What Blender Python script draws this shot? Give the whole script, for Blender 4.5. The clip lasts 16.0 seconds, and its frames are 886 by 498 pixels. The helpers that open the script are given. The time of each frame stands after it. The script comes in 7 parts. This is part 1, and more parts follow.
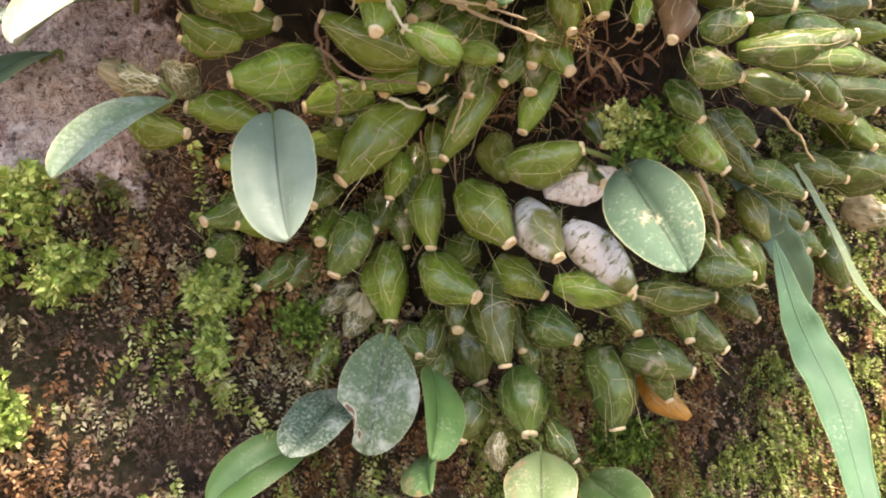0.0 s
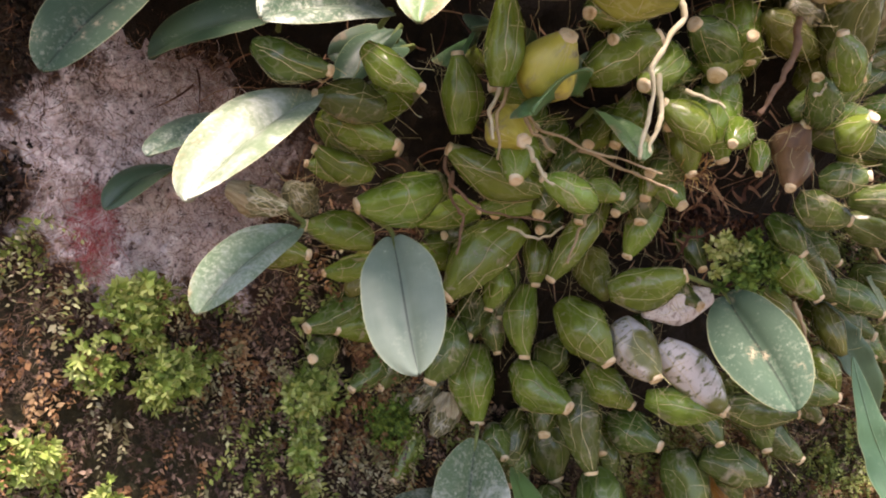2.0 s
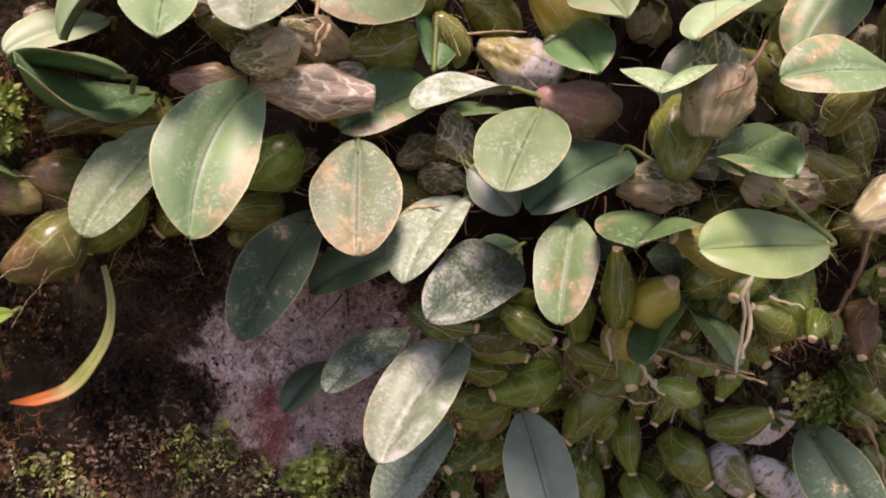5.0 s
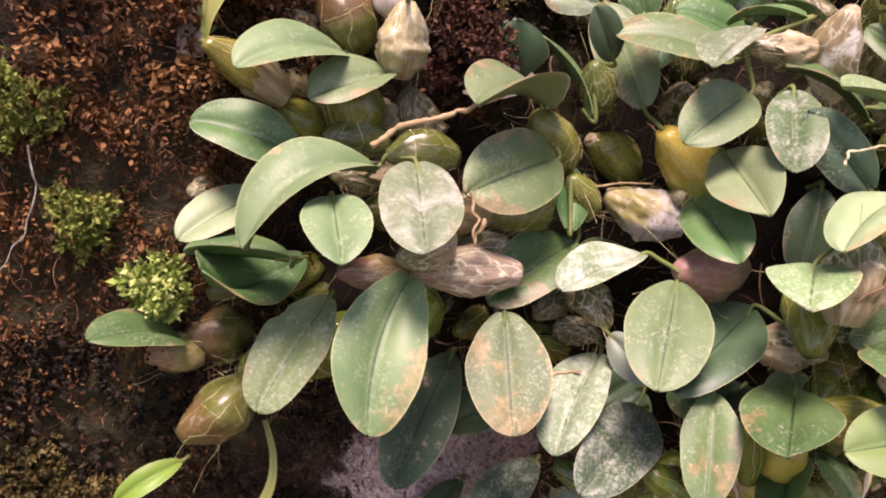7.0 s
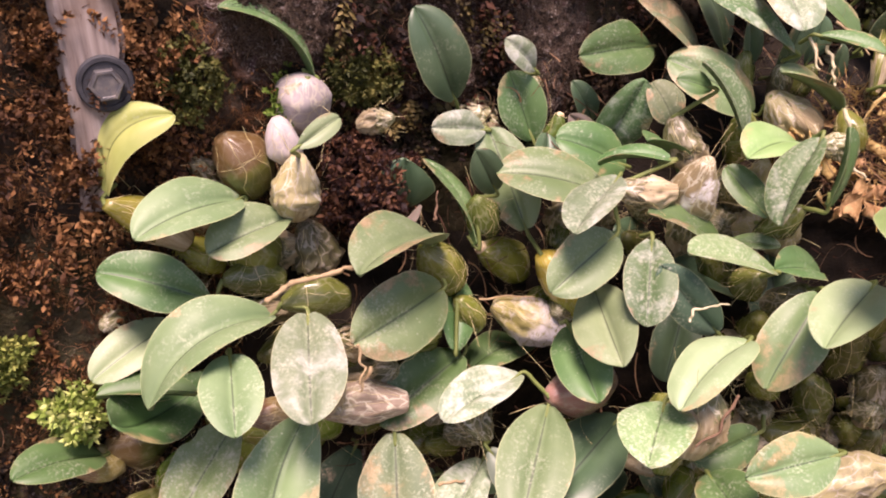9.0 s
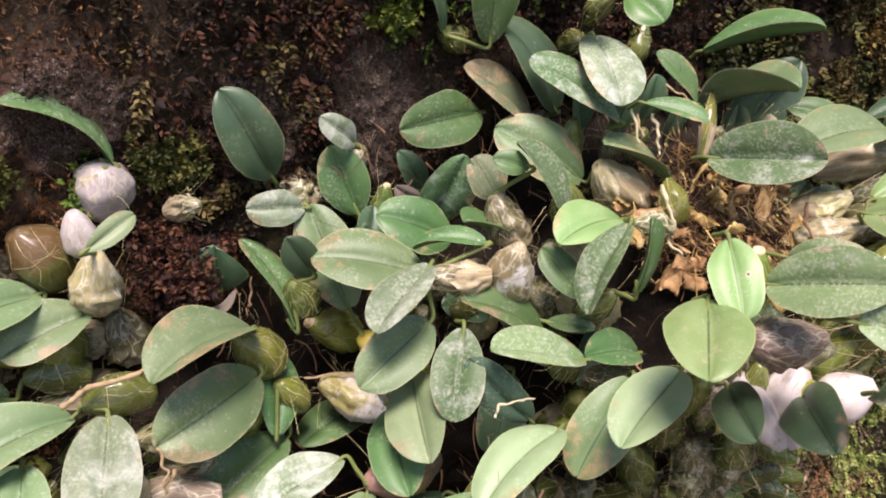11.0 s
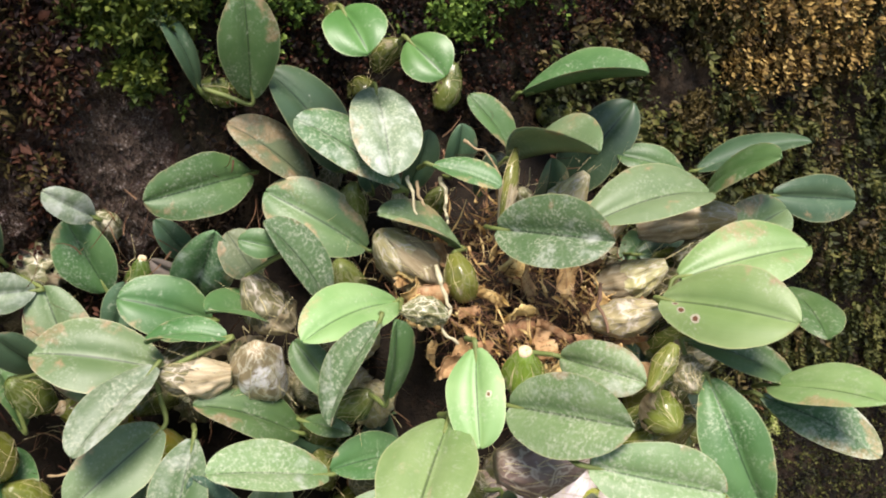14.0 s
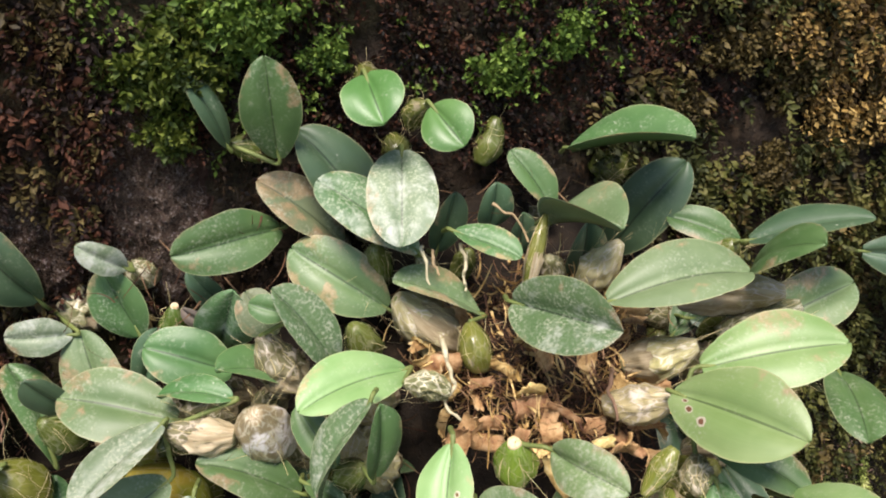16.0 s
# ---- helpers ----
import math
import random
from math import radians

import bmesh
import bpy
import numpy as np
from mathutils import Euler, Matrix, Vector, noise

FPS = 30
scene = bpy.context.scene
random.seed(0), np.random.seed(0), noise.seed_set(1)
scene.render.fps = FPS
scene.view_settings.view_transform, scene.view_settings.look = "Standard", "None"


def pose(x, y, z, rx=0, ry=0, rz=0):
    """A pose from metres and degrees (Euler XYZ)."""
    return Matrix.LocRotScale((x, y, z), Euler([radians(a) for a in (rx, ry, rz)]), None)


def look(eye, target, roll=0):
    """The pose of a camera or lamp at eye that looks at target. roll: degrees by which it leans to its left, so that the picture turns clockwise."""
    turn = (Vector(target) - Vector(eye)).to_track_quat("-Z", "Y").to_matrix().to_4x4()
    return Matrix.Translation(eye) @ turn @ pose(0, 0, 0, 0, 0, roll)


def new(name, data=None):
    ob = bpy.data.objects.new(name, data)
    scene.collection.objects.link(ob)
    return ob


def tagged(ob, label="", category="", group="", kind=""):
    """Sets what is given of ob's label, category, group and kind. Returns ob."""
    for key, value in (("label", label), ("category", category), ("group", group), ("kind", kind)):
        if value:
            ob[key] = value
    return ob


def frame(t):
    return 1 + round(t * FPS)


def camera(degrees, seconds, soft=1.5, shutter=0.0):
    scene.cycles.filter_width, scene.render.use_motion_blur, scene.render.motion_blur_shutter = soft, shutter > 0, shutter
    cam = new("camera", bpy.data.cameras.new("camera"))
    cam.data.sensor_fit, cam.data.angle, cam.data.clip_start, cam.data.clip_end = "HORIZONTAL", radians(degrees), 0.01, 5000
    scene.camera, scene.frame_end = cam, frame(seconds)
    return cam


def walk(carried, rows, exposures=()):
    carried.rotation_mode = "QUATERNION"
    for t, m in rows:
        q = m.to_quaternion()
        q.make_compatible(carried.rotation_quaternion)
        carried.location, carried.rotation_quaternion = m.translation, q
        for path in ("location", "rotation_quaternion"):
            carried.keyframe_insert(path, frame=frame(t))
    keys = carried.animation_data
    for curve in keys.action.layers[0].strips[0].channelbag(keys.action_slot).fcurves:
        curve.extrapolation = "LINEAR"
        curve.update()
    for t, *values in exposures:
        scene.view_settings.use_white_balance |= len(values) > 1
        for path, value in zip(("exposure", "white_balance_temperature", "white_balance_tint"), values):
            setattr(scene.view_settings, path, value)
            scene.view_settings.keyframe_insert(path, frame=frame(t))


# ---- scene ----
cam = camera(52.2, 16.0, soft=2.0)
METRES, EYE, TILT, LEAN, TURN = 0.8, 1.15, -6.5, 0.0, -23.0
ROWS = [
    (0.0, 0.0, 0.0, 0.0, 0.0, 0.0, 0.0),
    (0.5, -0.0184, -0.01, 0.0153, 0.62, 0.12, -0.94),
    (1.0, -0.0424, -0.02, 0.0366, 1.46, 1.09, -1.38),
    (1.5, -0.0612, -0.0199, 0.0502, 0.77, 1.04, -1.52),
    (2.0, -0.073, -0.0105, 0.0625, -1.64, 0.08, -1.99),
    (2.5, -0.0806, -0.0212, 0.0868, -1.49, -0.33, -1.33),
    (3.0, -0.0837, -0.0398, 0.1174, -0.85, -2.2, -0.5),
    (5.5, -0.1406, -0.0982, 0.2484, 1.48, -6.02, 3.75),
    (6.0, -0.1656, -0.1065, 0.2757, 2.7, -6.54, 3.68),
    (6.5, -0.1752, -0.1033, 0.3123, 2.35, -7.61, 3.68),
    (7.0, -0.1743, -0.1028, 0.3523, 2.41, -9.27, 3.74),
    (7.5, -0.1641, -0.1096, 0.3881, 2.27, -11.34, 4.02),
    (8.0, -0.1524, -0.1105, 0.4232, 1.26, -13.44, 4.0),
    (8.5, -0.1409, -0.1062, 0.4578, 0.45, -15.15, 3.84),
    (9.0, -0.1234, -0.1156, 0.4963, -0.26, -16.32, 3.9),
    (11.5, -0.0141, -0.0775, 0.581, -4.86, -19.19, 4.01),
    (12.0, 0.0034, -0.0571, 0.606, -5.97, -19.39, 4.14),
    (12.5, 0.0181, -0.0453, 0.6079, -7.31, -20.7, 3.96),
    (13.0, 0.0386, -0.0344, 0.6079, -7.84, -21.57, 4.34),
    (13.5, 0.0762, -0.0239, 0.6018, -6.45, -21.72, 4.37),
    (14.0, 0.1021, -0.0116, 0.5963, -4.71, -21.62, 3.76),
    (14.5, 0.1246, -0.001, 0.5944, -2.57, -22.21, 3.38),
    (15.0, 0.1455, 0.0056, 0.6022, 1.51, -22.77, 3.49),
    (15.5, 0.1701, 0.004, 0.6181, 4.47, -22.42, 4.58),
    (16.0, 0.1838, 0.0171, 0.6406, 5.4, -22.83, 4.64),
]
walk(cam, [(t, pose(0, 0, EYE, TILT, LEAN, TURN) @ pose(METRES * x, METRES * y, METRES * z, 90 + pitch, roll, yaw)) for t, x, y, z, yaw, pitch, roll in ROWS], ((0.0, 2.42, 7700, 18), (0.5, 2.42, 7700, 24), (1.5, 1.98, 7500, 27), (3.0, 1.68, 7100, 24), (5.5, 0.76, 7400, 40), (6.3, 0.92, 7430, 39), (8.0, 1.0, 7500, 36), (9.2, 1.02, 7500, 40), (11.5, 0.78, 6800, 17), (13.0, 0.82, 6800, 12), (16.0, 0.78, 6800, 14)))

# ---- light ----
world = bpy.data.worlds.new("sky")
scene.world = world
world.use_nodes = True
wn = world.node_tree
sky = wn.nodes.new("ShaderNodeTexSky")
sky.sky_type, sky.sun_disc = "NISHITA", False
SUN_EL, SUN_AZ = radians(68), radians(196)
sky.sun_elevation, sky.sun_rotation = SUN_EL, SUN_AZ
wn.links.new(sky.outputs[0], wn.nodes["Background"].inputs[0])
wn.nodes["Background"].inputs[1].default_value = 0.095
sun = new("sun", bpy.data.lights.new("sun", "SUN"))
sun.data.energy, sun.data.angle, sun.data.color = 3.75, radians(22), (1.0, 0.928, 0.895)
sun_to = Vector((math.sin(SUN_AZ) * math.cos(SUN_EL), math.cos(SUN_AZ) * math.cos(SUN_EL), math.sin(SUN_EL)))
sun.matrix_world = look(sun_to * 10, (0, 0, 0))


# ---- materials ----
class Mat:
    """A node material with short calls for its nodes."""

    def __init__(self, name, rough=0.5, spec=0.5):
        self.m = bpy.data.materials.new(name)
        self.m.use_nodes = True
        self.t = self.m.node_tree
        self.b = self.t.nodes["Principled BSDF"]
        self.b.inputs["Roughness"].default_value = rough
        self.b.inputs["Specular IOR Level"].default_value = spec

    def add(self, kind, **sockets):
        n = self.t.nodes.new(kind)
        for k, v in sockets.items():
            self.put(n, k, v)
        return n

    def put(self, n, k, v):
        k = int(k[1:]) if k[0] == "i" and k[1:].isdigit() else k
        if hasattr(v, "is_output") or hasattr(v, "links"):
            self.t.links.new(v, n.inputs[k])
        else:
            n.inputs[k].default_value = v

    def rnd(self):
        return self.add("ShaderNodeObjectInfo").outputs["Random"]

    def island(self):
        return self.add("ShaderNodeNewGeometry").outputs["Random Per Island"]

    def co(self, which="Object", scale=(1, 1, 1)):
        n = self.add("ShaderNodeMapping", Vector=self.add("ShaderNodeTexCoord").outputs[which])
        n.inputs["Scale"].default_value = scale
        return n.outputs[0]

    def math(self, op, a, b=0.0, clamp=False):
        n = self.t.nodes.new("ShaderNodeMath")
        n.operation, n.use_clamp = op, clamp
        self.put(n, "i0", a), self.put(n, "i1", b)
        return n.outputs[0]

    def noise(self, scale, detail=3.0, rough=0.55, vec=None, vary=True, warp=0.0):
        n = self.t.nodes.new("ShaderNodeTexNoise")
        n.noise_dimensions = "4D"
        self.put(n, "Vector", vec if vec is not None else self.co())
        self.put(n, "Scale", scale), self.put(n, "Detail", detail), self.put(n, "Roughness", rough), self.put(n, "Distortion", warp)
        if vary:
            self.put(n, "W", self.math("MULTIPLY", self.rnd(), 37.0))
        return n.outputs["Fac"]

    def step(self, v, lo, hi):
        n = self.add("ShaderNodeMapRange", Value=v)
        n.inputs["From Min"].default_value, n.inputs["From Max"].default_value = lo, hi
        n.interpolation_type = "SMOOTHSTEP"
        return n.outputs[0]

    def ramp(self, v, stops):
        n = self.add("ShaderNodeValToRGB", Fac=v)
        e = n.color_ramp.elements
        while len(e) < len(stops):
            e.new(0.5)
        for q, (p, c) in zip(e, stops):
            q.position, q.color = p, (*c, 1)
        return n.outputs[0]

    def mix(self, f, a, b):
        n = self.t.nodes.new("ShaderNodeMix")
        n.data_type = "RGBA"
        self.put(n, "i0", f)
        for k, c in ((6, a), (7, b)):
            if isinstance(c, tuple):
                n.inputs[k].default_value = (*c[:3], 1)
            else:
                self.t.links.new(c, n.inputs[k])
        return n.outputs[2]

    def tune(self, col, val=1.0, hue=0.5, sat=1.0):
        return self.add("ShaderNodeHueSaturation", Color=col, Value=val, Hue=hue, Saturation=sat).outputs[0]

    def bump(self, h, strength=0.3, dist=0.001):
        n = self.add("ShaderNodeBump", Height=h, Strength=strength, Distance=dist)
        self.t.links.new(n.outputs[0], self.b.inputs["Normal"])

    def done(self, col, rough=None):
        self.put(self.b, "Base Color", col)
        if rough is not None:
            self.put(self.b, "Roughness", rough)
        return self.m


def leaf_mat(name, a, b, dust=0.25, rust=0.0, rough=0.42, spotty=False, sheet=0.0, rings=(), tip=None):
    """Leathery orchid leaf: two greens, fine veins, a dark midrib, a pale rim, dust and rusty blotches."""
    M = Mat(name, rough, 0.5)
    uv = M.add("ShaderNodeSeparateXYZ", Vector=M.co("UV"))
    u, v = uv.outputs[0], uv.outputs[1]
    away = M.math("ABSOLUTE", M.math("SUBTRACT", v, 0.5))
    col = M.mix(M.step(M.noise(45, 3), 0.3, 0.7), a, b)
    vein = M.noise(1.0, 2, vec=M.co("UV", (4, 70, 1)))
    col = M.mix(M.math("MULTIPLY", M.step(vein, 0.35, 0.7), 0.07), col, tuple(1.25 * q + 0.02 for q in b))
    big = M.noise(38, 3, vary=True, warp=0.6)
    fine = M.noise(700, 2, 0.7)
    mid = M.noise(190, 4, 0.75)
    if rust:
        spread = M.math("ADD", big, M.math("ADD", M.math("MULTIPLY", M.math("SUBTRACT", u, 0.45), 0.12), M.math("MULTIPLY", M.math("SUBTRACT", away, 0.25), 0.36)))
        ragged = M.math("ADD", spread, M.math("MULTIPLY", M.math("SUBTRACT", mid, 0.5), 0.22))
        f = M.math("MULTIPLY", M.step(ragged, 0.69 - 0.18 * rust, 0.78 - 0.18 * rust), M.math("ADD", 0.5, M.math("MULTIPLY", M.step(mid, 0.38, 0.58), 0.5)))
        col = M.mix(M.math("MULTIPLY", f, 0.72), col, M.mix(M.step(mid, 0.35, 0.65), (0.22, 0.145, 0.075), (0.39, 0.285, 0.17)))
    col = M.mix(M.math("MULTIPLY", M.step(away, 0.021, 0.008), 0.8), col, tuple(0.36 * q for q in a))
    col = M.mix(M.math("MULTIPLY", M.step(away, 0.478, 0.494), 0.45), col, (0.46, 0.46, 0.26))
    grime = M.math("MULTIPLY", M.step(fine, 0.52 - 0.09 * dust, 0.68), M.step(M.noise(75, 3, 0.6), 0.52 - 0.3 * dust, 0.72 - 0.15 * dust))
    col = M.mix(M.math("MULTIPLY", grime, min(1.0, 0.28 + 0.42 * dust)), col, (0.50, 0.53, 0.41))
    fleck = M.t.nodes.new("ShaderNodeTexVoronoi")
    M.put(fleck, "Vector", M.co()), M.put(fleck, "Scale", 330.0)
    some = M.step(M.noise(95, 3, 0.65), 0.62 - 0.12 * dust, 0.72 - 0.12 * dust)
    col = M.mix(M.math("MULTIPLY", M.math("MULTIPLY", M.step(fleck.outputs["Distance"], 0.22, 0.10), some), 0.5), col, (0.60, 0.61, 0.50))
    if sheet:
        f = M.math("MULTIPLY", M.step(M.noise(60, 4, 0.7, warp=0.4), 0.55 - 0.25 * sheet, 0.8 - 0.2 * sheet), 0.9)
        col = M.mix(f, col, M.mix(mid, (0.60, 0.61, 0.55), (0.45, 0.51, 0.43)))
    if tip:
        col = M.mix(M.math("MULTIPLY", M.step(M.math("ADD", u, M.math("MULTIPLY", M.math("SUBTRACT", big, 0.5), 0.3)), 0.55, 0.95), 0.9), col, tip)
    if spotty:
        f = M.math("MULTIPLY", M.step(M.noise(55, 3), 0.56, 0.66), M.step(M.noise(400, 3, 0.8), 0.45, 0.6))
        col = M.mix(f, col, (0.5, 0.42, 0.28))
    for pu, pv, pr in rings:
        d = M.math("SQRT", M.math("ADD", M.math("POWER", M.math("SUBTRACT", u, pu), 2.0), M.math("POWER", M.math("MULTIPLY", M.math("SUBTRACT", v, pv), 0.6), 2.0)))
        d = M.math("ADD", d, M.math("MULTIPLY", M.math("SUBTRACT", mid, 0.5), 2.2 * pr))
        col = M.mix(M.step(d, 1.45 * pr, 1.2 * pr), col, (0.46, 0.44, 0.33))
        col = M.mix(M.step(d, 0.95 * pr, 0.75 * pr), col, (0.15, 0.085, 0.045))
    col = M.tune(col, M.math("ADD", 0.82, M.math("MULTIPLY", M.rnd(), 0.36)), M.math("ADD", 0.485, M.math("MULTIPLY", M.rnd(), 0.03)), 1.1)
    M.bump(M.math("ADD", M.math("MULTIPLY", vein, 0.16), M.math("ADD", M.math("MULTIPLY", fine, 0.25), M.math("MULTIPLY", mid, 0.35))), 0.24, 0.0006)
    return M.done(col, M.math("ADD", M.math("MULTIPLY", grime, 0.3), M.math("ADD", rough - 0.02, M.math("MULTIPLY", mid, 0.16))))


LEAF = {
    "plain": leaf_mat("leaf_plain", (0.062, 0.130, 0.046), (0.102, 0.182, 0.073), 0.4, 0.35),
    "dusty": leaf_mat("leaf_dusty", (0.066, 0.134, 0.055), (0.108, 0.188, 0.083), 0.75, 0.38, 0.5, sheet=0.12),
    "white": leaf_mat("leaf_whitened", (0.13, 0.19, 0.11), (0.20, 0.26, 0.16), 0.8, 0.1, 0.42, sheet=0.42),
    "frost": leaf_mat("leaf_frosted", (0.05, 0.09, 0.055), (0.08, 0.13, 0.08), 0.9, 0.0, 0.35, sheet=0.3),
    "patchy": leaf_mat("leaf_patchy", (0.112, 0.178, 0.080), (0.168, 0.238, 0.115), 0.4, 0.75, 0.42),
    "rust": leaf_mat("leaf_rusty", (0.10, 0.14, 0.075), (0.16, 0.19, 0.105), 0.45, 1.0, 0.55),
    "pale": leaf_mat("leaf_pale", (0.20, 0.275, 0.145), (0.275, 0.35, 0.205), 0.3, 0.3, 0.42),
    "bright": leaf_mat("leaf_bright", (0.17, 0.275, 0.105), (0.25, 0.355, 0.16), 0.3, 0.3, 0.4),
    "glossy": leaf_mat("leaf_glossy", (0.078, 0.160, 0.050), (0.130, 0.230, 0.085), 0.12, 0.0, 0.36),
    # dark green copy: shade is put into the colour
    "dark": leaf_mat("leaf_shade_dark", (0.05, 0.095, 0.052), (0.08, 0.135, 0.075), 0.15, 0.15, 0.36),
    # beige spots on a blue-green darkened to stand in for missing shade
    "spot": leaf_mat("leaf_spotted_shaded", (0.042, 0.086, 0.052), (0.066, 0.112, 0.070), 0.3, 0.0, 0.75, spotty=True),
    "chalk": leaf_mat("leaf_chalky", (0.14, 0.23, 0.10), (0.21, 0.31, 0.15), 0.85, 0.5, 0.45, sheet=0.15),
    "ringed": leaf_mat("leaf_ringed", (0.17, 0.275, 0.105), (0.25, 0.355, 0.16), 0.25, 0.1, 0.4, rings=((0.13, 0.40, 0.022), (0.20, 0.30, 0.024), (0.33, 0.24, 0.03))),
    "fresh": leaf_mat("leaf_fresh", (0.15, 0.25, 0.05), (0.22, 0.33, 0.08), 0.1, 0.1, 0.4),
    "sage": leaf_mat("leaf_sage", (0.125, 0.19, 0.092), (0.18, 0.25, 0.13), 0.4, 0.15, 0.45),
    "bitten": leaf_mat("leaf_bitten", (0.072, 0.137, 0.062), (0.118, 0.192, 0.094), 0.9, 0.1, 0.45, sheet=0.3, rings=((0.70, 0.10, 0.05), (0.86, 0.22, 0.035), (0.78, 0.03, 0.06))),
    "tipped": leaf_mat("leaf_tipped", (0.19, 0.24, 0.07), (0.28, 0.32, 0.11), 0.2, 0.0, 0.4, tip=(0.50, 0.17, 0.05)),
    "holed": leaf_mat("leaf_holed", (0.17, 0.275, 0.105), (0.25, 0.355, 0.16), 0.4, 0.1, 0.4, rings=((0.5, 0.72, 0.03),)),
    "speckled": leaf_mat("leaf_speckled", (0.17, 0.275, 0.105), (0.25, 0.355, 0.16), 0.4, 0.0, 0.4, spotty=True),
    "lime": leaf_mat("leaf_lime", (0.27, 0.31, 0.10), (0.36, 0.39, 0.15), 0.1, 0.25, 0.42),
    "silver": leaf_mat("leaf_silvery", (0.15, 0.20, 0.15), (0.22, 0.27, 0.21), 0.2, 0.0, 0.48),
    "fern": leaf_mat("leaf_fern", (0.045, 0.10, 0.05), (0.07, 0.14, 0.07), 0.05, 0.0, 0.5),
    "husk": leaf_mat("leaf_husk", (0.14, 0.11, 0.085), (0.25, 0.21, 0.18), 0.1, 0.2, 0.7),
}


def bulb_mat(name, a, b, paper=0.0, white=0.0, rough=0.28, cap=None, net=0.0):
    """Pseudobulb skin, with lengthwise streaks, and the papery or whitish remains of its sheath."""
    M = Mat(name, rough)
    uv = M.add("ShaderNodeSeparateXYZ", Vector=M.co("UV"))
    streak = M.noise(1.0, 3, vec=M.co("UV", (18, 1.6, 1)))
    big = M.noise(60, 3, warp=0.5)
    col = M.mix(M.step(big, 0.3, 0.7), a, b)
    col = M.mix(M.math("MULTIPLY", M.step(streak, 0.4, 0.7), 0.3), col, tuple(1.3 * q + 0.02 for q in b))
    col = M.mix(M.math("MULTIPLY", M.step(M.noise(1.0, 4, 0.65, vec=M.co("UV", (7, 2.2, 1))), 0.52, 0.68), 0.5), col, tuple(0.45 * q for q in a))
    dots = M.noise(420, 3, 0.7)
    if cap:
        col = M.mix(M.math("MULTIPLY", M.step(M.math("ADD", uv.outputs[1], M.math("MULTIPLY", M.math("SUBTRACT", big, 0.5), 0.5)), 0.45, 0.62), 0.8), col, cap)
    gloss = rough
    if paper:
        f = M.math("MULTIPLY", M.step(M.noise(70, 4, 0.65, warp=0.8), 0.62 - 0.35 * paper, 0.72 - 0.2 * paper), 0.9)
        crease = M.noise(160, 4, 0.75, warp=1.5)
        skin = M.mix(M.step(crease, 0.35, 0.65), (0.18, 0.155, 0.088), (0.42, 0.37, 0.25))
        col = M.mix(f, col, skin)
        gloss = M.math("ADD", rough, M.math("MULTIPLY", f, 0.35))
    if white:
        f = M.step(M.math("SUBTRACT", M.noise(50, 2), M.math("MULTIPLY", uv.outputs[1], 0.5 * (1 - white))), 0.36 - 0.25 * white, 0.44 - 0.2 * white)
        f = M.math("MULTIPLY", f, M.step(M.noise(1.0, 3, 0.7, vec=M.co("UV", (9, 16, 1))), 0.62, 0.5))
        col = M.mix(f, col, M.mix(streak, (0.72, 0.68, 0.64), (0.82, 0.78, 0.74)))
        gloss = M.math("ADD", rough, M.math("MULTIPLY", f, 0.4))
    if net:
        cell = M.t.nodes.new("ShaderNodeTexVoronoi")
        cell.feature = "DISTANCE_TO_EDGE"
        bent = M.add("ShaderNodeVectorMath", i0=M.co("UV", (13, 4.5, 1)), i1=M.math("MULTIPLY", M.noise(90, 3, 0.6), 1.6))
        M.put(cell, "Vector", bent.outputs[0]), M.put(cell, "Scale", 1.0)
        col = M.mix(M.math("MULTIPLY", M.math("MULTIPLY", M.step(cell.outputs["Distance"], 0.085, 0.02), M.step(M.noise(130, 3, 0.6), 0.36, 0.5)), net), col, (0.60, 0.55, 0.42))
    col = M.mix(M.math("MULTIPLY", M.step(dots, 0.62, 0.72), 0.22), col, (0.5, 0.47, 0.28))
    col = M.tune(col, M.math("ADD", 0.76, M.math("MULTIPLY", M.rnd(), 0.42)), M.math("ADD", 0.485, M.math("MULTIPLY", M.rnd(), 0.03)))
    tex = M.math("ADD", streak, M.math("MULTIPLY", dots, 0.2))
    M.bump(M.math("ADD", tex, M.math("MULTIPLY", M.noise(150, 4, 0.75, warp=1.5), 2.5 * paper)), 0.28 + 0.5 * paper, 0.001)
    return M.done(col, gloss)


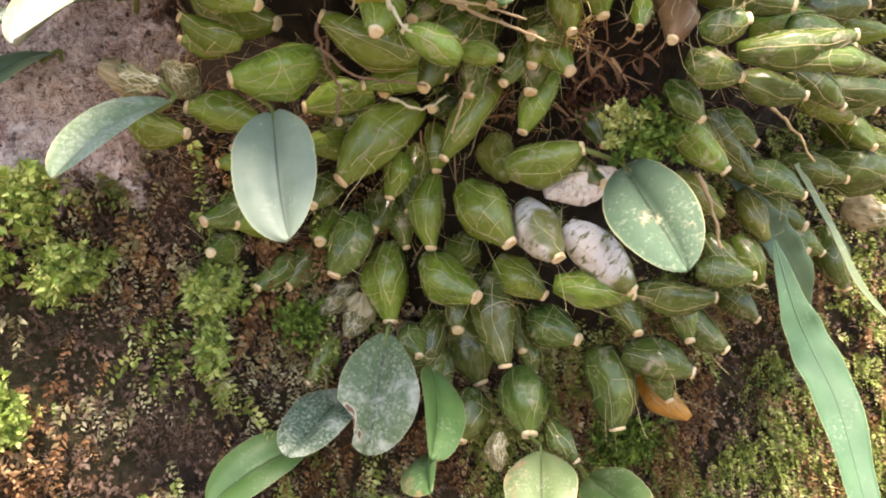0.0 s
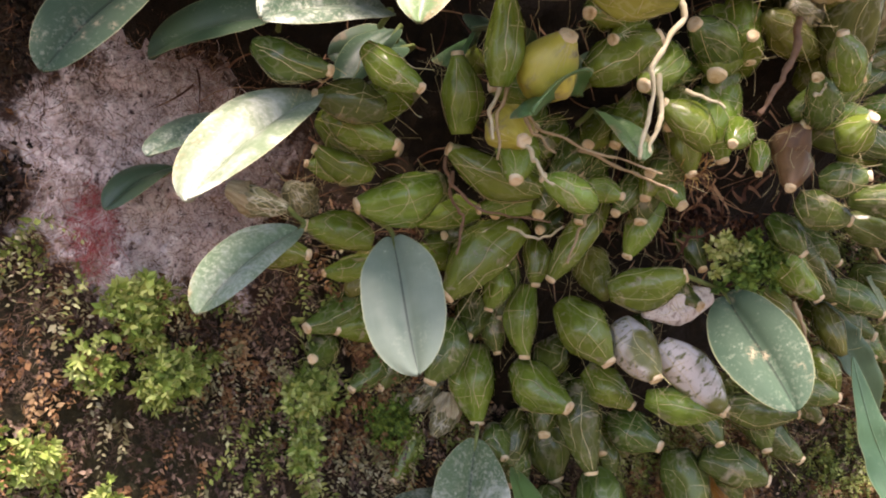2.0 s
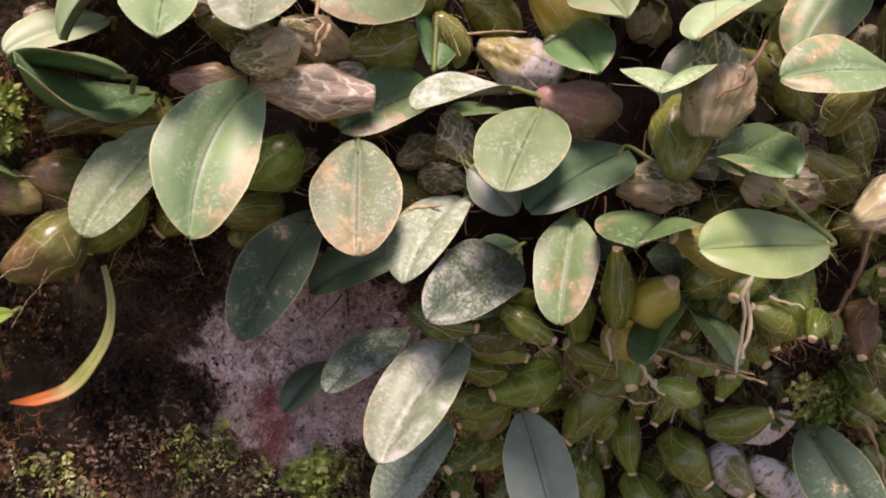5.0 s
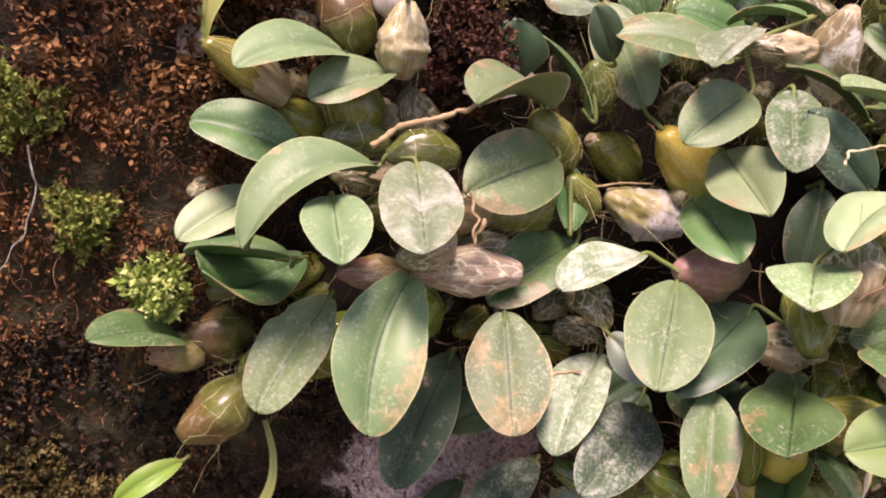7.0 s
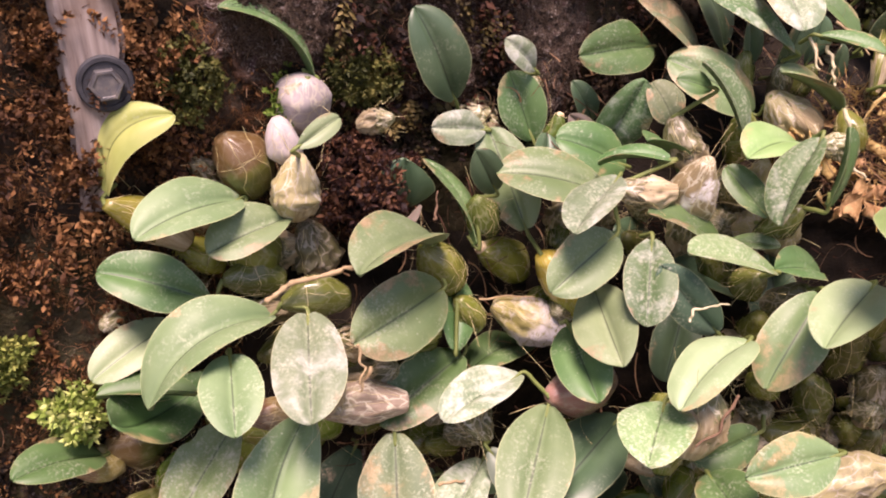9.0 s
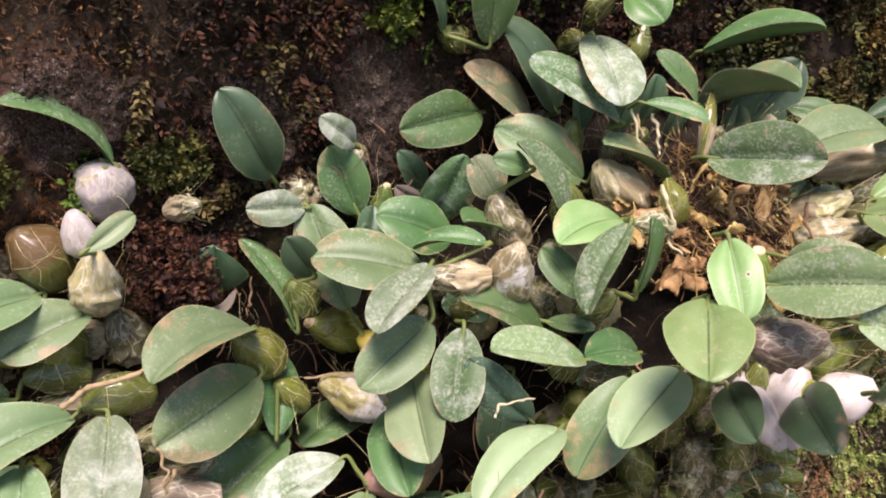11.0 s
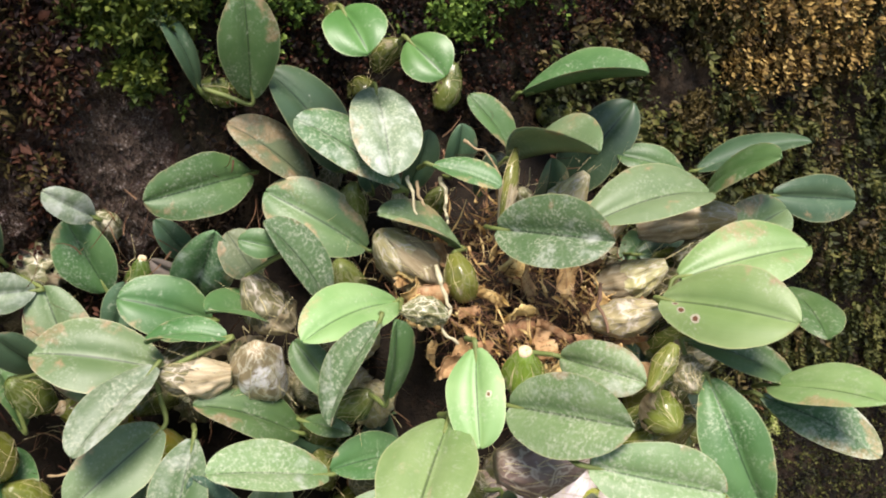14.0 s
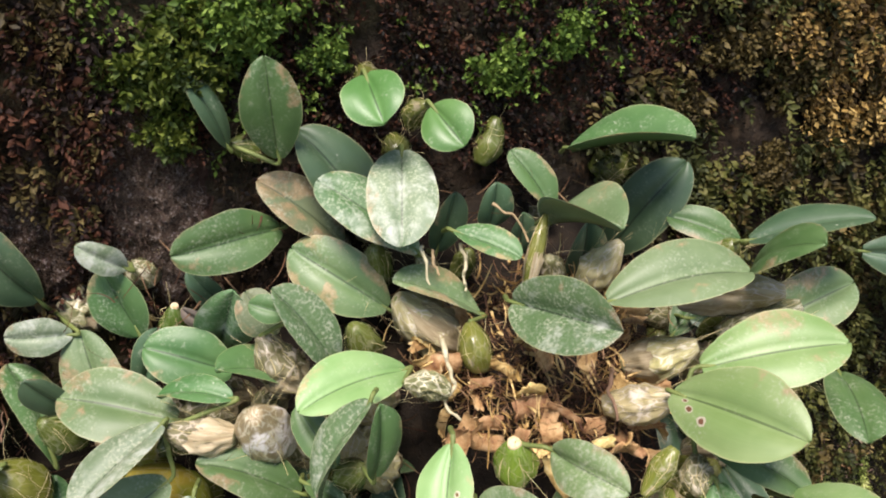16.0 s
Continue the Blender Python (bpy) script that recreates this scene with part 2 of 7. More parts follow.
BULB = {
    "g": bulb_mat("bulb_green", (0.096, 0.155, 0.015), (0.178, 0.250, 0.034), 0.14, rough=0.21, net=0.12),
    "d": bulb_mat("bulb_deep_green", (0.048, 0.085, 0.013), (0.105, 0.150, 0.028), 0.14, rough=0.22, net=0.12),
    "y": bulb_mat("bulb_yellow", (0.19, 0.20, 0.022), (0.29, 0.29, 0.050), 0.1, rough=0.24, net=0.14),
    "p": bulb_mat("bulb_papery", (0.11, 0.115, 0.04), (0.18, 0.175, 0.08), 0.3, rough=0.38, net=0.8),
    "w": bulb_mat("bulb_white", (0.34, 0.28, 0.24), (0.48, 0.41, 0.37), 0.3, 1.0, 0.45),
    "v": bulb_mat("bulb_lilac", (0.33, 0.29, 0.28), (0.45, 0.40, 0.39), 0.1, rough=0.5, net=0.6),
    "h": bulb_mat("bulb_half_white", (0.12, 0.15, 0.03), (0.18, 0.20, 0.05), 0.1, 0.45),
    "r": bulb_mat("bulb_reddish", (0.24, 0.19, 0.06), (0.33, 0.26, 0.10), 0.3, rough=0.33, cap=(0.24, 0.11, 0.06), net=0.25),
    "yb": bulb_mat("bulb_bright_yellow", (0.42, 0.38, 0.04), (0.56, 0.50, 0.10), 0.12, rough=0.3),
    "t": bulb_mat("bulb_tan", (0.34, 0.31, 0.13), (0.50, 0.44, 0.24), 0.3, rough=0.38, net=0.9),
    "o": bulb_mat("bulb_orange", (0.45, 0.20, 0.03), (0.58, 0.32, 0.06), 0.1, rough=0.4),
    "b": bulb_mat("bulb_brown", (0.14, 0.075, 0.035), (0.24, 0.13, 0.06), 0.2, rough=0.5),
    "k": bulb_mat("bulb_straw", (0.50, 0.35, 0.09), (0.66, 0.50, 0.19), 0.2, rough=0.5),
    # darker copy of the olive skin: the clump's shade is painted in
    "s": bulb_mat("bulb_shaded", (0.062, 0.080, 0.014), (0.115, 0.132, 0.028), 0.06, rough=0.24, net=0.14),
    "c": bulb_mat("bulb_capped", (0.20, 0.15, 0.08), (0.30, 0.22, 0.13), 0.2, 0.42, 0.45, net=0.7),
    "vw": bulb_mat("bulb_lilac_white", (0.52, 0.46, 0.45), (0.66, 0.60, 0.59), 0.15, rough=0.5, net=0.6),
    "pb": bulb_mat("bulb_mauve", (0.19, 0.130, 0.095), (0.31, 0.235, 0.18), 0.4, rough=0.42, net=0.8),
    "q": bulb_mat("bulb_yellow_papery", (0.27, 0.26, 0.06), (0.38, 0.35, 0.13), 0.25, 0.42, 0.38, net=0.6),
    "oy": bulb_mat("bulb_yellow_orange", (0.24, 0.27, 0.03), (0.36, 0.37, 0.06), 0.08, rough=0.26, cap=(0.44, 0.31, 0.05), net=0.15),
    "pk": bulb_mat("bulb_pinkish", (0.30, 0.20, 0.10), (0.42, 0.28, 0.18), 0.2, rough=0.4, cap=(0.45, 0.22, 0.17), net=0.3),
    "rd": bulb_mat("bulb_russet", (0.085, 0.100, 0.018), (0.145, 0.145, 0.034), 0.08, rough=0.28, cap=(0.15, 0.085, 0.034), net=0.1),
    "o2": bulb_mat("bulb_olive", (0.115, 0.140, 0.020), (0.185, 0.200, 0.040), 0.1, rough=0.22, net=0.14),
}


def plain_mat(name, stops, scale, rough=0.7, bump=0.4, dist=0.001, isle=0.0, fine=None):
    M = Mat(name, rough, 0.3)
    f = M.noise(scale, 4, 0.65)
    if isle:
        f = M.math("ADD", M.step(M.math("ADD", M.math("MULTIPLY", f, 1 - isle), M.math("MULTIPLY", M.island(), isle)), 0.27, 0.73), 0.0)
    col = M.ramp(f, stops)
    M.bump(M.noise(fine or scale * 6, 3, 0.7), bump, dist)
    return M.done(col)


FIBRE = plain_mat("sheath_fibre", [(0.3, (0.42, 0.35, 0.16)), (0.7, (0.70, 0.62, 0.34))], 200, 0.6)
def sheath_mat():
    """Thin dry skin with pale lengthwise veins."""
    M = Mat("dry_sheath", 0.6, 0.3)
    f = M.noise(1.0, 4, 0.65, vec=M.co("UV", (22, 1.5, 1)))
    col = M.ramp(f, [(0.3, (0.22, 0.17, 0.09)), (0.5, (0.36, 0.30, 0.18)), (0.66, (0.50, 0.44, 0.31)), (0.8, (0.64, 0.58, 0.46))])
    col = M.mix(M.math("MULTIPLY", M.step(M.noise(120, 4, 0.7), 0.5, 0.7), 0.4), col, (0.24, 0.16, 0.08))
    col = M.tune(col, M.math("ADD", 0.7, M.math("MULTIPLY", M.rnd(), 0.5)))
    M.bump(f, 0.6, 0.001)
    return M.done(col)


SHEATH = sheath_mat()
SCAR = plain_mat("cut_scar", [(0.32, (0.5, 0.33, 0.15)), (0.45, (0.74, 0.58, 0.34)), (0.7, (0.82, 0.71, 0.50))], 300, 0.7)
PETIOLE = plain_mat("petiole", [(0.3, (0.11, 0.15, 0.04)), (0.7, (0.20, 0.24, 0.075))], 150, 0.45)
ROOT = {
    "cream": plain_mat("root_cream", [(0.3, (0.48, 0.42, 0.25)), (0.7, (0.68, 0.62, 0.42))], 160, 0.6),
    "tan": plain_mat("root_tan", [(0.3, (0.30, 0.21, 0.11)), (0.7, (0.50, 0.38, 0.22))], 160, 0.65),
    "brown": plain_mat("root_brown", [(0.3, (0.13, 0.075, 0.045)), (0.7, (0.26, 0.16, 0.10))], 160, 0.7),
    "grey": plain_mat("root_grey", [(0.3, (0.26, 0.24, 0.22)), (0.7, (0.42, 0.40, 0.36))], 160, 0.7),
}
DEBRIS = plain_mat("dry_debris", [(0.2, (0.07, 0.035, 0.02)), (0.45, (0.20, 0.11, 0.05)), (0.65, (0.50, 0.31, 0.10)), (0.85, (0.68, 0.50, 0.21))], 90, 0.75, isle=0.28)
# humus brown taken near black, so the colour holds the shade of the gaps
HUMUS_SHADED = plain_mat("humus", [(0.3, (0.009, 0.006, 0.004)), (0.55, (0.020, 0.014, 0.008)), (0.75, (0.042, 0.028, 0.015))], 120, 0.9, 0.8, 0.003)
MOSS_LIVE = plain_mat("moss_live", [(0.2, (0.15, 0.225, 0.040)), (0.5, (0.30, 0.40, 0.085)), (0.8, (0.50, 0.56, 0.19))], 60, 0.6, isle=0.28)
MOSS_OLIVE = plain_mat("moss_olive", [(0.2, (0.09, 0.12, 0.02)), (0.5, (0.17, 0.21, 0.04)), (0.8, (0.28, 0.29, 0.07))], 60, 0.65, isle=0.28)
MOSS_DEEP = plain_mat("moss_deep", [(0.2, (0.0450, 0.0900, 0.0108)), (0.5, (0.0990, 0.1710, 0.0225)), (0.8, (0.1800, 0.2700, 0.0450))], 60, 0.65, isle=0.28)
MOSS_RED = plain_mat("moss_red", [(0.2, (0.016, 0.006, 0.005)), (0.5, (0.046, 0.016, 0.010)), (0.8, (0.110, 0.046, 0.020))], 60, 0.7, isle=0.28)
MOSS_MIX = plain_mat("moss_brown", [(0.2, (0.070, 0.045, 0.034)), (0.45, (0.15, 0.098, 0.072)), (0.7, (0.25, 0.168, 0.118)), (0.9, (0.38, 0.275, 0.19))], 40, 0.8, isle=0.14)
MOSS_LEAF = plain_mat("moss_leafy", [(0.2, (0.097, 0.140, 0.024)), (0.45, (0.205, 0.259, 0.054)), (0.7, (0.367, 0.410, 0.119)), (0.9, (0.562, 0.562, 0.259))], 55, 0.55, isle=0.14)
MOSS_RUST = plain_mat("moss_rusty", [(0.2, (0.105, 0.049, 0.020)), (0.45, (0.22, 0.110, 0.046)), (0.7, (0.32, 0.185, 0.084)), (0.9, (0.40, 0.275, 0.14))], 55, 0.65, isle=0.14)
MOSS_PALE = plain_mat("moss_pale", [(0.2, (0.19, 0.17, 0.075)), (0.5, (0.31, 0.28, 0.145)), (0.8, (0.45, 0.41, 0.25))], 55, 0.6, isle=0.14)
# near-black: the shade in the gaps of the moss is put into this colour
MOSS_GAP_SHADE = plain_mat("moss_gap_shade", [(0.2, (0.0012, 0.0012, 0.0012)), (0.42, (0.0036, 0.0030, 0.0012)), (0.6, (0.0060, 0.0054, 0.0018)), (0.8, (0.0120, 0.0084, 0.0036))], 30, 0.75, isle=0.28)
MOSS_BRONZE = plain_mat("moss_bronze", [(0.2, (0.028, 0.021, 0.006)), (0.45, (0.064, 0.048, 0.012)), (0.7, (0.108, 0.080, 0.023)), (0.9, (0.165, 0.125, 0.045))], 45, 0.65, isle=0.14)
MOSS_SAGE = plain_mat("moss_sage", [(0.2, (0.018, 0.024, 0.004)), (0.45, (0.042, 0.050, 0.009)), (0.7, (0.085, 0.090, 0.018)), (0.9, (0.150, 0.140, 0.040))], 45, 0.65, isle=0.14)
MOSS_GOLD = plain_mat("moss_gold", [(0.2, (0.060, 0.036, 0.010)), (0.45, (0.165, 0.100, 0.024)), (0.65, (0.29, 0.185, 0.050)), (0.85, (0.42, 0.29, 0.095))], 30, 0.7, isle=0.28)
MOSS_FRESH = plain_mat("moss_fresh", [(0.2, (0.026, 0.046, 0.004)), (0.5, (0.060, 0.090, 0.010)), (0.8, (0.122, 0.152, 0.022))], 60, 0.6, isle=0.28)
def husk_mat():
    """Brittle old bulb shell, straw yellow to brown."""
    M = Mat("husk_ochre", 0.6, 0.3)
    f = M.noise(150, 4, 0.7)
    col = M.ramp(f, [(0.28, (0.16, 0.075, 0.022)), (0.42, (0.46, 0.28, 0.07)), (0.56, (0.66, 0.46, 0.15)), (0.75, (0.76, 0.62, 0.32))])
    M.bump(M.noise(500, 4, 0.7), 0.6, 0.0015)
    return M.done(M.tune(col, M.math("ADD", 0.65, M.math("MULTIPLY", M.rnd(), 0.55)), M.math("ADD", 0.47, M.math("MULTIPLY", M.rnd(), 0.04)), 0.9))


HUSK = husk_mat()
STRAW = plain_mat("straw", [(0.2, (0.34, 0.20, 0.06)), (0.5, (0.58, 0.40, 0.13)), (0.8, (0.74, 0.59, 0.27))], 90, 0.7, isle=0.28)
# brown moss with shade put into its colour, for the darker wall areas
MOSS_SHADE = plain_mat("moss_shade_brown", [(0.2, (0.006, 0.004, 0.003)), (0.42, (0.014, 0.008, 0.005)), (0.6, (0.030, 0.017, 0.008)), (0.8, (0.055, 0.034, 0.016))], 22, 0.75, isle=0.28)
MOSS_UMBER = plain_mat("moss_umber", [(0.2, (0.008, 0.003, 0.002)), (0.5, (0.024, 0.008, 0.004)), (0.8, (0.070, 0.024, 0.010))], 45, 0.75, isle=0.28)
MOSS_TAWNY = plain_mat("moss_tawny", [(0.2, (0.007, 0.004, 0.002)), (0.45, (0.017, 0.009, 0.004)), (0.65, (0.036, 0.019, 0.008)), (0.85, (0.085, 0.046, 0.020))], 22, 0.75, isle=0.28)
MOSS_DRY = plain_mat("moss_dry", [(0.2, (0.030, 0.012, 0.005)), (0.42, (0.086, 0.035, 0.012)), (0.6, (0.172, 0.076, 0.025)), (0.8, (0.300, 0.150, 0.058))], 16, 0.75, isle=0.14)


def wall_mat():
    M = Mat("damp_wall", 0.85, 0.25)
    big, mid, fine = M.noise(7, 4, 0.6, warp=0.5), M.noise(42, 5, 0.65), M.noise(300, 4, 0.7)
    col = M.ramp(mid, [(0.25, (0.007, 0.005, 0.004)), (0.45, (0.024, 0.017, 0.011)), (0.6, (0.058, 0.038, 0.022)), (0.78, (0.13, 0.085, 0.050))])
    col = M.mix(M.math("MULTIPLY", M.step(big, 0.42, 0.58), 0.6), col, M.ramp(fine, [(0.3, (0.014, 0.015, 0.006)), (0.7, (0.070, 0.066, 0.024))]))
    col = M.mix(M.math("MULTIPLY", M.step(fine, 0.6, 0.7), 0.5), col, (0.24, 0.19, 0.14))
    M.bump(M.math("ADD", mid, M.math("MULTIPLY", fine, 0.6)), 0.9, 0.005)
    return M.done(col)


def felt_mat(name, red=False, a=(0.20, 0.14, 0.13), b=(0.34, 0.30, 0.29)):
    M = Mat(name, 0.95, 0.1)
    big, mid, fine = M.noise(16, 3, warp=0.4), M.noise(140, 4, 0.7), M.noise(900, 2, 0.7)
    col = M.mix(M.step(big, 0.38, 0.62), a, b)
    grain = M.noise(420, 2, 0.6)
    col = M.mix(M.math("MULTIPLY", M.step(grain, 0.52, 0.62), 0.6), col, tuple(min(0.85, 1.3 * q) for q in b))
    col = M.mix(M.math("MULTIPLY", M.step(grain, 0.46, 0.38), 0.6), col, tuple(0.5 * q for q in a))
    col = M.mix(M.step(M.noise(270, 3, 0.6), 0.43, 0.35), col, (0.06, 0.035, 0.035))
    col = M.mix(M.math("MULTIPLY", M.step(mid, 0.45, 0.3), 0.6), col, (0.10, 0.07, 0.06))
    col = M.mix(M.math("MULTIPLY", M.step(fine, 0.5, 0.7), 0.5), col, (0.45, 0.40, 0.37))
    rim = M.add("ShaderNodeSeparateXYZ", Vector=M.co("UV")).outputs[0]
    col = M.mix(M.step(M.math("ADD", rim, M.math("MULTIPLY", M.math("SUBTRACT", M.noise(70, 4, 0.7), 0.5), 1.1)), 0.72, 0.95), col, (0.06, 0.035, 0.025))
    if red:
        spot = M.add("ShaderNodeVectorMath", i0=M.co(), i1=(-0.031, 0.0, 1.160))
        spot.operation = "SUBTRACT"
        flat = M.add("ShaderNodeSeparateXYZ", Vector=spot.outputs[0])
        d = M.math("SQRT", M.math("ADD", M.math("POWER", M.math("MULTIPLY", flat.outputs[0], 1.6), 2.0), M.math("POWER", flat.outputs[2], 2.0)))
        d = M.math("ADD", d, M.math("MULTIPLY", M.math("SUBTRACT", mid, 0.5), 0.03))
        col = M.mix(M.math("MULTIPLY", M.step(d, 0.021, 0.003), 0.45), col, (0.40, 0.10, 0.10))
    M.bump(M.math("ADD", mid, M.math("MULTIPLY", fine, 0.5)), 0.9, 0.003)
    return M.done(col)


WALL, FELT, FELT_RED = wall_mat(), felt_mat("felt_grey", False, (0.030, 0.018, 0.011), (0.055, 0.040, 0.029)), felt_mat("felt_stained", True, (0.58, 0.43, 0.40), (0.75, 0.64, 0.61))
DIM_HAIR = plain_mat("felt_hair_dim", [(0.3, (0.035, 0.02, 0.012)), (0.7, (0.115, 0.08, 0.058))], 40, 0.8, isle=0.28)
HAIR = plain_mat("felt_hair", [(0.2, (0.24, 0.17, 0.15)), (0.4, (0.58, 0.47, 0.44)), (0.75, (0.82, 0.75, 0.72))], 40, 0.8, isle=0.28)
RED_HAIR = plain_mat("felt_hair_red", [(0.3, (0.34, 0.07, 0.07)), (0.7, (0.52, 0.18, 0.17))], 40, 0.8, isle=0.28)
BROWN_HAIR = plain_mat("brown_hair", [(0.2, (0.07, 0.03, 0.018)), (0.5, (0.17, 0.085, 0.045)), (0.8, (0.33, 0.2, 0.11))], 40, 0.8, isle=0.28)
SOIL = plain_mat("soil", [(0.3, (0.05, 0.035, 0.025)), (0.7, (0.14, 0.10, 0.07))], 12, 0.95, 0.6, 0.01)


def wood_mat():
    M = Mat("grey_wood", 0.8, 0.25)
    g = M.noise(1.0, 4, 0.6, vec=M.co("Object", (260, 260, 14)))
    s = M.noise(30, 4, 0.6)
    col = M.ramp(g, [(0.3, (0.13, 0.10, 0.085)), (0.5, (0.28, 0.23, 0.205)), (0.72, (0.42, 0.37, 0.34))])
    col = M.mix(M.math("MULTIPLY", M.step(s, 0.5, 0.66), 0.7), col, (0.13, 0.085, 0.055))
    M.bump(g, 0.6, 0.001)
    return M.done(col)


def metal_mat(name, a, b, rough):
    M = Mat(name, rough)
    M.b.inputs["Metallic"].default_value = 0.75
    n = M.noise(220, 4, 0.7)
    M.bump(n, 0.25, 0.0004)
    return M.done(M.mix(M.step(n, 0.4, 0.65), a, b), M.math("ADD", rough, M.math("MULTIPLY", n, 0.25)))


WOOD = wood_mat()
STEEL = metal_mat("dull_steel", (0.17, 0.17, 0.18), (0.28, 0.26, 0.24), 0.35)
RUBBER = plain_mat("black_washer", [(0.3, (0.02, 0.022, 0.026)), (0.7, (0.06, 0.062, 0.07))], 150, 0.55)


# ---- builders ----
rng = np.random.default_rng(7)
WALL_Y = 0.430


def mesh_of(name, verts, faces, mat, uvs=None, smooth=True):
    me = bpy.data.meshes.new(name)
    me.from_pydata([tuple(v) for v in verts], [], [tuple(f) for f in faces])
    if uvs is not None:
        layer = me.uv_layers.new(name="UVMap")
        idx = np.zeros(len(me.loops), dtype=np.int32)
        me.loops.foreach_get("vertex_index", idx)
        layer.data.foreach_set("uv", np.asarray(uvs, dtype=np.float32)[idx].ravel())
    me.materials.append(mat)
    if smooth:
        me.polygons.foreach_set("use_smooth", np.ones(len(me.polygons), dtype=bool))
    me.update()
    return me


def part(name, me, parent=None, label="", m=None):
    ob = new(name, me)
    if m is not None:
        ob.matrix_basis = m
    if parent is not None:
        ob.parent = parent
    if label:
        tagged(ob, label)
    return ob


def thing(name, place, label, category, group="", kind=""):
    e = new(name)
    e.empty_display_size = 0.01
    e.location = place
    return tagged(e, label, category, group, kind)


def frame_of(x, z):
    """A turn whose x axis runs along x and whose z axis leans to z."""
    x = Vector(x).normalized()
    y = Vector(z).cross(x).normalized()
    return Matrix((x, y, x.cross(y))).transposed().to_4x4()


def mound(x, z):
    """How far the root mass stands out from the wall."""
    return (0.125 * math.exp(-((x - 0.29) / (0.14 if x < 0.29 else 0.108)) ** 2 - ((z - 1.28) / 0.10) ** 2) + 0.04 * math.exp(-((x - 0.24) / 0.08) ** 2 - ((z - 1.11) / 0.08) ** 2)
            + 0.028 * math.exp(-(x / 0.085) ** 2 - ((z - 1.31) / 0.07) ** 2) + 0.07 * math.exp(-((x - 0.30) / 0.065) ** 2 - ((z - 1.385) / 0.034) ** 2))


def tube(points, radius, sides=7, taper=0.6, wob=0.0):
    """A round, tapering strand through the points, with closed ends."""
    p = [Vector(q) for q in points]
    fine = []
    for i in range(len(p) - 1):
        a, b, c, d = p[max(i - 1, 0)], p[i], p[i + 1], p[min(i + 2, len(p) - 1)]
        for s in np.linspace(0, 1, 6, endpoint=i == len(p) - 2):
            fine.append(0.5 * ((2 * b) + (c - a) * s + (2 * a - 5 * b + 4 * c - d) * s * s + (3 * b - a - 3 * c + d) * s ** 3))
    verts, faces = [], []
    n = len(fine)
    for i, q in enumerate(fine):
        t = (fine[min(i + 1, n - 1)] - fine[max(i - 1, 0)]).normalized()
        u = t.cross(Vector((0.3, 1, 0.2))).normalized()
        v = t.cross(u)
        r = radius * (1 - (1 - taper) * i / (n - 1)) * (1 + wob * noise.noise(q * 400))
        verts += [q + r * (math.cos(k) * u + math.sin(k) * v) for k in np.linspace(0, 2 * math.pi, sides, endpoint=False)]
        if i:
            faces += [((i - 1) * sides + k, (i - 1) * sides + (k + 1) % sides, i * sides + (k + 1) % sides, i * sides + k) for k in range(sides)]
    faces += [tuple(range(sides))[::-1], tuple(range((n - 1) * sides, n * sides))]
    return verts, faces


def blade(length, width, fold=0.2, arch=0.08, twist=0.0, wave=0.0, taper=0.35, thick=0.0011, nu=26, nv=12, notch=0.03, sway=0.0, nick=None):
    """A thick oval leaf from the origin along x, its upper side to z: creased along the midrib, each half rounded."""
    verts, uvs, faces = [], [], []
    ph = rng.uniform(0, 6)
    for side in (1, -1):
        for i in range(nu + 1):
            u = 0.5 - 0.5 * math.cos(math.pi * i / nu)
            s = max(0.0, 1 - abs(2 * (0.02 + 0.98 * u) - 1) ** 2.25) ** 0.5
            s *= 1 - taper * max(0.0, 1 - 2 * u) ** 1.6
            half = max(0.5 * width * s * (1 + 0.02 * math.sin(9 * u + ph)), 0.0012)
            for j in range(nv + 1):
                v = 2 * j / nv - 1
                a = abs(v)
                lobe = 1.0 if v > 0 else -1.0
                uneven = 1 + a * (0.07 * noise.noise((2.2 * u, ph, 3 * lobe)) + 0.022 * noise.noise((11 * u, ph, 5 * lobe)) + 0.010 * noise.noise((34 * u, ph, 8 * lobe)))
                if nick and lobe == nick[3]:
                    uneven -= a * nick[2] * math.exp(-((u - nick[0]) / nick[1]) ** 4)
                y = half * v * uneven + sway * length * 4 * u * (1 - u)
                x = length * u - notch * length * (1 - a) ** 6 * (u ** 8)
                z = fold * half * (a ** 1.1) + 0.12 * half * math.sin(math.pi * min(1, a * 1.05)) - 0.06 * width * (1 - a) ** 10 * (1 - 0.6 * u)
                z += arch * length * 4 * u * (1 - u) + wave * width * math.sin(5 * u + ph + (1.6 if v > 0 else 0)) * a * a
                z -= 0.5 * thick * (1 - side) * (1 - a ** 6)
                c, q = math.cos(twist * (u - 0.4)), math.sin(twist * (u - 0.4))
                verts.append((x, y * c - z * q, y * q + z * c))
                uvs.append((u, 0.5 + 0.5 * v))
    w = nv + 1
    off = (nu + 1) * w
    for i in range(nu):
        for j in range(nv):
            k = i * w + j
            faces += [(k, k + w, k + w + 1, k + 1), (off + k, off + k + 1, off + k + w + 1, off + k + w)]
        for j, flip in ((0, False), (nv, True)):
            k = i * w + j
            q = (k, off + k, off + k + w, k + w)
            faces.append(q[::-1] if flip else q)
    for j in range(nv):
        k = nu * w + j
        faces += [(k, off + k, off + k + 1, k + 1), (j, j + 1, off + j + 1, off + j)]
    return verts, faces, uvs


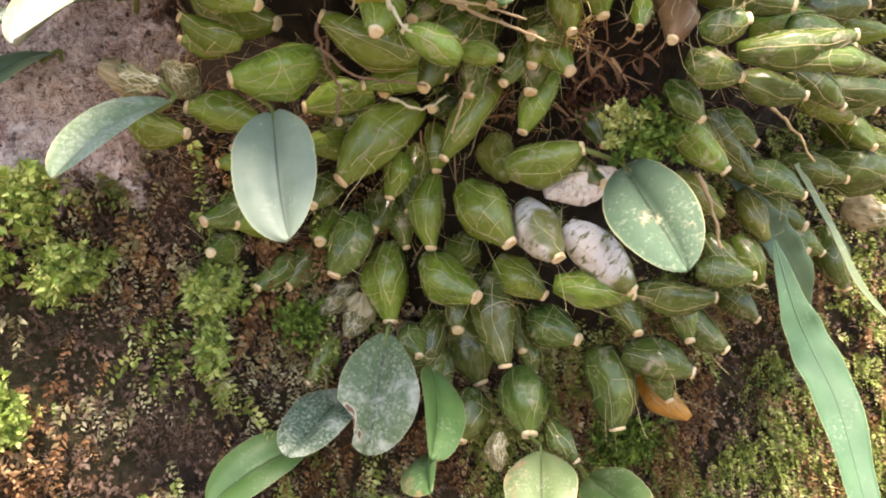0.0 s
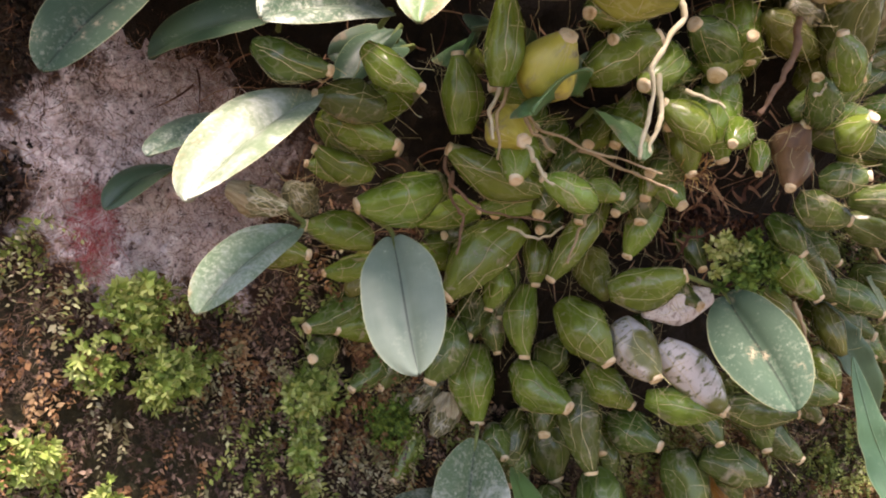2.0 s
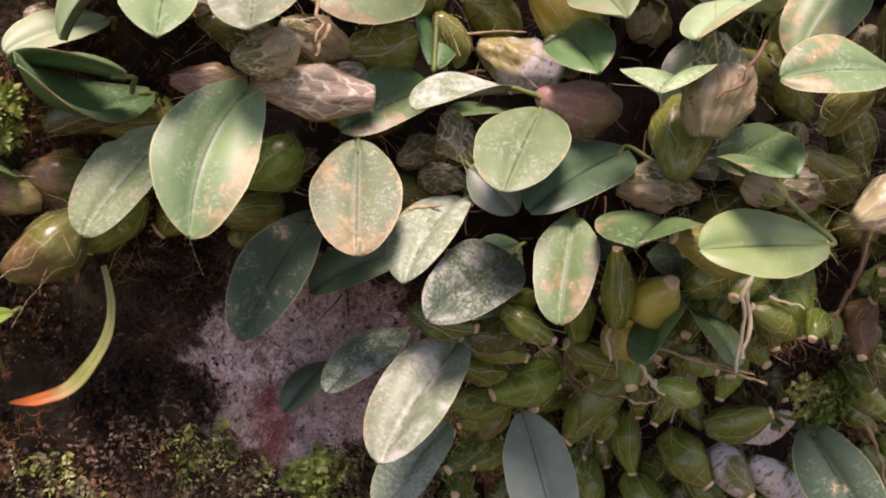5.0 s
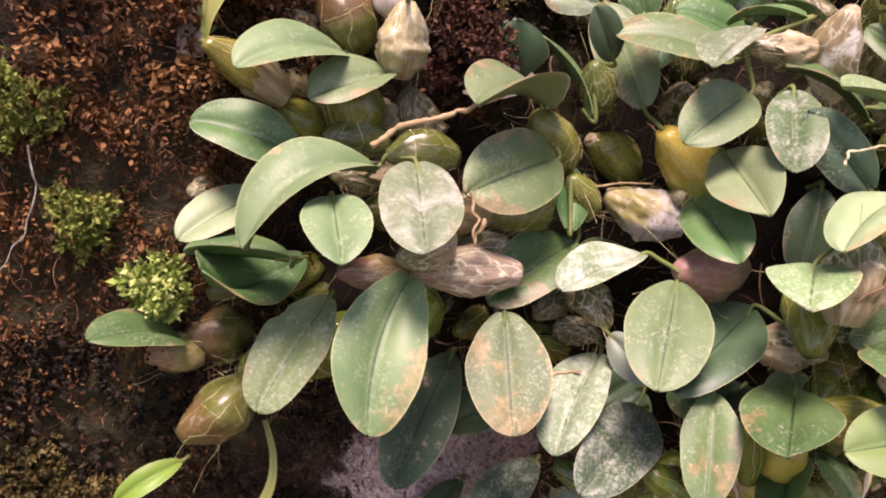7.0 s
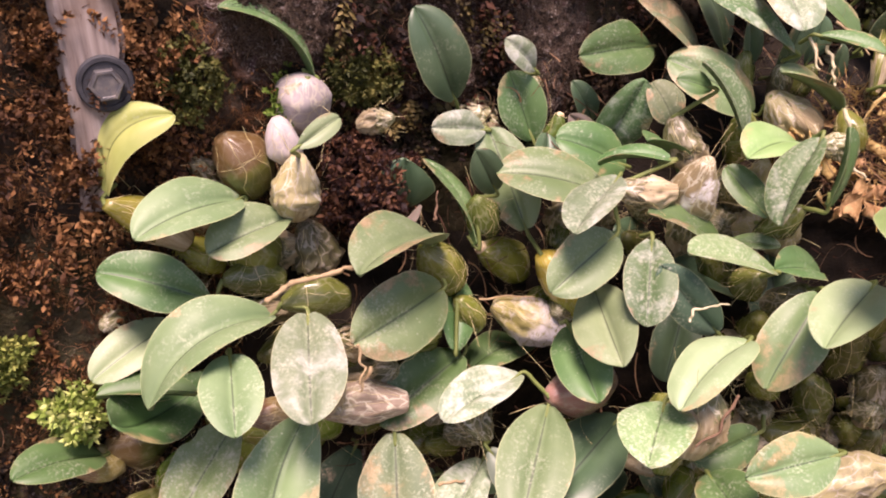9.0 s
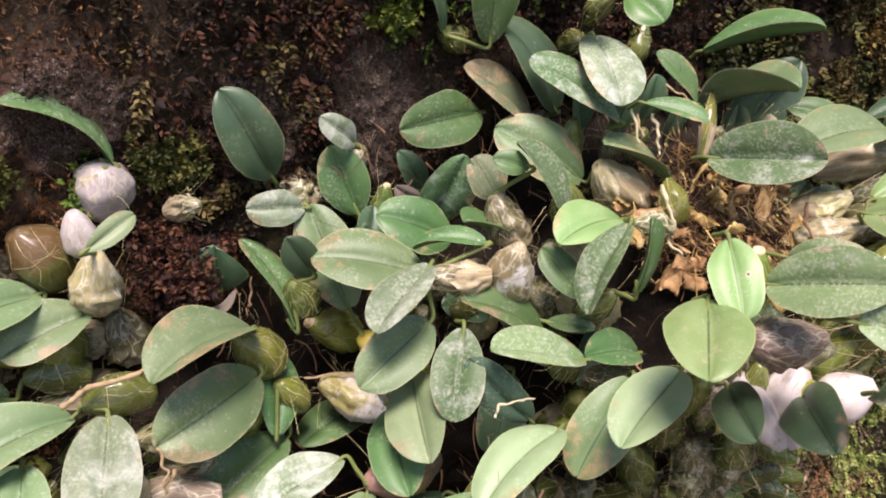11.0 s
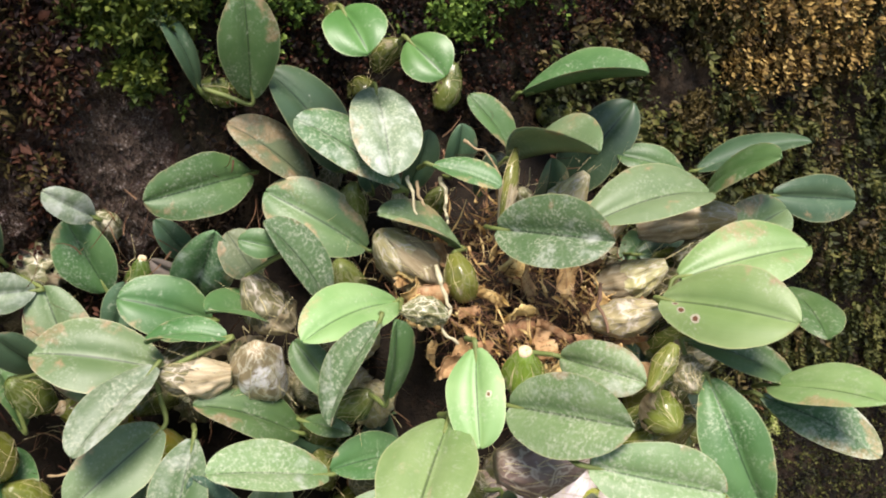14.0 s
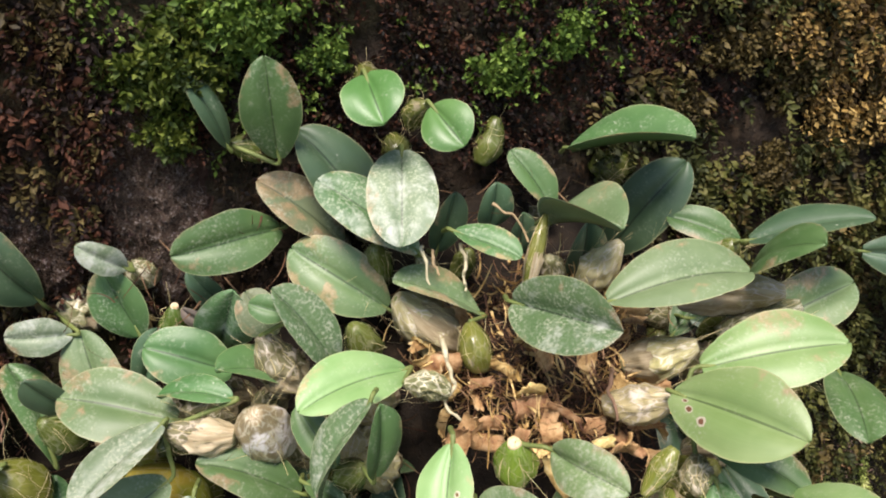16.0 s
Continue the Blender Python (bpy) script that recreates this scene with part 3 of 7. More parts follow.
def bulb_surface(length, width, s, th, ph, crisp=0.0):
    """A point of a bulb's skin: widest below the middle, blunt at the tip, faintly ribbed and bent, crumpled where it has dried."""
    f = 0.5 + 0.5 * math.sin(0.5 * math.pi * s / 0.42) if s < 0.42 else 1 - 0.72 * ((s - 0.42) / 0.58) ** (1.9 if crisp > 0.11 else 2.5)  # smooth-skinned bulbs are blunter
    r = 0.5 * width * f * (1 + 0.06 * math.cos(3 * th + ph) * math.sin(math.pi * s) + 0.035 * math.cos(7 * th + 2 * ph + 2 * s) * max(0.0, math.sin(math.pi * s)) ** 0.5 + 0.018 * math.cos(13 * th + ph) + 0.04 * math.sin(9 * s + ph))
    r *= 1 + math.sin(math.pi * min(1.0, max(0.0, s))) * (0.10 * noise.noise((1.6 * math.cos(th) + ph, 1.6 * math.sin(th), 3.2 * s)) + 0.045 * noise.noise((4.5 * math.cos(th), 4.5 * math.sin(th) + ph, 8 * s)))
    if crisp:
        q = (1.5 * math.cos(th) + 3 * ph, 1.5 * math.sin(th), 3.4 * s)
        fold = abs(noise.noise(q)) + 0.5 * abs(noise.noise((2.3 * q[0], 2.3 * q[1], 1.8 * q[2] + 5)))
        r *= 1 + crisp * math.sin(math.pi * min(1.0, max(0.0, s))) ** 0.5 * (0.16 - 0.75 * fold)
    b = 0.07 * length * math.sin(math.pi * s)
    return Vector((r * math.cos(th) + b * math.cos(ph), r * math.sin(th) + b * math.sin(ph), length * s))


def bulb_mesh(length, width, mat, ph, crisp=0.0):
    nr, ns = (26, 44) if crisp > 0.3 else (16, 28)
    verts = [bulb_surface(length, width, i / nr, 2 * math.pi * k / ns, ph, crisp) for i in range(nr + 1) for k in range(ns)]
    uvs = [(k / ns, i / nr) for i in range(nr + 1) for k in range(ns)]
    faces = [(i * ns + k, i * ns + (k + 1) % ns, (i + 1) * ns + (k + 1) % ns, (i + 1) * ns + k) for i in range(nr) for k in range(ns)]
    faces += [tuple(range(ns))[::-1], tuple(range(nr * ns, (nr + 1) * ns))]
    return mesh_of("pseudobulb", verts, faces, mat, uvs)


def net_mesh(length, width, ph, strands, crisp=0.0):
    """Stringy remains of the sheath, lying on the bulb, a few ends loose."""
    verts, faces = [], []

    def ribbon(pts, w):
        k0 = len(verts)
        for i, q in enumerate(pts):
            t = (pts[min(i + 1, len(pts) - 1)] - pts[max(i - 1, 0)]).normalized()
            out = Vector((q.x, q.y, 0.0)).normalized()
            b = t.cross(out).normalized() * w
            verts.extend((q - b, q + out * w * 0.9, q + b))
            if i:
                k = k0 + 3 * (i - 1)
                faces.extend(((k, k + 1, k + 4, k + 3), (k + 1, k + 2, k + 5, k + 4)))

    turn = rng.uniform(0, 6.28)
    lines = []
    for k in range(strands):
        th, lean = turn + 2 * math.pi * (k + rng.uniform(-0.35, 0.35)) / strands, rng.normal(scale=0.22)
        s0, s1 = rng.uniform(0.0, 0.25), rng.uniform(0.72, 0.99)
        loose = rng.random() < 0.3
        lines.append((th, lean))
        pts = []
        for i in range(10):
            f = i / 9
            s = s0 + (s1 - s0) * f
            a = th + lean * f + 0.14 * math.sin(5 * f + 3 * th) + 0.05 * math.sin(13 * f + 7 * th)
            q = bulb_surface(length, width, s, a, ph, crisp)
            if loose and f > 0.6:
                q = q + Vector((math.cos(a), math.sin(a), 1.1)) * (f - 0.6) * width * rng.uniform(0.3, 1.7)
            pts.append(q * 1.0 + Vector((math.cos(a), math.sin(a), 0)) * 0.00025)
        ribbon(pts, rng.uniform(0.00006, 0.00016))
    for _ in range(int(rng.integers(2, 6))):
        th, lean = lines[int(rng.integers(0, strands))]
        s, rise, span = rng.uniform(0.15, 0.8), rng.uniform(-0.16, 0.16), 2 * math.pi / strands * rng.uniform(1, 2.4)
        pts = []
        for f in np.linspace(0, 1, 5):
            a = th + lean * s + span * f
            pts.append(bulb_surface(length, width, min(0.97, s + rise * f), a, ph, crisp) * 1.0 + Vector((math.cos(a), math.sin(a), 0)) * 0.0003)
        ribbon(pts, rng.uniform(0.00005, 0.00011))
    for _ in range(rng.integers(0, 2)):
        s, th, span, tilt = rng.uniform(0.25, 0.8), rng.uniform(0, 6.28), rng.uniform(0.8, 2.4), rng.uniform(-0.3, 0.3)
        ribbon([bulb_surface(length, width, s + tilt * math.sin(f * 3), th + span * f, ph, crisp) * 1.0 + Vector((math.cos(th + span * f), math.sin(th + span * f), 0)) * 0.0003 for f in np.linspace(0, 1, 12)], 0.00014)
    for _ in range(int(rng.integers(4, 10))):
        a, s = rng.uniform(0, 6.28), rng.uniform(0.2, 0.98) ** 0.6
        q = bulb_surface(length, width, s, a, ph, crisp)
        d = Vector((math.cos(a), math.sin(a), rng.uniform(-0.6, 1.4))).normalized()
        w = Vector(rng.normal(size=3)) * 0.5
        ribbon([q + d * width * 0.6 * f + w * width * 0.5 * f * f for f in np.linspace(0, 1, 6)], rng.uniform(0.00004, 0.00010))
    return mesh_of("fibre_net", verts, faces, FIBRE)


def sheath_mesh(length, width, ph, crisp=0.0):
    """The torn papery sheath that still wraps the lower part of a bulb."""
    nr, ns = 9, 40
    top = rng.uniform(0.35, 0.7)
    verts, uvs = [], []
    for i in range(nr + 1):
        for k in range(ns + 1):
            th = 5.6 * k / ns + ph
            edge = top * (1 + 0.35 * noise.noise((2.5 * math.cos(th), 2.5 * math.sin(th), ph)) + 0.3 * noise.noise((9 * math.cos(th), 9 * math.sin(th), ph)))
            s = 0.02 + (edge - 0.02) * i / nr
            q = bulb_surface(length, width, s, th, ph, crisp)
            r = 0.0004 + 0.0022 * (i / nr) ** 4 * abs(noise.noise((5 * math.cos(th), 5 * math.sin(th), ph + 4)))
            verts.append(q + Vector((math.cos(th), math.sin(th), 0.0)) * (r + 0.0003 * noise.noise((14 * s, 3 * th, ph))))
            uvs.append((k / ns, s))
    w = ns + 1
    faces = [(i * w + k, i * w + k + 1, (i + 1) * w + k + 1, (i + 1) * w + k) for i in range(nr) for k in range(ns)]
    return mesh_of("sheath", verts, faces, SHEATH, uvs)


def scar_mesh(width):
    r, n = 0.140 * width, 14
    verts = [(r * f * (1 + 0.1 * math.sin(3 * a + f)) * math.cos(a), r * f * math.sin(a), z) for f, z in ((1.15, -0.0012), (1.1, 0.0002), (0.75, 0.0006), (0.35, 0.0002)) for a in np.linspace(0, 2 * math.pi, n, endpoint=False)]
    faces = [(i * n + k, i * n + (k + 1) % n, (i + 1) * n + (k + 1) % n, (i + 1) * n + k) for i in range(3) for k in range(n)] + [tuple(range(3 * n, 4 * n))]
    return mesh_of("scar", verts, faces, SCAR)


BULB_WORDS = {
    "g": "glossy green", "d": "deep green", "y": "yellowing", "yb": "bright yellow", "p": "brown papery", "w": "whitened papery", "v": "pale lilac papery", "k": "dry straw coloured", "h": "green and half whitened",
    "r": "reddish brown", "t": "tan and yellow", "o": "orange withered", "b": "brown dried", "o2": "olive green", "s": "shade-darkened olive", "rd": "olive and dull russet", "vw": "whitish lilac papery", "pb": "mauve brown papery", "q": "yellow papery, half whitened", "oy": "yellow-green and orange", "pk": "pinkish", "c": "brown veined, half whitened",
}

CRISP = {"p": 0.75, "t": 0.65, "pb": 0.4, "c": 0.25, "w": 0.35, "v": 0.1, "vw": 0.1, "q": 0.4, "s": 0.18, "r": 0.25, "o2": 0.12}


def add_bulb(parent, base, tip, width, kind, scar):
    """The bulb's mesh with its net of fibres (and the scar of its lost leaf) under a thing that stands at base."""
    axis = Vector(tip) - Vector(base)
    turn = axis.to_track_quat("Z", "Y").to_matrix().to_4x4()
    ph = rng.uniform(0, 6.28)
    crisp = CRISP.get(kind, 0.12)
    body = part("pseudobulb", bulb_mesh(axis.length, width, BULB[kind], ph, crisp), parent, BULB_WORDS[kind] + " pseudobulb", turn)
    part("fibre_net", net_mesh(axis.length, width, ph, int(rng.integers(5, 9)) + (6 if kind in ("p", "t", "pb", "c", "q") else 0), crisp), body, "thin straw coloured sheath fibres")
    if rng.random() < {"p": 0.6, "t": 0.5, "o2": 0.12, "y": 0.25}.get(kind, 0.0):
        part("sheath", sheath_mesh(axis.length, width, ph, crisp), body, "torn papery sheath")
    if scar:
        part("scar", scar_mesh(width), body, "pale round leaf scar", Matrix.Translation((0, 0, axis.length + 0.0006)))
    return body


tips, blades = [], []


def bulb(base, tip, width, kind, scar=True):
    """A leafless pseudobulb with the scar of its leaf."""
    e = thing("orchid_pseudobulb", base, "leafless " + BULB_WORDS[kind] + " orchid bulb netted with straw fibres", "orchid bulb", "leafless orchid bulbs")
    add_bulb(e, base, tip, width, kind, scar and kind in ("g", "d", "y", "yb", "h", "b", "k"))
    tips.append((Vector(base), Vector(tip)))


LEAF_WORDS = {
    "plain": "grey-green leathery", "dusty": "green leaf speckled with pale dust", "white": "leaf whitened by dried residue", "frost": "dark leaf frosted with white residue",
    "patchy": "green leaf with brown patches", "rust": "leaf covered with rusty orange blotches", "pale": "pale green leathery", "bright": "bright fresh green",
    "glossy": "glossy green", "dark": "dark green shaded", "spot": "blue-green leaf with beige spots, darkened as if in shade", "fern": "long green", "silver": "silvery green", "ringed": "bright green leaf with ringed brown spots", "fresh": "fresh light green", "sage": "sage green leathery", "bitten": "frosted green leaf with a brown-edged bite", "holed": "bright green leaf with a brown spot", "speckled": "bright green leaf with beige speckles", "lime": "yellow-green young", "chalk": "pale leaf with chalky dust", "husk": "dry grey",
}


def free(points, slack, but=0):
    """Whether none of the points lies in a leaf (the newest leaves may be left out)."""
    for a, m, ln, w in blades[:len(blades) - but]:
        for p in points:
            q = m.transposed() @ (p - a)
            if -0.006 < q.x < ln + 0.006 and abs(q.y) < 0.5 * w + 0.005 and -slack < q.z < 0.012 + 0.1 * ln:
                return False
    return True


def leafy(base, tip, up, width, style="plain", fold=None, arch=None, twist=None, sway=0.0, nick=None):
    """A shoot: a leathery oval leaf on a short stalk, and the pseudobulb that carries it where no other does."""
    a, b = Vector(base), Vector(tip)
    axis = b - a
    near = min(((min((t - a).length, (0.5 * (t + q) - a).length), t) for q, t in tips), key=lambda k: k[0], default=(9, None))
    words = LEAF_WORDS[style] + ("" if "leaf" in LEAF_WORDS[style] else " leaf")
    e = thing("orchid_shoot", base, "orchid shoot with a " + words, "orchid", "leafy orchid shoots")
    fold = rng.uniform(0.05, 0.38) if fold is None else fold
    arch = rng.uniform(0.03, 0.12) if arch is None else arch
    twist = rng.uniform(-0.35, 0.35) if twist is None else twist
    verts, faces, uvs = blade(axis.length, width, fold, arch, twist, rng.uniform(0, 0.05), taper=rng.uniform(0.22, 0.42), sway=sway, nick=nick)
    part("leaf", mesh_of("leaf", verts, faces, LEAF[style], uvs), e, words, frame_of(axis, up))
    blades.append((a, frame_of(axis, up).to_3x3(), axis.length, width))
    into = Vector((0.0, 1.0, -0.25)).normalized()
    foot = near[1] if near[0] < 0.024 else a - axis.normalized() * 0.003 + into * 0.009 - Vector(up).normalized() * 0.004
    bend = a - axis.normalized() * 0.003
    v, f = tube([q - a for q in (foot, 0.5 * (foot + bend), bend, a + axis.normalized() * 0.006 - Vector(up).normalized() * 0.0012)], 0.0012, taper=0.8)
    part("petiole", mesh_of("petiole", v, f, PETIOLE), e, "short yellowish stalk")
    if near[0] >= 0.042:
        deep = foot + into * 0.022 + Vector((rng.uniform(-0.008, 0.008), 0, rng.uniform(-0.014, -0.002)))
        deep.y = min(deep.y, WALL_Y + 0.004)
        if (foot - deep).length > 0.012 and style != "fresh" and free((foot, deep, 0.5 * (foot + deep)), 0.008, 1):
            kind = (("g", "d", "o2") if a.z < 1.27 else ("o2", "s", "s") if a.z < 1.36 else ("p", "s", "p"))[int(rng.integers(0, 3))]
            turn = (foot - deep).to_track_quat("Z", "Y").to_matrix().to_4x4()
            ph = rng.uniform(0, 6)
            ln, w = (foot - deep).length, rng.uniform(0.012, 0.017)
            body = part("pseudobulb", bulb_mesh(ln, w, BULB[kind], ph), e, BULB_WORDS[kind] + " pseudobulb", Matrix.Translation(deep - a) @ turn)
            part("fibre_net", net_mesh(ln, w, ph, 9), body, "thin straw coloured sheath fibres")
    return e


def root(points, radius, kind):
    line = []
    for p, q in zip(points, points[1:]):
        line += [Vector(p).lerp(Vector(q), k) + Vector(rng.normal(scale=0.0005, size=3)) for k in (0.0, 0.34, 0.67)]
    v, f = tube([p - Vector(points[0]) for p in line + [Vector(points[-1])]], radius, 7, 0.6, 0.5)
    ob = part("aerial_root", mesh_of("aerial_root", v, f, ROOT[kind]), None, "thin " + {"cream": "cream coloured", "tan": "tan", "brown": "dry brown", "grey": "grey"}[kind] + " root hanging in the orchid clump", Matrix.Translation(points[0]))
    tagged(ob, "", "root", "aerial roots")


def scatter_leaflets(name, place, direction, length, width, mat, curl=0.3):
    """Many small pointed leaflets in one mesh: arrays of places, directions and sizes."""
    n = len(place)
    d = direction / np.linalg.norm(direction, axis=1)[:, None]
    side = np.cross(d, rng.normal(size=(n, 3)))
    side /= np.linalg.norm(side, axis=1)[:, None]
    nor = np.cross(side, d)
    L, W = length[:, None], width[:, None]
    v = np.empty((n, 5, 3))
    v[:, 0] = place
    v[:, 1] = place + d * L * 0.45 + side * W * 0.5 + nor * L * 0.08
    v[:, 2] = place + d * L * 0.5 - nor * L * 0.05
    v[:, 3] = place + d * L * 0.45 - side * W * 0.5 + nor * L * 0.08
    v[:, 4] = place + d * L + nor * L * curl * rng.uniform(-0.5, 1, (n, 1))
    k = 5 * np.arange(n)[:, None]
    f = np.concatenate([k + np.array([[0, 1, 2]]), k + np.array([[0, 2, 3]]), k + np.array([[1, 4, 2]]), k + np.array([[2, 4, 3]])])
    me = bpy.data.meshes.new(name)
    me.vertices.add(5 * n), me.loops.add(12 * n), me.polygons.add(4 * n)
    me.vertices.foreach_set("co", v.astype(np.float32).ravel())
    me.loops.foreach_set("vertex_index", f.astype(np.int32).ravel())
    me.polygons.foreach_set("loop_start", np.arange(0, 12 * n, 3, dtype=np.int32))
    me.update(calc_edges=True)
    me.materials.append(mat)
    return me


def scatter_hairs(name, start, heading, length, width, mat, seg=5, swirl=1.2):
    """Fine curled hairs as narrow folded strips in one mesh."""
    n = len(start)
    verts = np.empty((n, seg + 1, 2, 3))
    p, h = start.copy(), heading / np.linalg.norm(heading, axis=1)[:, None]
    ax = rng.normal(size=(n, 3))
    step = (length / seg)[:, None]
    for i in range(seg + 1):
        side = np.cross(h, np.array([0.1, 1.0, 0.15]))
        side /= np.linalg.norm(side, axis=1)[:, None] + 1e-9
        w = width[:, None] * (1 - 0.7 * i / seg)
        verts[:, i, 0], verts[:, i, 1] = p - side * w, p + side * w
        h = h + np.cross(ax, h) * swirl / seg
        h /= np.linalg.norm(h, axis=1)[:, None]
        p = p + h * step
    k = (2 * (seg + 1) * np.arange(n))[:, None, None] + 2 * np.arange(seg)[None, :, None]
    f = k + np.array([0, 1, 3, 2])[None, None, :]
    me = bpy.data.meshes.new(name)
    q = n * seg
    me.vertices.add(n * (seg + 1) * 2), me.loops.add(4 * q), me.polygons.add(q)
    me.vertices.foreach_set("co", verts.astype(np.float32).ravel())
    me.loops.foreach_set("vertex_index", f.astype(np.int32).ravel())
    me.polygons.foreach_set("loop_start", np.arange(0, 4 * q, 4, dtype=np.int32))
    me.update(calc_edges=True)
    me.materials.append(mat)
    return me


def relief(x, z):
    """The wall's own unevenness, in metres towards the camera."""
    return 0.007 * noise.noise((x * 9, z * 9, 1.0)) + 0.006 * noise.noise((x * 31, z * 31, 4.0)) + 0.0042 * noise.noise((x * 85, z * 85, 7.0)) + 0.002 * noise.noise((x * 210, z * 210, 2.0))


def surface_y(x, z):
    return WALL_Y - relief(x, z)


def sprigs(centres, leaves, spread, size, hang=0.25, loose=0.55):
    """Leaflets along little stems that point out of the wall and hang a little."""
    n = len(centres)
    out = np.array([0.0, -1.0, -hang]) + rng.normal(scale=loose, size=(n, 3))
    out /= np.linalg.norm(out, axis=1)[:, None]
    f = np.linspace(0.1, 1.0, leaves)[None, :, None] * rng.uniform(0.6, 1.15, (n, 1, 1))
    p = centres[:, None, :] + out[:, None, :] * f * spread + np.array([0, 0, -0.35 * hang]) * f * f * spread
    d = out[:, None, :] * (0.35 + 0.5 * f) + rng.normal(size=(n, leaves, 3)) * 0.7
    L = (rng.uniform(0.6, 1.3, (n, leaves, 1)) * (1.1 - 0.4 * f)).ravel() * size
    return p.reshape(-1, 3), d.reshape(-1, 3), L, L * rng.uniform(0.42, 0.72, n * leaves)


def trails(name, boxes, count, mat, words, seed, cut, leaves=16, size=0.0032, reach=(0.008, 0.022), clear=(), lift=0.003, broad=34):
    """Creeping moss stems that hang down the wall in drifts, each with two rows of rounded leaflets."""
    c = []
    total = sum((q[1] - q[0]) * (q[3] - q[2]) for q in boxes)
    for x0, x1, z0, z1 in boxes:
        k = int(count * (x1 - x0) * (z1 - z0) / total)
        for x, z, q in zip(rng.uniform(x0, x1, k), rng.uniform(z0, z1, k), rng.uniform(-0.18, 0.18, k)):
            if noise.noise((x * broad, z * broad, seed)) + 0.5 * noise.noise((x * 90, z * 90, seed)) + q < cut:
                continue
            if any(((x - u) / ru) ** 2 + ((z - w) / rw) ** 2 < 0.9 + 2 * q for u, w, ru, rw in clear):
                continue
            c.append((x, surface_y(x, z) - lift * rng.uniform(0.2, 1), z))
    c = np.array(c)
    n = len(c)
    drift = np.array([noise.noise((x * 30, z * 30, seed + 20.0)) for x, _, z in c])
    head = np.stack([1.5 * drift + rng.normal(scale=0.4, size=n), rng.uniform(-0.75, -0.15, n), rng.normal(-0.7, 0.3, n)], 1)
    head /= np.linalg.norm(head, axis=1)[:, None]
    long = rng.uniform(*reach, n)
    f = np.linspace(0.0, 1.0, leaves)[None, :, None]
    p = c[:, None, :] + head[:, None, :] * f * long[:, None, None] + np.array([0, 0.35, -0.5]) * f * f * long[:, None, None] * 0.6
    side = np.cross(head, np.array([0.0, 1.0, 0.0]))
    side /= np.linalg.norm(side, axis=1)[:, None] + 1e-9
    sign = np.where(np.arange(leaves) % 2 == 0, 1.0, -1.0)[None, :, None]
    d = head[:, None, :] * 0.55 + side[:, None, :] * sign * 0.8 + np.array([0, -0.45, 0.1]) + rng.normal(scale=0.25, size=(n, leaves, 3))
    L = (size * rng.uniform(0.7, 1.25, (n, 1)) * (1.1 - 0.5 * f[:, :, 0]) * rng.uniform(0.8, 1.2, (n, leaves))).ravel()
    me = scatter_leaflets(name, p.reshape(-1, 3), d.reshape(-1, 3), L, L * rng.uniform(0.40, 0.62, n * leaves), mat, 0.35)
    tagged(part(name, me), words, "moss", "", "stuff")


def stars(centres, spread, size, hang=0.25, loose=0.45, whorl=7, tiers=2):
    """Moss shoots that end in stars of narrow leaflets."""
    n, m = len(centres), whorl * tiers
    out = np.array([0.0, -1.0, -hang]) + rng.normal(scale=loose, size=(n, 3))
    out /= np.linalg.norm(out, axis=1)[:, None]
    u = np.cross(out, np.array([0.31, 0.2, 0.93]))
    u /= np.linalg.norm(u, axis=1)[:, None]
    w = np.cross(out, u)
    a = (np.arange(m) * 2.399 + rng.uniform(0, 6.28, (n, 1)))[:, :, None]
    f = np.repeat(np.linspace(1.0, 0.35, tiers), whorl)[None, :, None]
    p = centres[:, None, :] + out[:, None, :] * f * spread * rng.uniform(0.5, 1.15, (n, 1, 1))
    d = u[:, None, :] * np.cos(a) + w[:, None, :] * np.sin(a) + out[:, None, :] * (0.75 * f - 0.1) + rng.normal(size=(n, m, 3)) * 0.18
    L = (size * rng.uniform(0.65, 1.2, (n, 1)) * rng.uniform(0.8, 1.2, (n, m))).ravel()
    return p.reshape(-1, 3), d.reshape(-1, 3), L, L * rng.uniform(0.46, 0.66, n * m)


def cushion(x, z, rx, rz, proud, mat, words, size=0.0042, many=150):
    """A cushion of moss on the wall, of many small leafy rosettes with an uneven outline."""
    many, size = int(1.0 * many), 0.78 * size
    a, r = rng.uniform(0, 6.28, many), np.sqrt(rng.uniform(0, 1, many))
    r *= 0.75 + 0.35 * np.sin(3 * a + rng.uniform(0, 6)) * rng.uniform(0.3, 1)
    px, pz = x + rx * r * np.cos(a), z + rz * r * np.sin(a)
    py = np.array([surface_y(u, w) - proud * max(0, 1 - q * q) * rng.uniform(0.55, 1.05) for u, w, q in zip(px, pz, r)])
    c = np.stack([px, py, pz], 1)
    me = scatter_leaflets("moss_cushion", *stars(c - np.array([x, WALL_Y, z]), 0.0095, size), mat)
    ob = part("moss_cushion", me, None, words, Matrix.Translation((x, WALL_Y, z)))
    tagged(ob, "", "moss", "moss cushions")


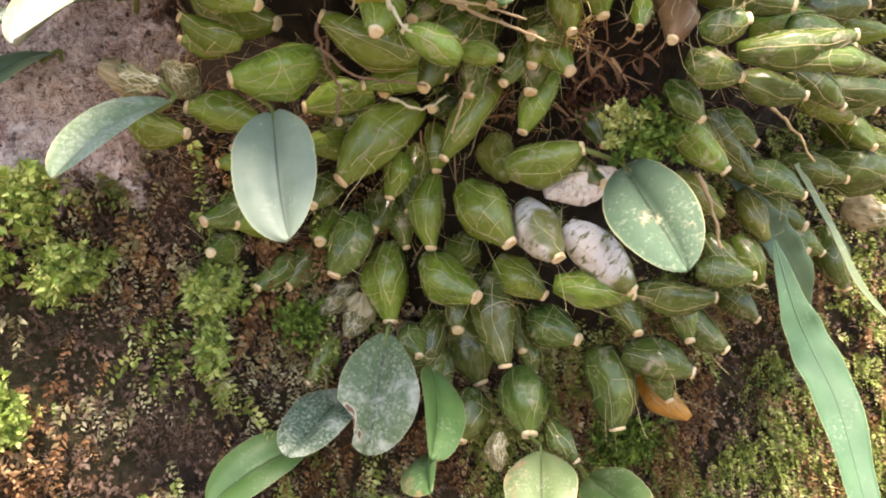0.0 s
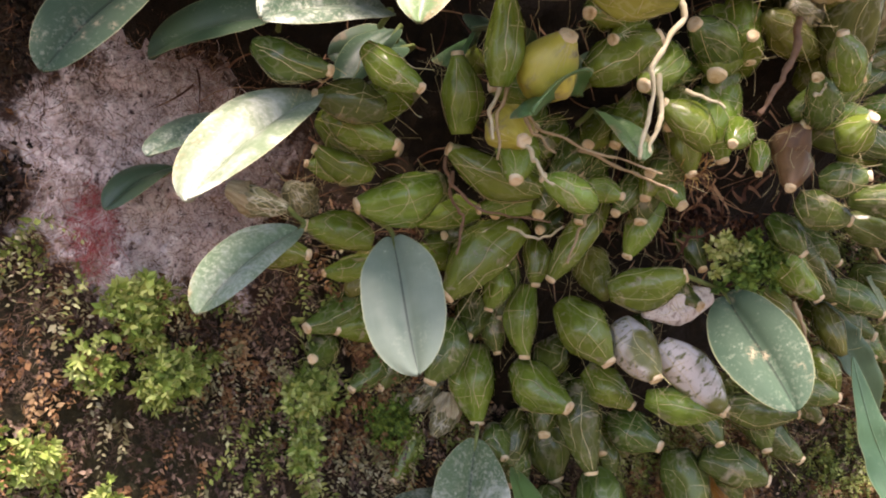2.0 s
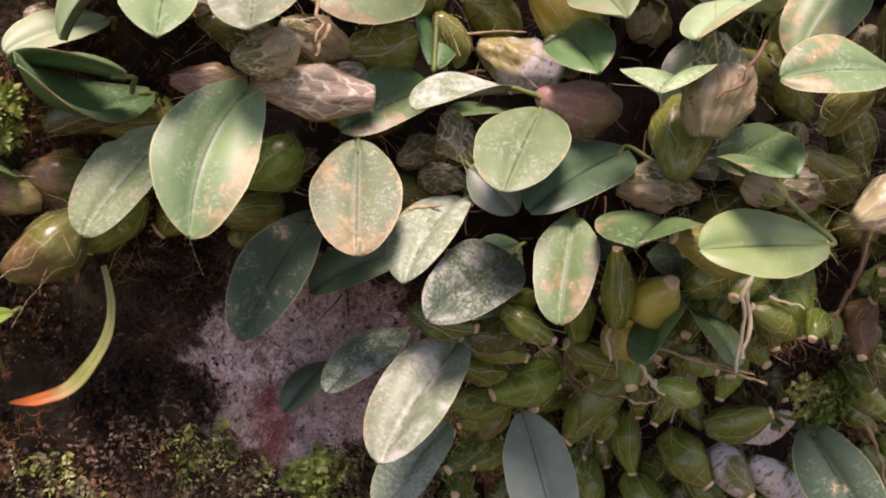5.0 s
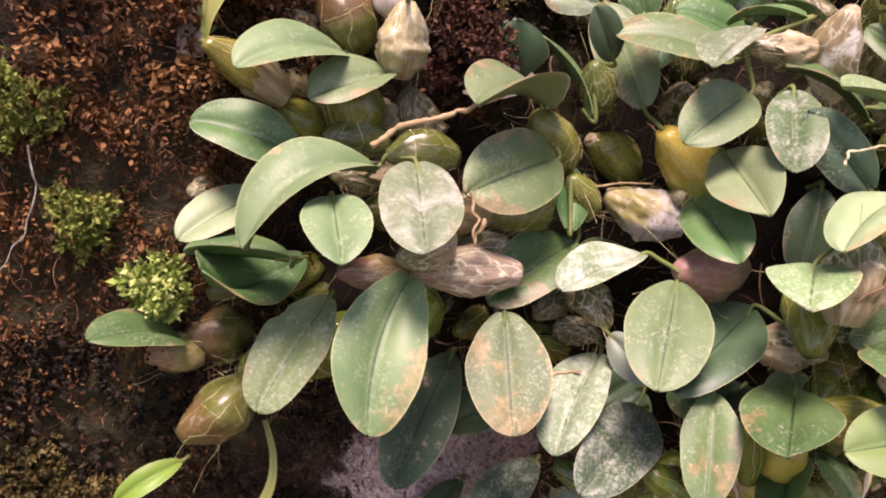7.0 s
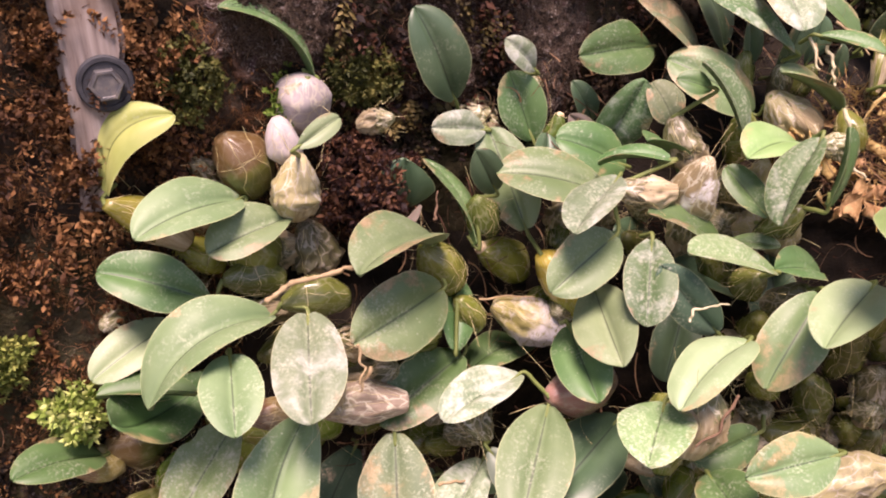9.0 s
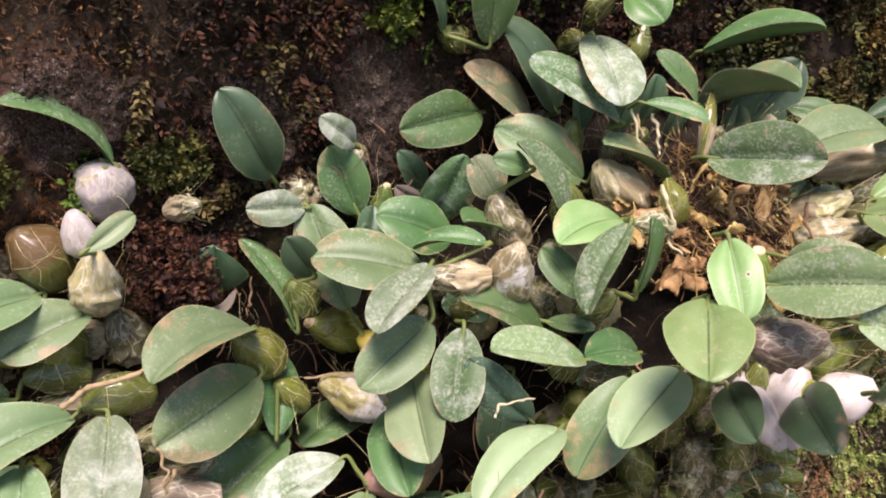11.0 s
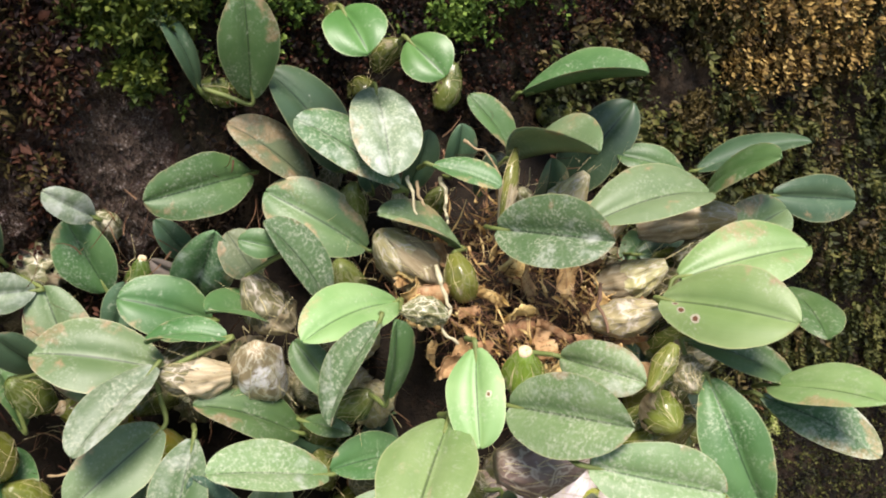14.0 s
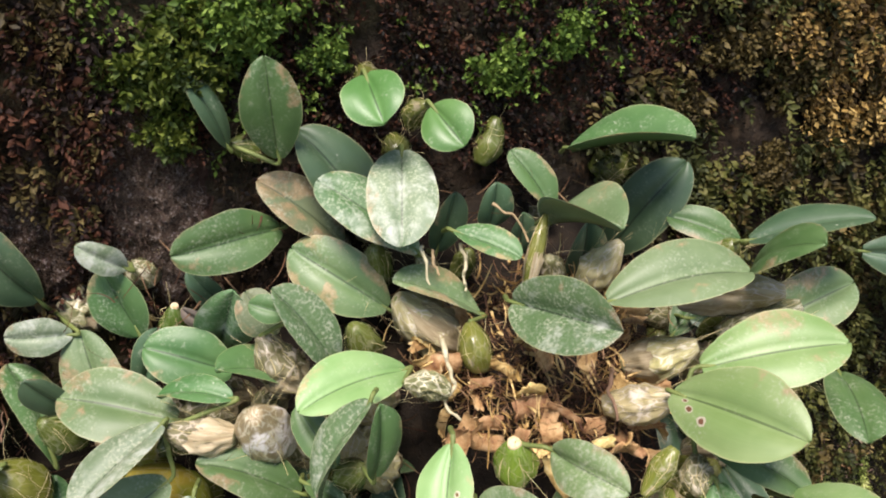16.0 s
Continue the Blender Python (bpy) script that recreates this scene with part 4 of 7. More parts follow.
# ---- the wall and the ground ----
def build_wall():
    xs = np.concatenate([np.linspace(-4.0, -0.34, 20), np.arange(-0.33, 0.90, 0.0045), np.linspace(0.91, 5.0, 20)])
    zs = np.concatenate([np.linspace(-0.02, 0.86, 10), np.arange(0.87, 1.72, 0.0045), np.linspace(1.73, 2.4, 8)])
    verts = [(x, surface_y(x, z), z) for z in zs for x in xs]
    n = len(xs)
    faces = [(i * n + k, i * n + k + 1, (i + 1) * n + k + 1, (i + 1) * n + k) for i in range(len(zs) - 1) for k in range(n - 1)]
    base = len(verts)
    verts += [(x, 0.62, z) for z in (zs[0], zs[-1]) for x in (xs[0], xs[-1])]
    m = len(zs) - 1
    faces += [(base + 1, base, base + 2, base + 3), (m * n, m * n + n - 1, base + 3, base + 2), (n - 1, 0, base, base + 1)]
    faces += [(0, m * n, base + 2, base), (m * n + n - 1, n - 1, base + 1, base + 3)]
    tagged(part("wall", mesh_of("wall", verts, faces, WALL)), "damp dark brown wall overgrown with moss", "wall", "", "structure")


build_wall()
gv = [(-60, -60, 0), (60, -60, 0), (60, 60, 0), (-60, 60, 0)]
tagged(part("ground", mesh_of("ground", gv, [(0, 1, 2, 3)], SOIL)), "bare brown soil below the wall", "ground", "", "structure")


def felt_patch(name, x, z, rx, rz, mat, words, hairs, red):
    """A worn patch of felted fibre on the wall: a low bumpy pad with an uneven edge, and its hairs."""
    rings, spokes = 40, 120
    verts, uvs = [(0, surface_y(x, z) - WALL_Y - 0.0045, 0)], [(0, 0)]
    for i in range(1, rings + 1):
        for k in range(spokes):
            a = 2 * math.pi * k / spokes
            edge = 1.12 + 0.35 * noise.noise((2 * math.cos(a), 2 * math.sin(a), x * 9)) + 0.16 * noise.noise((6 * math.cos(a), 6 * math.sin(a), z * 9)) + 0.1 * noise.noise((17 * math.cos(a), 17 * math.sin(a), z * 9))
            f = i / rings
            u, w = rx * f * edge * math.cos(a), rz * f * edge * math.sin(a)
            lift = 0.0045 * min(1, (1 - f) * 2.5) - (0.003 if i == rings else 0) + 0.0028 * noise.noise((u * 150, w * 150, 3)) + 0.0022 * noise.noise((u * 420, w * 420, 8))
            verts.append((u, surface_y(x + u, z + w) - WALL_Y - lift, w))
            uvs.append((f, 0))
    faces = [(0, 1 + k, 1 + (k + 1) % spokes) for k in range(spokes)]
    for i in range(rings - 1):
        faces += [(1 + i * spokes + k, 1 + (i + 1) * spokes + k, 1 + (i + 1) * spokes + (k + 1) % spokes, 1 + i * spokes + (k + 1) % spokes) for k in range(spokes)]
    verts = [(u + x, v + WALL_Y, w + z) for u, v, w in verts]
    pad = part(name, mesh_of(name, verts, faces, mat, uvs))
    tagged(pad, words, "fibre mat")

    def strands(count, mat_, cx, cz, sx, sz, title, over=0.0):
        a, r = rng.uniform(0, 6.28, count), np.sqrt(rng.uniform(0, 1, count)) * rng.uniform(0.75, 1.05, count)
        px, pz = cx + sx * r * np.cos(a), cz + sz * r * np.sin(a)
        py = np.array([surface_y(u, w) - 0.0048 - over for u, w in zip(px, pz)])
        h = rng.normal(size=(count, 3)) * np.array([1, 0.22, 1]) + np.array([0, -0.12, -0.1])
        part(title, scatter_hairs(title, np.stack([px, py, pz], 1), h, rng.uniform(0.003, 0.011, count), rng.uniform(0.00007, 0.00019, count), mat_), pad)["kind"] = "stuff"

    strands(hairs, HAIR if red else DIM_HAIR, x, z, rx * 0.84, rz * 0.84, "grey_hairs")
    if red:
        strands(420, RED_HAIR, -0.031, 1.160, 0.010, 0.021, "red_hairs", 0.0012)
        strands(1200, BROWN_HAIR, x, z, rx, rz, "brown_hairs", 0.0006)


felt_patch("felt_mat", -0.004, 1.187, 0.060, 0.062, FELT_RED, "grey felted fibre mat with a red stain", 3500, True)
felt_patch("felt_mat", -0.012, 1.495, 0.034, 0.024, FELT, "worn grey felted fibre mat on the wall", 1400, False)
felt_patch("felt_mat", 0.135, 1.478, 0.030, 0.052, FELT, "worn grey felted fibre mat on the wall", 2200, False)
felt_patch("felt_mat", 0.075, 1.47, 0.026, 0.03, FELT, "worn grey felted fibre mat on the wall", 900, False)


# ---- moss ----
def carpet(name, boxes, count, mat, words, leaves=6, spread=0.006, size=0.0034, clear=()):
    """Moss that covers the wall, in patches that follow a slow noise."""
    c = []
    total = sum((b - a) * (d - e) for a, b, e, d, _ in boxes)
    for a, b, lo, hi, cut in boxes:
        k = int(count * (b - a) * (hi - lo) / total)
        for x, z, q in zip(rng.uniform(a, b, k), rng.uniform(lo, hi, k), rng.uniform(-0.22, 0.22, k)):
            if noise.noise((x * 26, z * 26, 11.0)) + q < cut:
                continue
            if any(((x - u) / ru) ** 2 + ((z - w) / rw) ** 2 < 1 + q for u, w, ru, rw in clear):
                continue
            c.append((x, surface_y(x, z) + 0.0005, z))
    me = scatter_leaflets(name, *sprigs(np.array(c), leaves, spread, size), mat)
    tagged(part(name, me), words, "moss", "", "stuff")


PADS = ((-0.004, 1.188, 0.050, 0.054), (-0.012, 1.495, 0.032, 0.022), (0.135, 1.478, 0.028, 0.048), (0.075, 1.47, 0.022, 0.026))


def fuzz(name, boxes, count, mat, words, seed, cut, reach=(0.003, 0.009), width=(0.00012, 0.00034), clear=(), hairs=10, broad=22, lift=0.001):
    """Dead thready moss in frayed tufts that follow a slow noise over the wall."""
    c = []
    total = sum((q[1] - q[0]) * (q[3] - q[2]) for q in boxes)
    for x0, x1, z0, z1 in boxes:
        k = int(count * (x1 - x0) * (z1 - z0) / total)
        for x, z, q in zip(rng.uniform(x0, x1, k), rng.uniform(z0, z1, k), rng.uniform(-0.15, 0.15, k)):
            if noise.noise((x * broad, z * broad, seed)) + 0.6 * noise.noise((x * 70, z * 70, seed)) + q < cut:
                continue
            if any(((x - u) / ru) ** 2 + ((z - w) / rw) ** 2 < 0.9 + 2 * q for u, w, ru, rw in clear):
                continue
            c.append((x, surface_y(x, z) - lift * rng.uniform(0.0, 1.0), z))
    c = np.repeat(np.array(c), hairs, axis=0)
    n = len(c)
    lean = np.repeat(rng.normal(size=(n // hairs, 3)) * np.array([0.7, 0.25, 0.5]) + np.array([0.0, -0.75, -0.35]), hairs, axis=0)
    h = lean + rng.normal(scale=0.5, size=(n, 3))
    start = c + rng.normal(scale=0.0009, size=(n, 3)) * np.array([1, 0.3, 1])
    me = scatter_hairs(name, start, h, rng.uniform(*reach, n), rng.uniform(*width, n), mat, seg=4, swirl=1.7)
    tagged(part(name, me), words, "moss", "", "stuff")


def litter(count, x0, x1, z0, z1, title, mat, words):
    px, pz = rng.uniform(x0, x1, count), rng.uniform(z0, z1, count)
    py = np.array([surface_y(u, w) - 0.002 for u, w in zip(px, pz)])
    h = rng.normal(size=(count, 3)) * np.array([1, 0.35, 1]) + np.array([0, -0.2, -0.2])
    me = scatter_hairs(title, np.stack([px, py, pz], 1), h, rng.uniform(0.004, 0.015, count), rng.uniform(0.00008, 0.00025, count), mat)
    tagged(part(title, me), words, "litter", "", "stuff")


carpet("brown_moss", [(-0.20, 0.60, 0.86, 1.18, -0.25)], 8500, MOSS_MIX, "low dead brown moss on the damp wall", 7, 0.011, 0.0036, clear=PADS)
LOW = [(-0.18, 0.30, 0.86, 1.17)]
LOW_RIGHT = [(0.20, 0.60, 0.86, 1.17)]
fuzz("thready_moss", LOW, 8000, MOSS_MIX, "frayed dead brown moss threads on the damp wall", 4.0, -0.12, (0.002, 0.006), (0.00007, 0.0002), clear=PADS)
trails("leafy_moss", LOW, 2600, MOSS_LEAF, "creeping green leafy moss on the damp wall", 3.0, 0.24, size=0.0046, reach=(0.010, 0.024), clear=PADS, lift=0.006, broad=26)
trails("rusty_moss", LOW, 2800, MOSS_RUST, "withered rusty orange moss stems on the wall", 8.0, 0.16, size=0.0040, reach=(0.010, 0.024), clear=PADS, lift=0.006, broad=26)
trails("pale_moss", LOW, 1500, MOSS_PALE, "pale yellowish moss stems on the wall", 5.0, 0.16, size=0.0042, reach=(0.010, 0.024), clear=PADS, lift=0.006, broad=26)
trails("leafy_moss", LOW_RIGHT, 5200, MOSS_LEAF, "creeping green leafy moss beside the fern", 3.5, 0.0, size=0.0036, reach=(0.008, 0.018), lift=0.006, broad=26)
trails("rusty_moss", LOW_RIGHT, 4000, MOSS_RUST, "withered rusty moss stems beside the fern", 6.5, 0.14, size=0.0036, lift=0.006, broad=26)
fuzz("thready_moss", [(0.20, 0.60, 0.86, 1.17)], 2200, MOSS_DRY, "frayed rusty moss threads beside the fern", 6.0, 0.0, (0.002, 0.006), (0.00007, 0.0002))
# under layer whose colour paints the dark gaps between the hanging stems
carpet("ochre_moss", [(0.24, 0.80, 1.26, 1.66, -0.12), (0.30, 0.62, 1.10, 1.26, -0.25), (0.55, 0.88, 0.95, 1.27, -0.2)], 11000, MOSS_GAP_SHADE, "dense moss covering the wall, near-black like the shade in its gaps", 7, 0.012, 0.0032, clear=PADS)
HIGH = [(0.42, 0.86, 1.14, 1.66), (0.36, 0.46, 1.36, 1.50)]
trails("bronze_moss", HIGH, 1700, MOSS_BRONZE, "hanging bronze moss stems on the wall", 2.0, 0.14, leaves=14, size=0.0060, reach=(0.010, 0.020), clear=PADS, lift=0.012, broad=19)
trails("sage_moss", HIGH, 3400, MOSS_SAGE, "hanging olive green moss stems on the wall", 9.0, -0.08, leaves=14, size=0.0060, reach=(0.010, 0.020), clear=PADS, lift=0.012, broad=19)
GOLD_SPOTS = [(0.51, 0.64, 1.44, 1.58), (0.46, 0.54, 1.50, 1.57)]
trails("golden_moss", GOLD_SPOTS, 800, MOSS_GOLD, "hanging golden ochre moss on the wall", 5.5, 0.0, leaves=14, size=0.0058, reach=(0.010, 0.022), lift=0.016, broad=17)
carpet("dry_moss", [(-0.34, 0.03, 1.29, 1.66, -0.05), (-0.34, -0.10, 1.10, 1.29, 0.1)], 6500, MOSS_DRY, "dry rusty brown moss and litter on the wall", 7, 0.009, 0.0026, clear=PADS)
trails("rusty_moss", [(-0.34, -0.05, 1.27, 1.62)], 1900, MOSS_DRY, "feathery rusty brown moss on the wall", 7.5, -0.02, leaves=14, size=0.0046, reach=(0.008, 0.018), clear=PADS, lift=0.008, broad=22)
fuzz("thready_moss", [(-0.34, 0.03, 1.29, 1.66)], 5200, MOSS_DRY, "frayed rusty brown moss threads on the wall", 1.0, -0.1, (0.002, 0.008), (0.00008, 0.00024), clear=PADS, hairs=13)
fuzz("thready_moss", [(-0.34, -0.05, 1.10, 1.31)], 1700, MOSS_DRY, "frayed dark moss threads beside the orchid", 2.0, 0.1, (0.003, 0.009), clear=PADS)
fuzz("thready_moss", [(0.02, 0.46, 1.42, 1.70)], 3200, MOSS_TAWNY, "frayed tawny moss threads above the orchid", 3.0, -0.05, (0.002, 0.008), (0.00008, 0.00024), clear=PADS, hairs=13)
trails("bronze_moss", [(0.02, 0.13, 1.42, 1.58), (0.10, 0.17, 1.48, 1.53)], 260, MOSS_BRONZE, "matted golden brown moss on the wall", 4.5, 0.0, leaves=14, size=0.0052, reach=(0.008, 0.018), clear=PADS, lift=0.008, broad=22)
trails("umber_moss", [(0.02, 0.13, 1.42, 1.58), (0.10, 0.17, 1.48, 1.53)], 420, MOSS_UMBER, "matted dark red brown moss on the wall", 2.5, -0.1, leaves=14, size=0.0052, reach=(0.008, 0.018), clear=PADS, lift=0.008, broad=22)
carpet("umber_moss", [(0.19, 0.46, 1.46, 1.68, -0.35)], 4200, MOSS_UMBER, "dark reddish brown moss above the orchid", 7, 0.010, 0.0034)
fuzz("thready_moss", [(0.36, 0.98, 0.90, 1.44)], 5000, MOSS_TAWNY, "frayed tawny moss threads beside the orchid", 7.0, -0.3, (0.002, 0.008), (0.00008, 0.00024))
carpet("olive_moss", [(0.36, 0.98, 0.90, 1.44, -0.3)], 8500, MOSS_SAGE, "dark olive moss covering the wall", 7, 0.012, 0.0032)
# darkens the wall above the clump by colour, in place of shade
carpet("dusky_moss", [(0.0, 0.34, 1.40, 1.70, -0.1)], 3600, MOSS_SHADE, "brown moss above the orchid, darkened as if in shade", 8, 0.010, 0.0042, clear=PADS)
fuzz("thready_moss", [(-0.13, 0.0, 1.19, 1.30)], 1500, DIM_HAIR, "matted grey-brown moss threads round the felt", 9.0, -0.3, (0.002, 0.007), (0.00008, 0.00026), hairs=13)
# paints the shaded hollow left of the clump over the bare wall
carpet("dusky_moss", [(-0.34, -0.05, 1.17, 1.31, 0.0)], 2600, MOSS_SHADE, "brown moss beside the orchid, darkened as if in shade", 8, 0.010, 0.0040, clear=PADS)
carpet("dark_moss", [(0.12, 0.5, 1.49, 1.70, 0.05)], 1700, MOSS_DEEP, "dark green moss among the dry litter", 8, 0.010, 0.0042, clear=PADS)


litter(3000, -0.32, 0.06, 1.26, 1.62, "root_litter", BROWN_HAIR, "fine brown rootlets clinging to the wall")
def chips(count, box, size, mat, words):
    """Flakes of bark and dead leaf caught on the wall."""
    c = []
    for x, z, q in zip(rng.uniform(box[0], box[1], count), rng.uniform(box[2], box[3], count), rng.uniform(-0.25, 0.25, count)):
        if noise.noise((x * 18, z * 18, 3.0)) + q > 0:
            c.append((x, surface_y(x, z) - 0.002, z))
    c = np.array(c)
    d = rng.normal(size=c.shape) * np.array([1, 0.4, 0.8])
    L = rng.uniform(0.4, 1.0, len(c)) * size
    tagged(part("bark_litter", scatter_leaflets("bark_litter", c, d, L, L * rng.uniform(0.25, 0.6, len(c)), mat, 0.5)), words, "litter", "", "stuff")


chips(2500, (-0.33, 0.03, 1.28, 1.64), 0.005, MOSS_DRY, "rusty brown flakes of dead leaf on the wall")
chips(1500, (-0.33, -0.06, 1.17, 1.32), 0.005, MOSS_DRY, "rusty brown flakes of dead leaf beside the orchid")
chips(500, (-0.33, 0.0, 1.16, 1.62), 0.006, MOSS_RUST, "pale flakes of dead moss on the wall")
chips(400, (-0.12, 0.5, 0.88, 1.14), 0.004, MOSS_RUST, "pale flakes of dead moss on the wall")
litter(1600, -0.085, 0.06, 1.11, 1.26, "root_litter", BROWN_HAIR, "fine brown rootlets clinging to the wall")
litter(1200, 0.02, 0.35, 1.42, 1.66, "root_litter", MOSS_SHADE, "fine brown rootlets clinging to the wall, darkened as if in shade")

cushion(-0.012, 1.128, 0.014, 0.020, 0.008, MOSS_LIVE, "bright yellow-green leafy moss cushion on the wall", 0.0060, 90)
cushion(0.004, 1.098, 0.020, 0.015, 0.008, MOSS_LIVE, "bright yellow-green leafy moss cushion on the wall", 0.0060, 90)
cushion(-0.030, 1.102, 0.010, 0.010, 0.007, MOSS_LIVE, "small bright green moss cushion on the wall", 0.0060, 36)
cushion(0.062, 1.084, 0.015, 0.014, 0.008, MOSS_LIVE, "fresh green moss cushion on the dark wall", 0.0060, 90)
cushion(0.062, 1.058, 0.009, 0.016, 0.006, MOSS_LIVE, "small trailing tuft of green moss", 0.0060, 42)
cushion(0.105, 1.068, 0.014, 0.012, 0.006, MOSS_DEEP, "fresh green moss cushion under the bulbs", many=110)
cushion(-0.024, 1.036, 0.012, 0.014, 0.007, MOSS_LIVE, "bright green moss cushion on the wall", 0.0060, 54)
cushion(-0.055, 1.066, 0.013, 0.009, 0.007, MOSS_LIVE, "bright green moss cushion on the wall", 0.0060, 60)
cushion(-0.078, 1.078, 0.010, 0.006, 0.006, MOSS_LIVE, "small bright green moss tuft on the wall", 0.0060, 30)
cushion(0.290, 0.982, 0.030, 0.022, 0.008, MOSS_DEEP, "green moss spreading below the orchid clump", many=220)
cushion(0.235, 0.965, 0.035, 0.018, 0.008, MOSS_DEEP, "green moss spreading below the orchid clump", many=220)
cushion(-0.180, 1.409, 0.018, 0.019, 0.010, MOSS_OLIVE, "olive green feathery moss cushion on the wall", many=150)
cushion(-0.163, 1.357, 0.014, 0.018, 0.010, MOSS_OLIVE, "olive green feathery moss cushion on the wall", many=140)
cushion(-0.137, 1.322, 0.013, 0.017, 0.016, MOSS_LIVE, "plump yellow-green moss tuft beside the orchid", 0.0060, 114)
cushion(0.020, 1.412, 0.030, 0.030, 0.034, MOSS_RED, "dark reddish brown moss tuft among the orchids", 0.0050, 420)
cushion(0.028, 1.462, 0.024, 0.018, 0.010, MOSS_SAGE, "green moss cushion beside the orchid", many=170)
cushion(-0.010, 1.457, 0.012, 0.012, 0.006, MOSS_DEEP, "small green moss tuft beside the orchid", many=60)
cushion(-0.200, 1.228, 0.036, 0.034, 0.014, MOSS_BRONZE, "bronze brown moss cushion on the wall", 0.0042, 420)
cushion(-0.055, 1.475, 0.018, 0.022, 0.006, MOSS_SAGE, "shade-darkened olive moss tuft beside the wooden batten", many=110)
cushion(0.160, 1.545, 0.030, 0.024, 0.014, MOSS_FRESH, "plump fresh green moss cushion above the orchid", 0.0058, 204)
cushion(0.195, 1.560, 0.026, 0.020, 0.012, MOSS_DEEP, "green moss cushion above the orchid", 0.0058, 136)
cushion(0.152, 1.514, 0.012, 0.014, 0.010, MOSS_FRESH, "fresh green moss tuft on the wall", 0.0058, 62)
cushion(0.318, 1.512, 0.020, 0.016, 0.008, MOSS_DEEP, "green moss tuft above the orchid", many=120)
cushion(0.355, 1.525, 0.016, 0.014, 0.008, MOSS_DEEP, "green moss tuft above the orchid", many=90)
cushion(0.230, 1.535, 0.014, 0.012, 0.007, MOSS_DEEP, "green moss tuft above the orchid", many=80)
for ox, oz, orr in ((0.50, 1.475, 0.034), (0.56, 1.47, 0.03), (0.455, 1.50, 0.026), (0.53, 1.43, 0.028), (0.60, 1.44, 0.03), (0.48, 1.42, 0.022), (0.42, 1.47, 0.02), (0.64, 1.49, 0.035)):
    cushion(ox, oz, orr, 0.8 * orr, 0.007, MOSS_BRONZE, "bronze moss cushion on the wall", 0.0042, 190)
cushion(-0.255, 1.500, 0.030, 0.030, 0.008, MOSS_OLIVE, "olive moss on the wall", many=160)


# ---- batten and bolt ----
def build_batten():
    e = thing("wooden_batten", (-0.093, WALL_Y - 0.003, 1.42), "weathered grey wooden batten with a bolt", "batten")
    bm = bmesh.new()
    bmesh.ops.create_cube(bm, size=1.0)
    for v in bm.verts:
        v.co = Vector((v.co.x * 0.029, v.co.y * 0.016, v.co.z * 0.24 + 0.12))
    bmesh.ops.bevel(bm, geom=bm.edges[:], offset=0.0025, segments=2, affect="EDGES")
    bmesh.ops.subdivide_edges(bm, edges=[q for q in bm.edges if q.calc_length() > 0.1], cuts=40)
    for v in bm.verts:
        low = max(0.0, 0.07 - v.co.z) / 0.07
        v.co.x = v.co.x * (1 - 0.62 * low) - 0.010 * low + 0.0012 * noise.noise((v.co.x * 50, v.co.y * 50, v.co.z * 60))
        v.co.x += 0.12 * (0.12 - v.co.z) * -0.3
    me = bpy.data.meshes.new("board")
    bm.to_mesh(me)
    bm.free()
    me.materials.append(WOOD)
    part("board", me, e)

    def disc(name, profile, sides, mat, parent, label, m=None):
        verts = [(r * math.cos(a), -y, r * math.sin(a)) for r, y in profile for a in np.linspace(0, 2 * math.pi, sides, endpoint=False)]
        faces = [(i * sides + k, i * sides + (k + 1) % sides, (i + 1) * sides + (k + 1) % sides, (i + 1) * sides + k) for i in range(len(profile) - 1) for k in range(sides)]
        faces.append(tuple(range((len(profile) - 1) * sides, len(profile) * sides)))
        me_ = mesh_of(name, verts, [f[::-1] for f in faces], mat, smooth=False)
        return part(name, me_, parent, label, m)

    bolt = disc("washer", [(0.0124, -0.001), (0.0124, 0.0022), (0.0117, 0.0030), (0.0100, 0.0030), (0.0094, 0.0022), (0.0088, 0.0022)], 40, RUBBER, e, "dark round washer", Matrix.Translation((0.0015, -0.008, 0.058)))
    disc("hex_head", [(0.0076, 0.0020), (0.0076, 0.0062), (0.0070, 0.0072), (0.0058, 0.0072), (0.0054, 0.0064)], 6, STEEL, bolt, "dull steel hexagon bolt head")


build_batten()
for bx, bz in ((-0.116, 1.47), (-0.114, 1.50), (-0.118, 1.53), (-0.070, 1.52), (-0.068, 1.49), (-0.112, 1.44), (-0.074, 1.45), (-0.12, 1.56), (-0.066, 1.55)):
    cushion(bx, bz, 0.012, 0.016, 0.009, MOSS_DRY, "rusty brown moss creeping over the batten's edge", many=60)


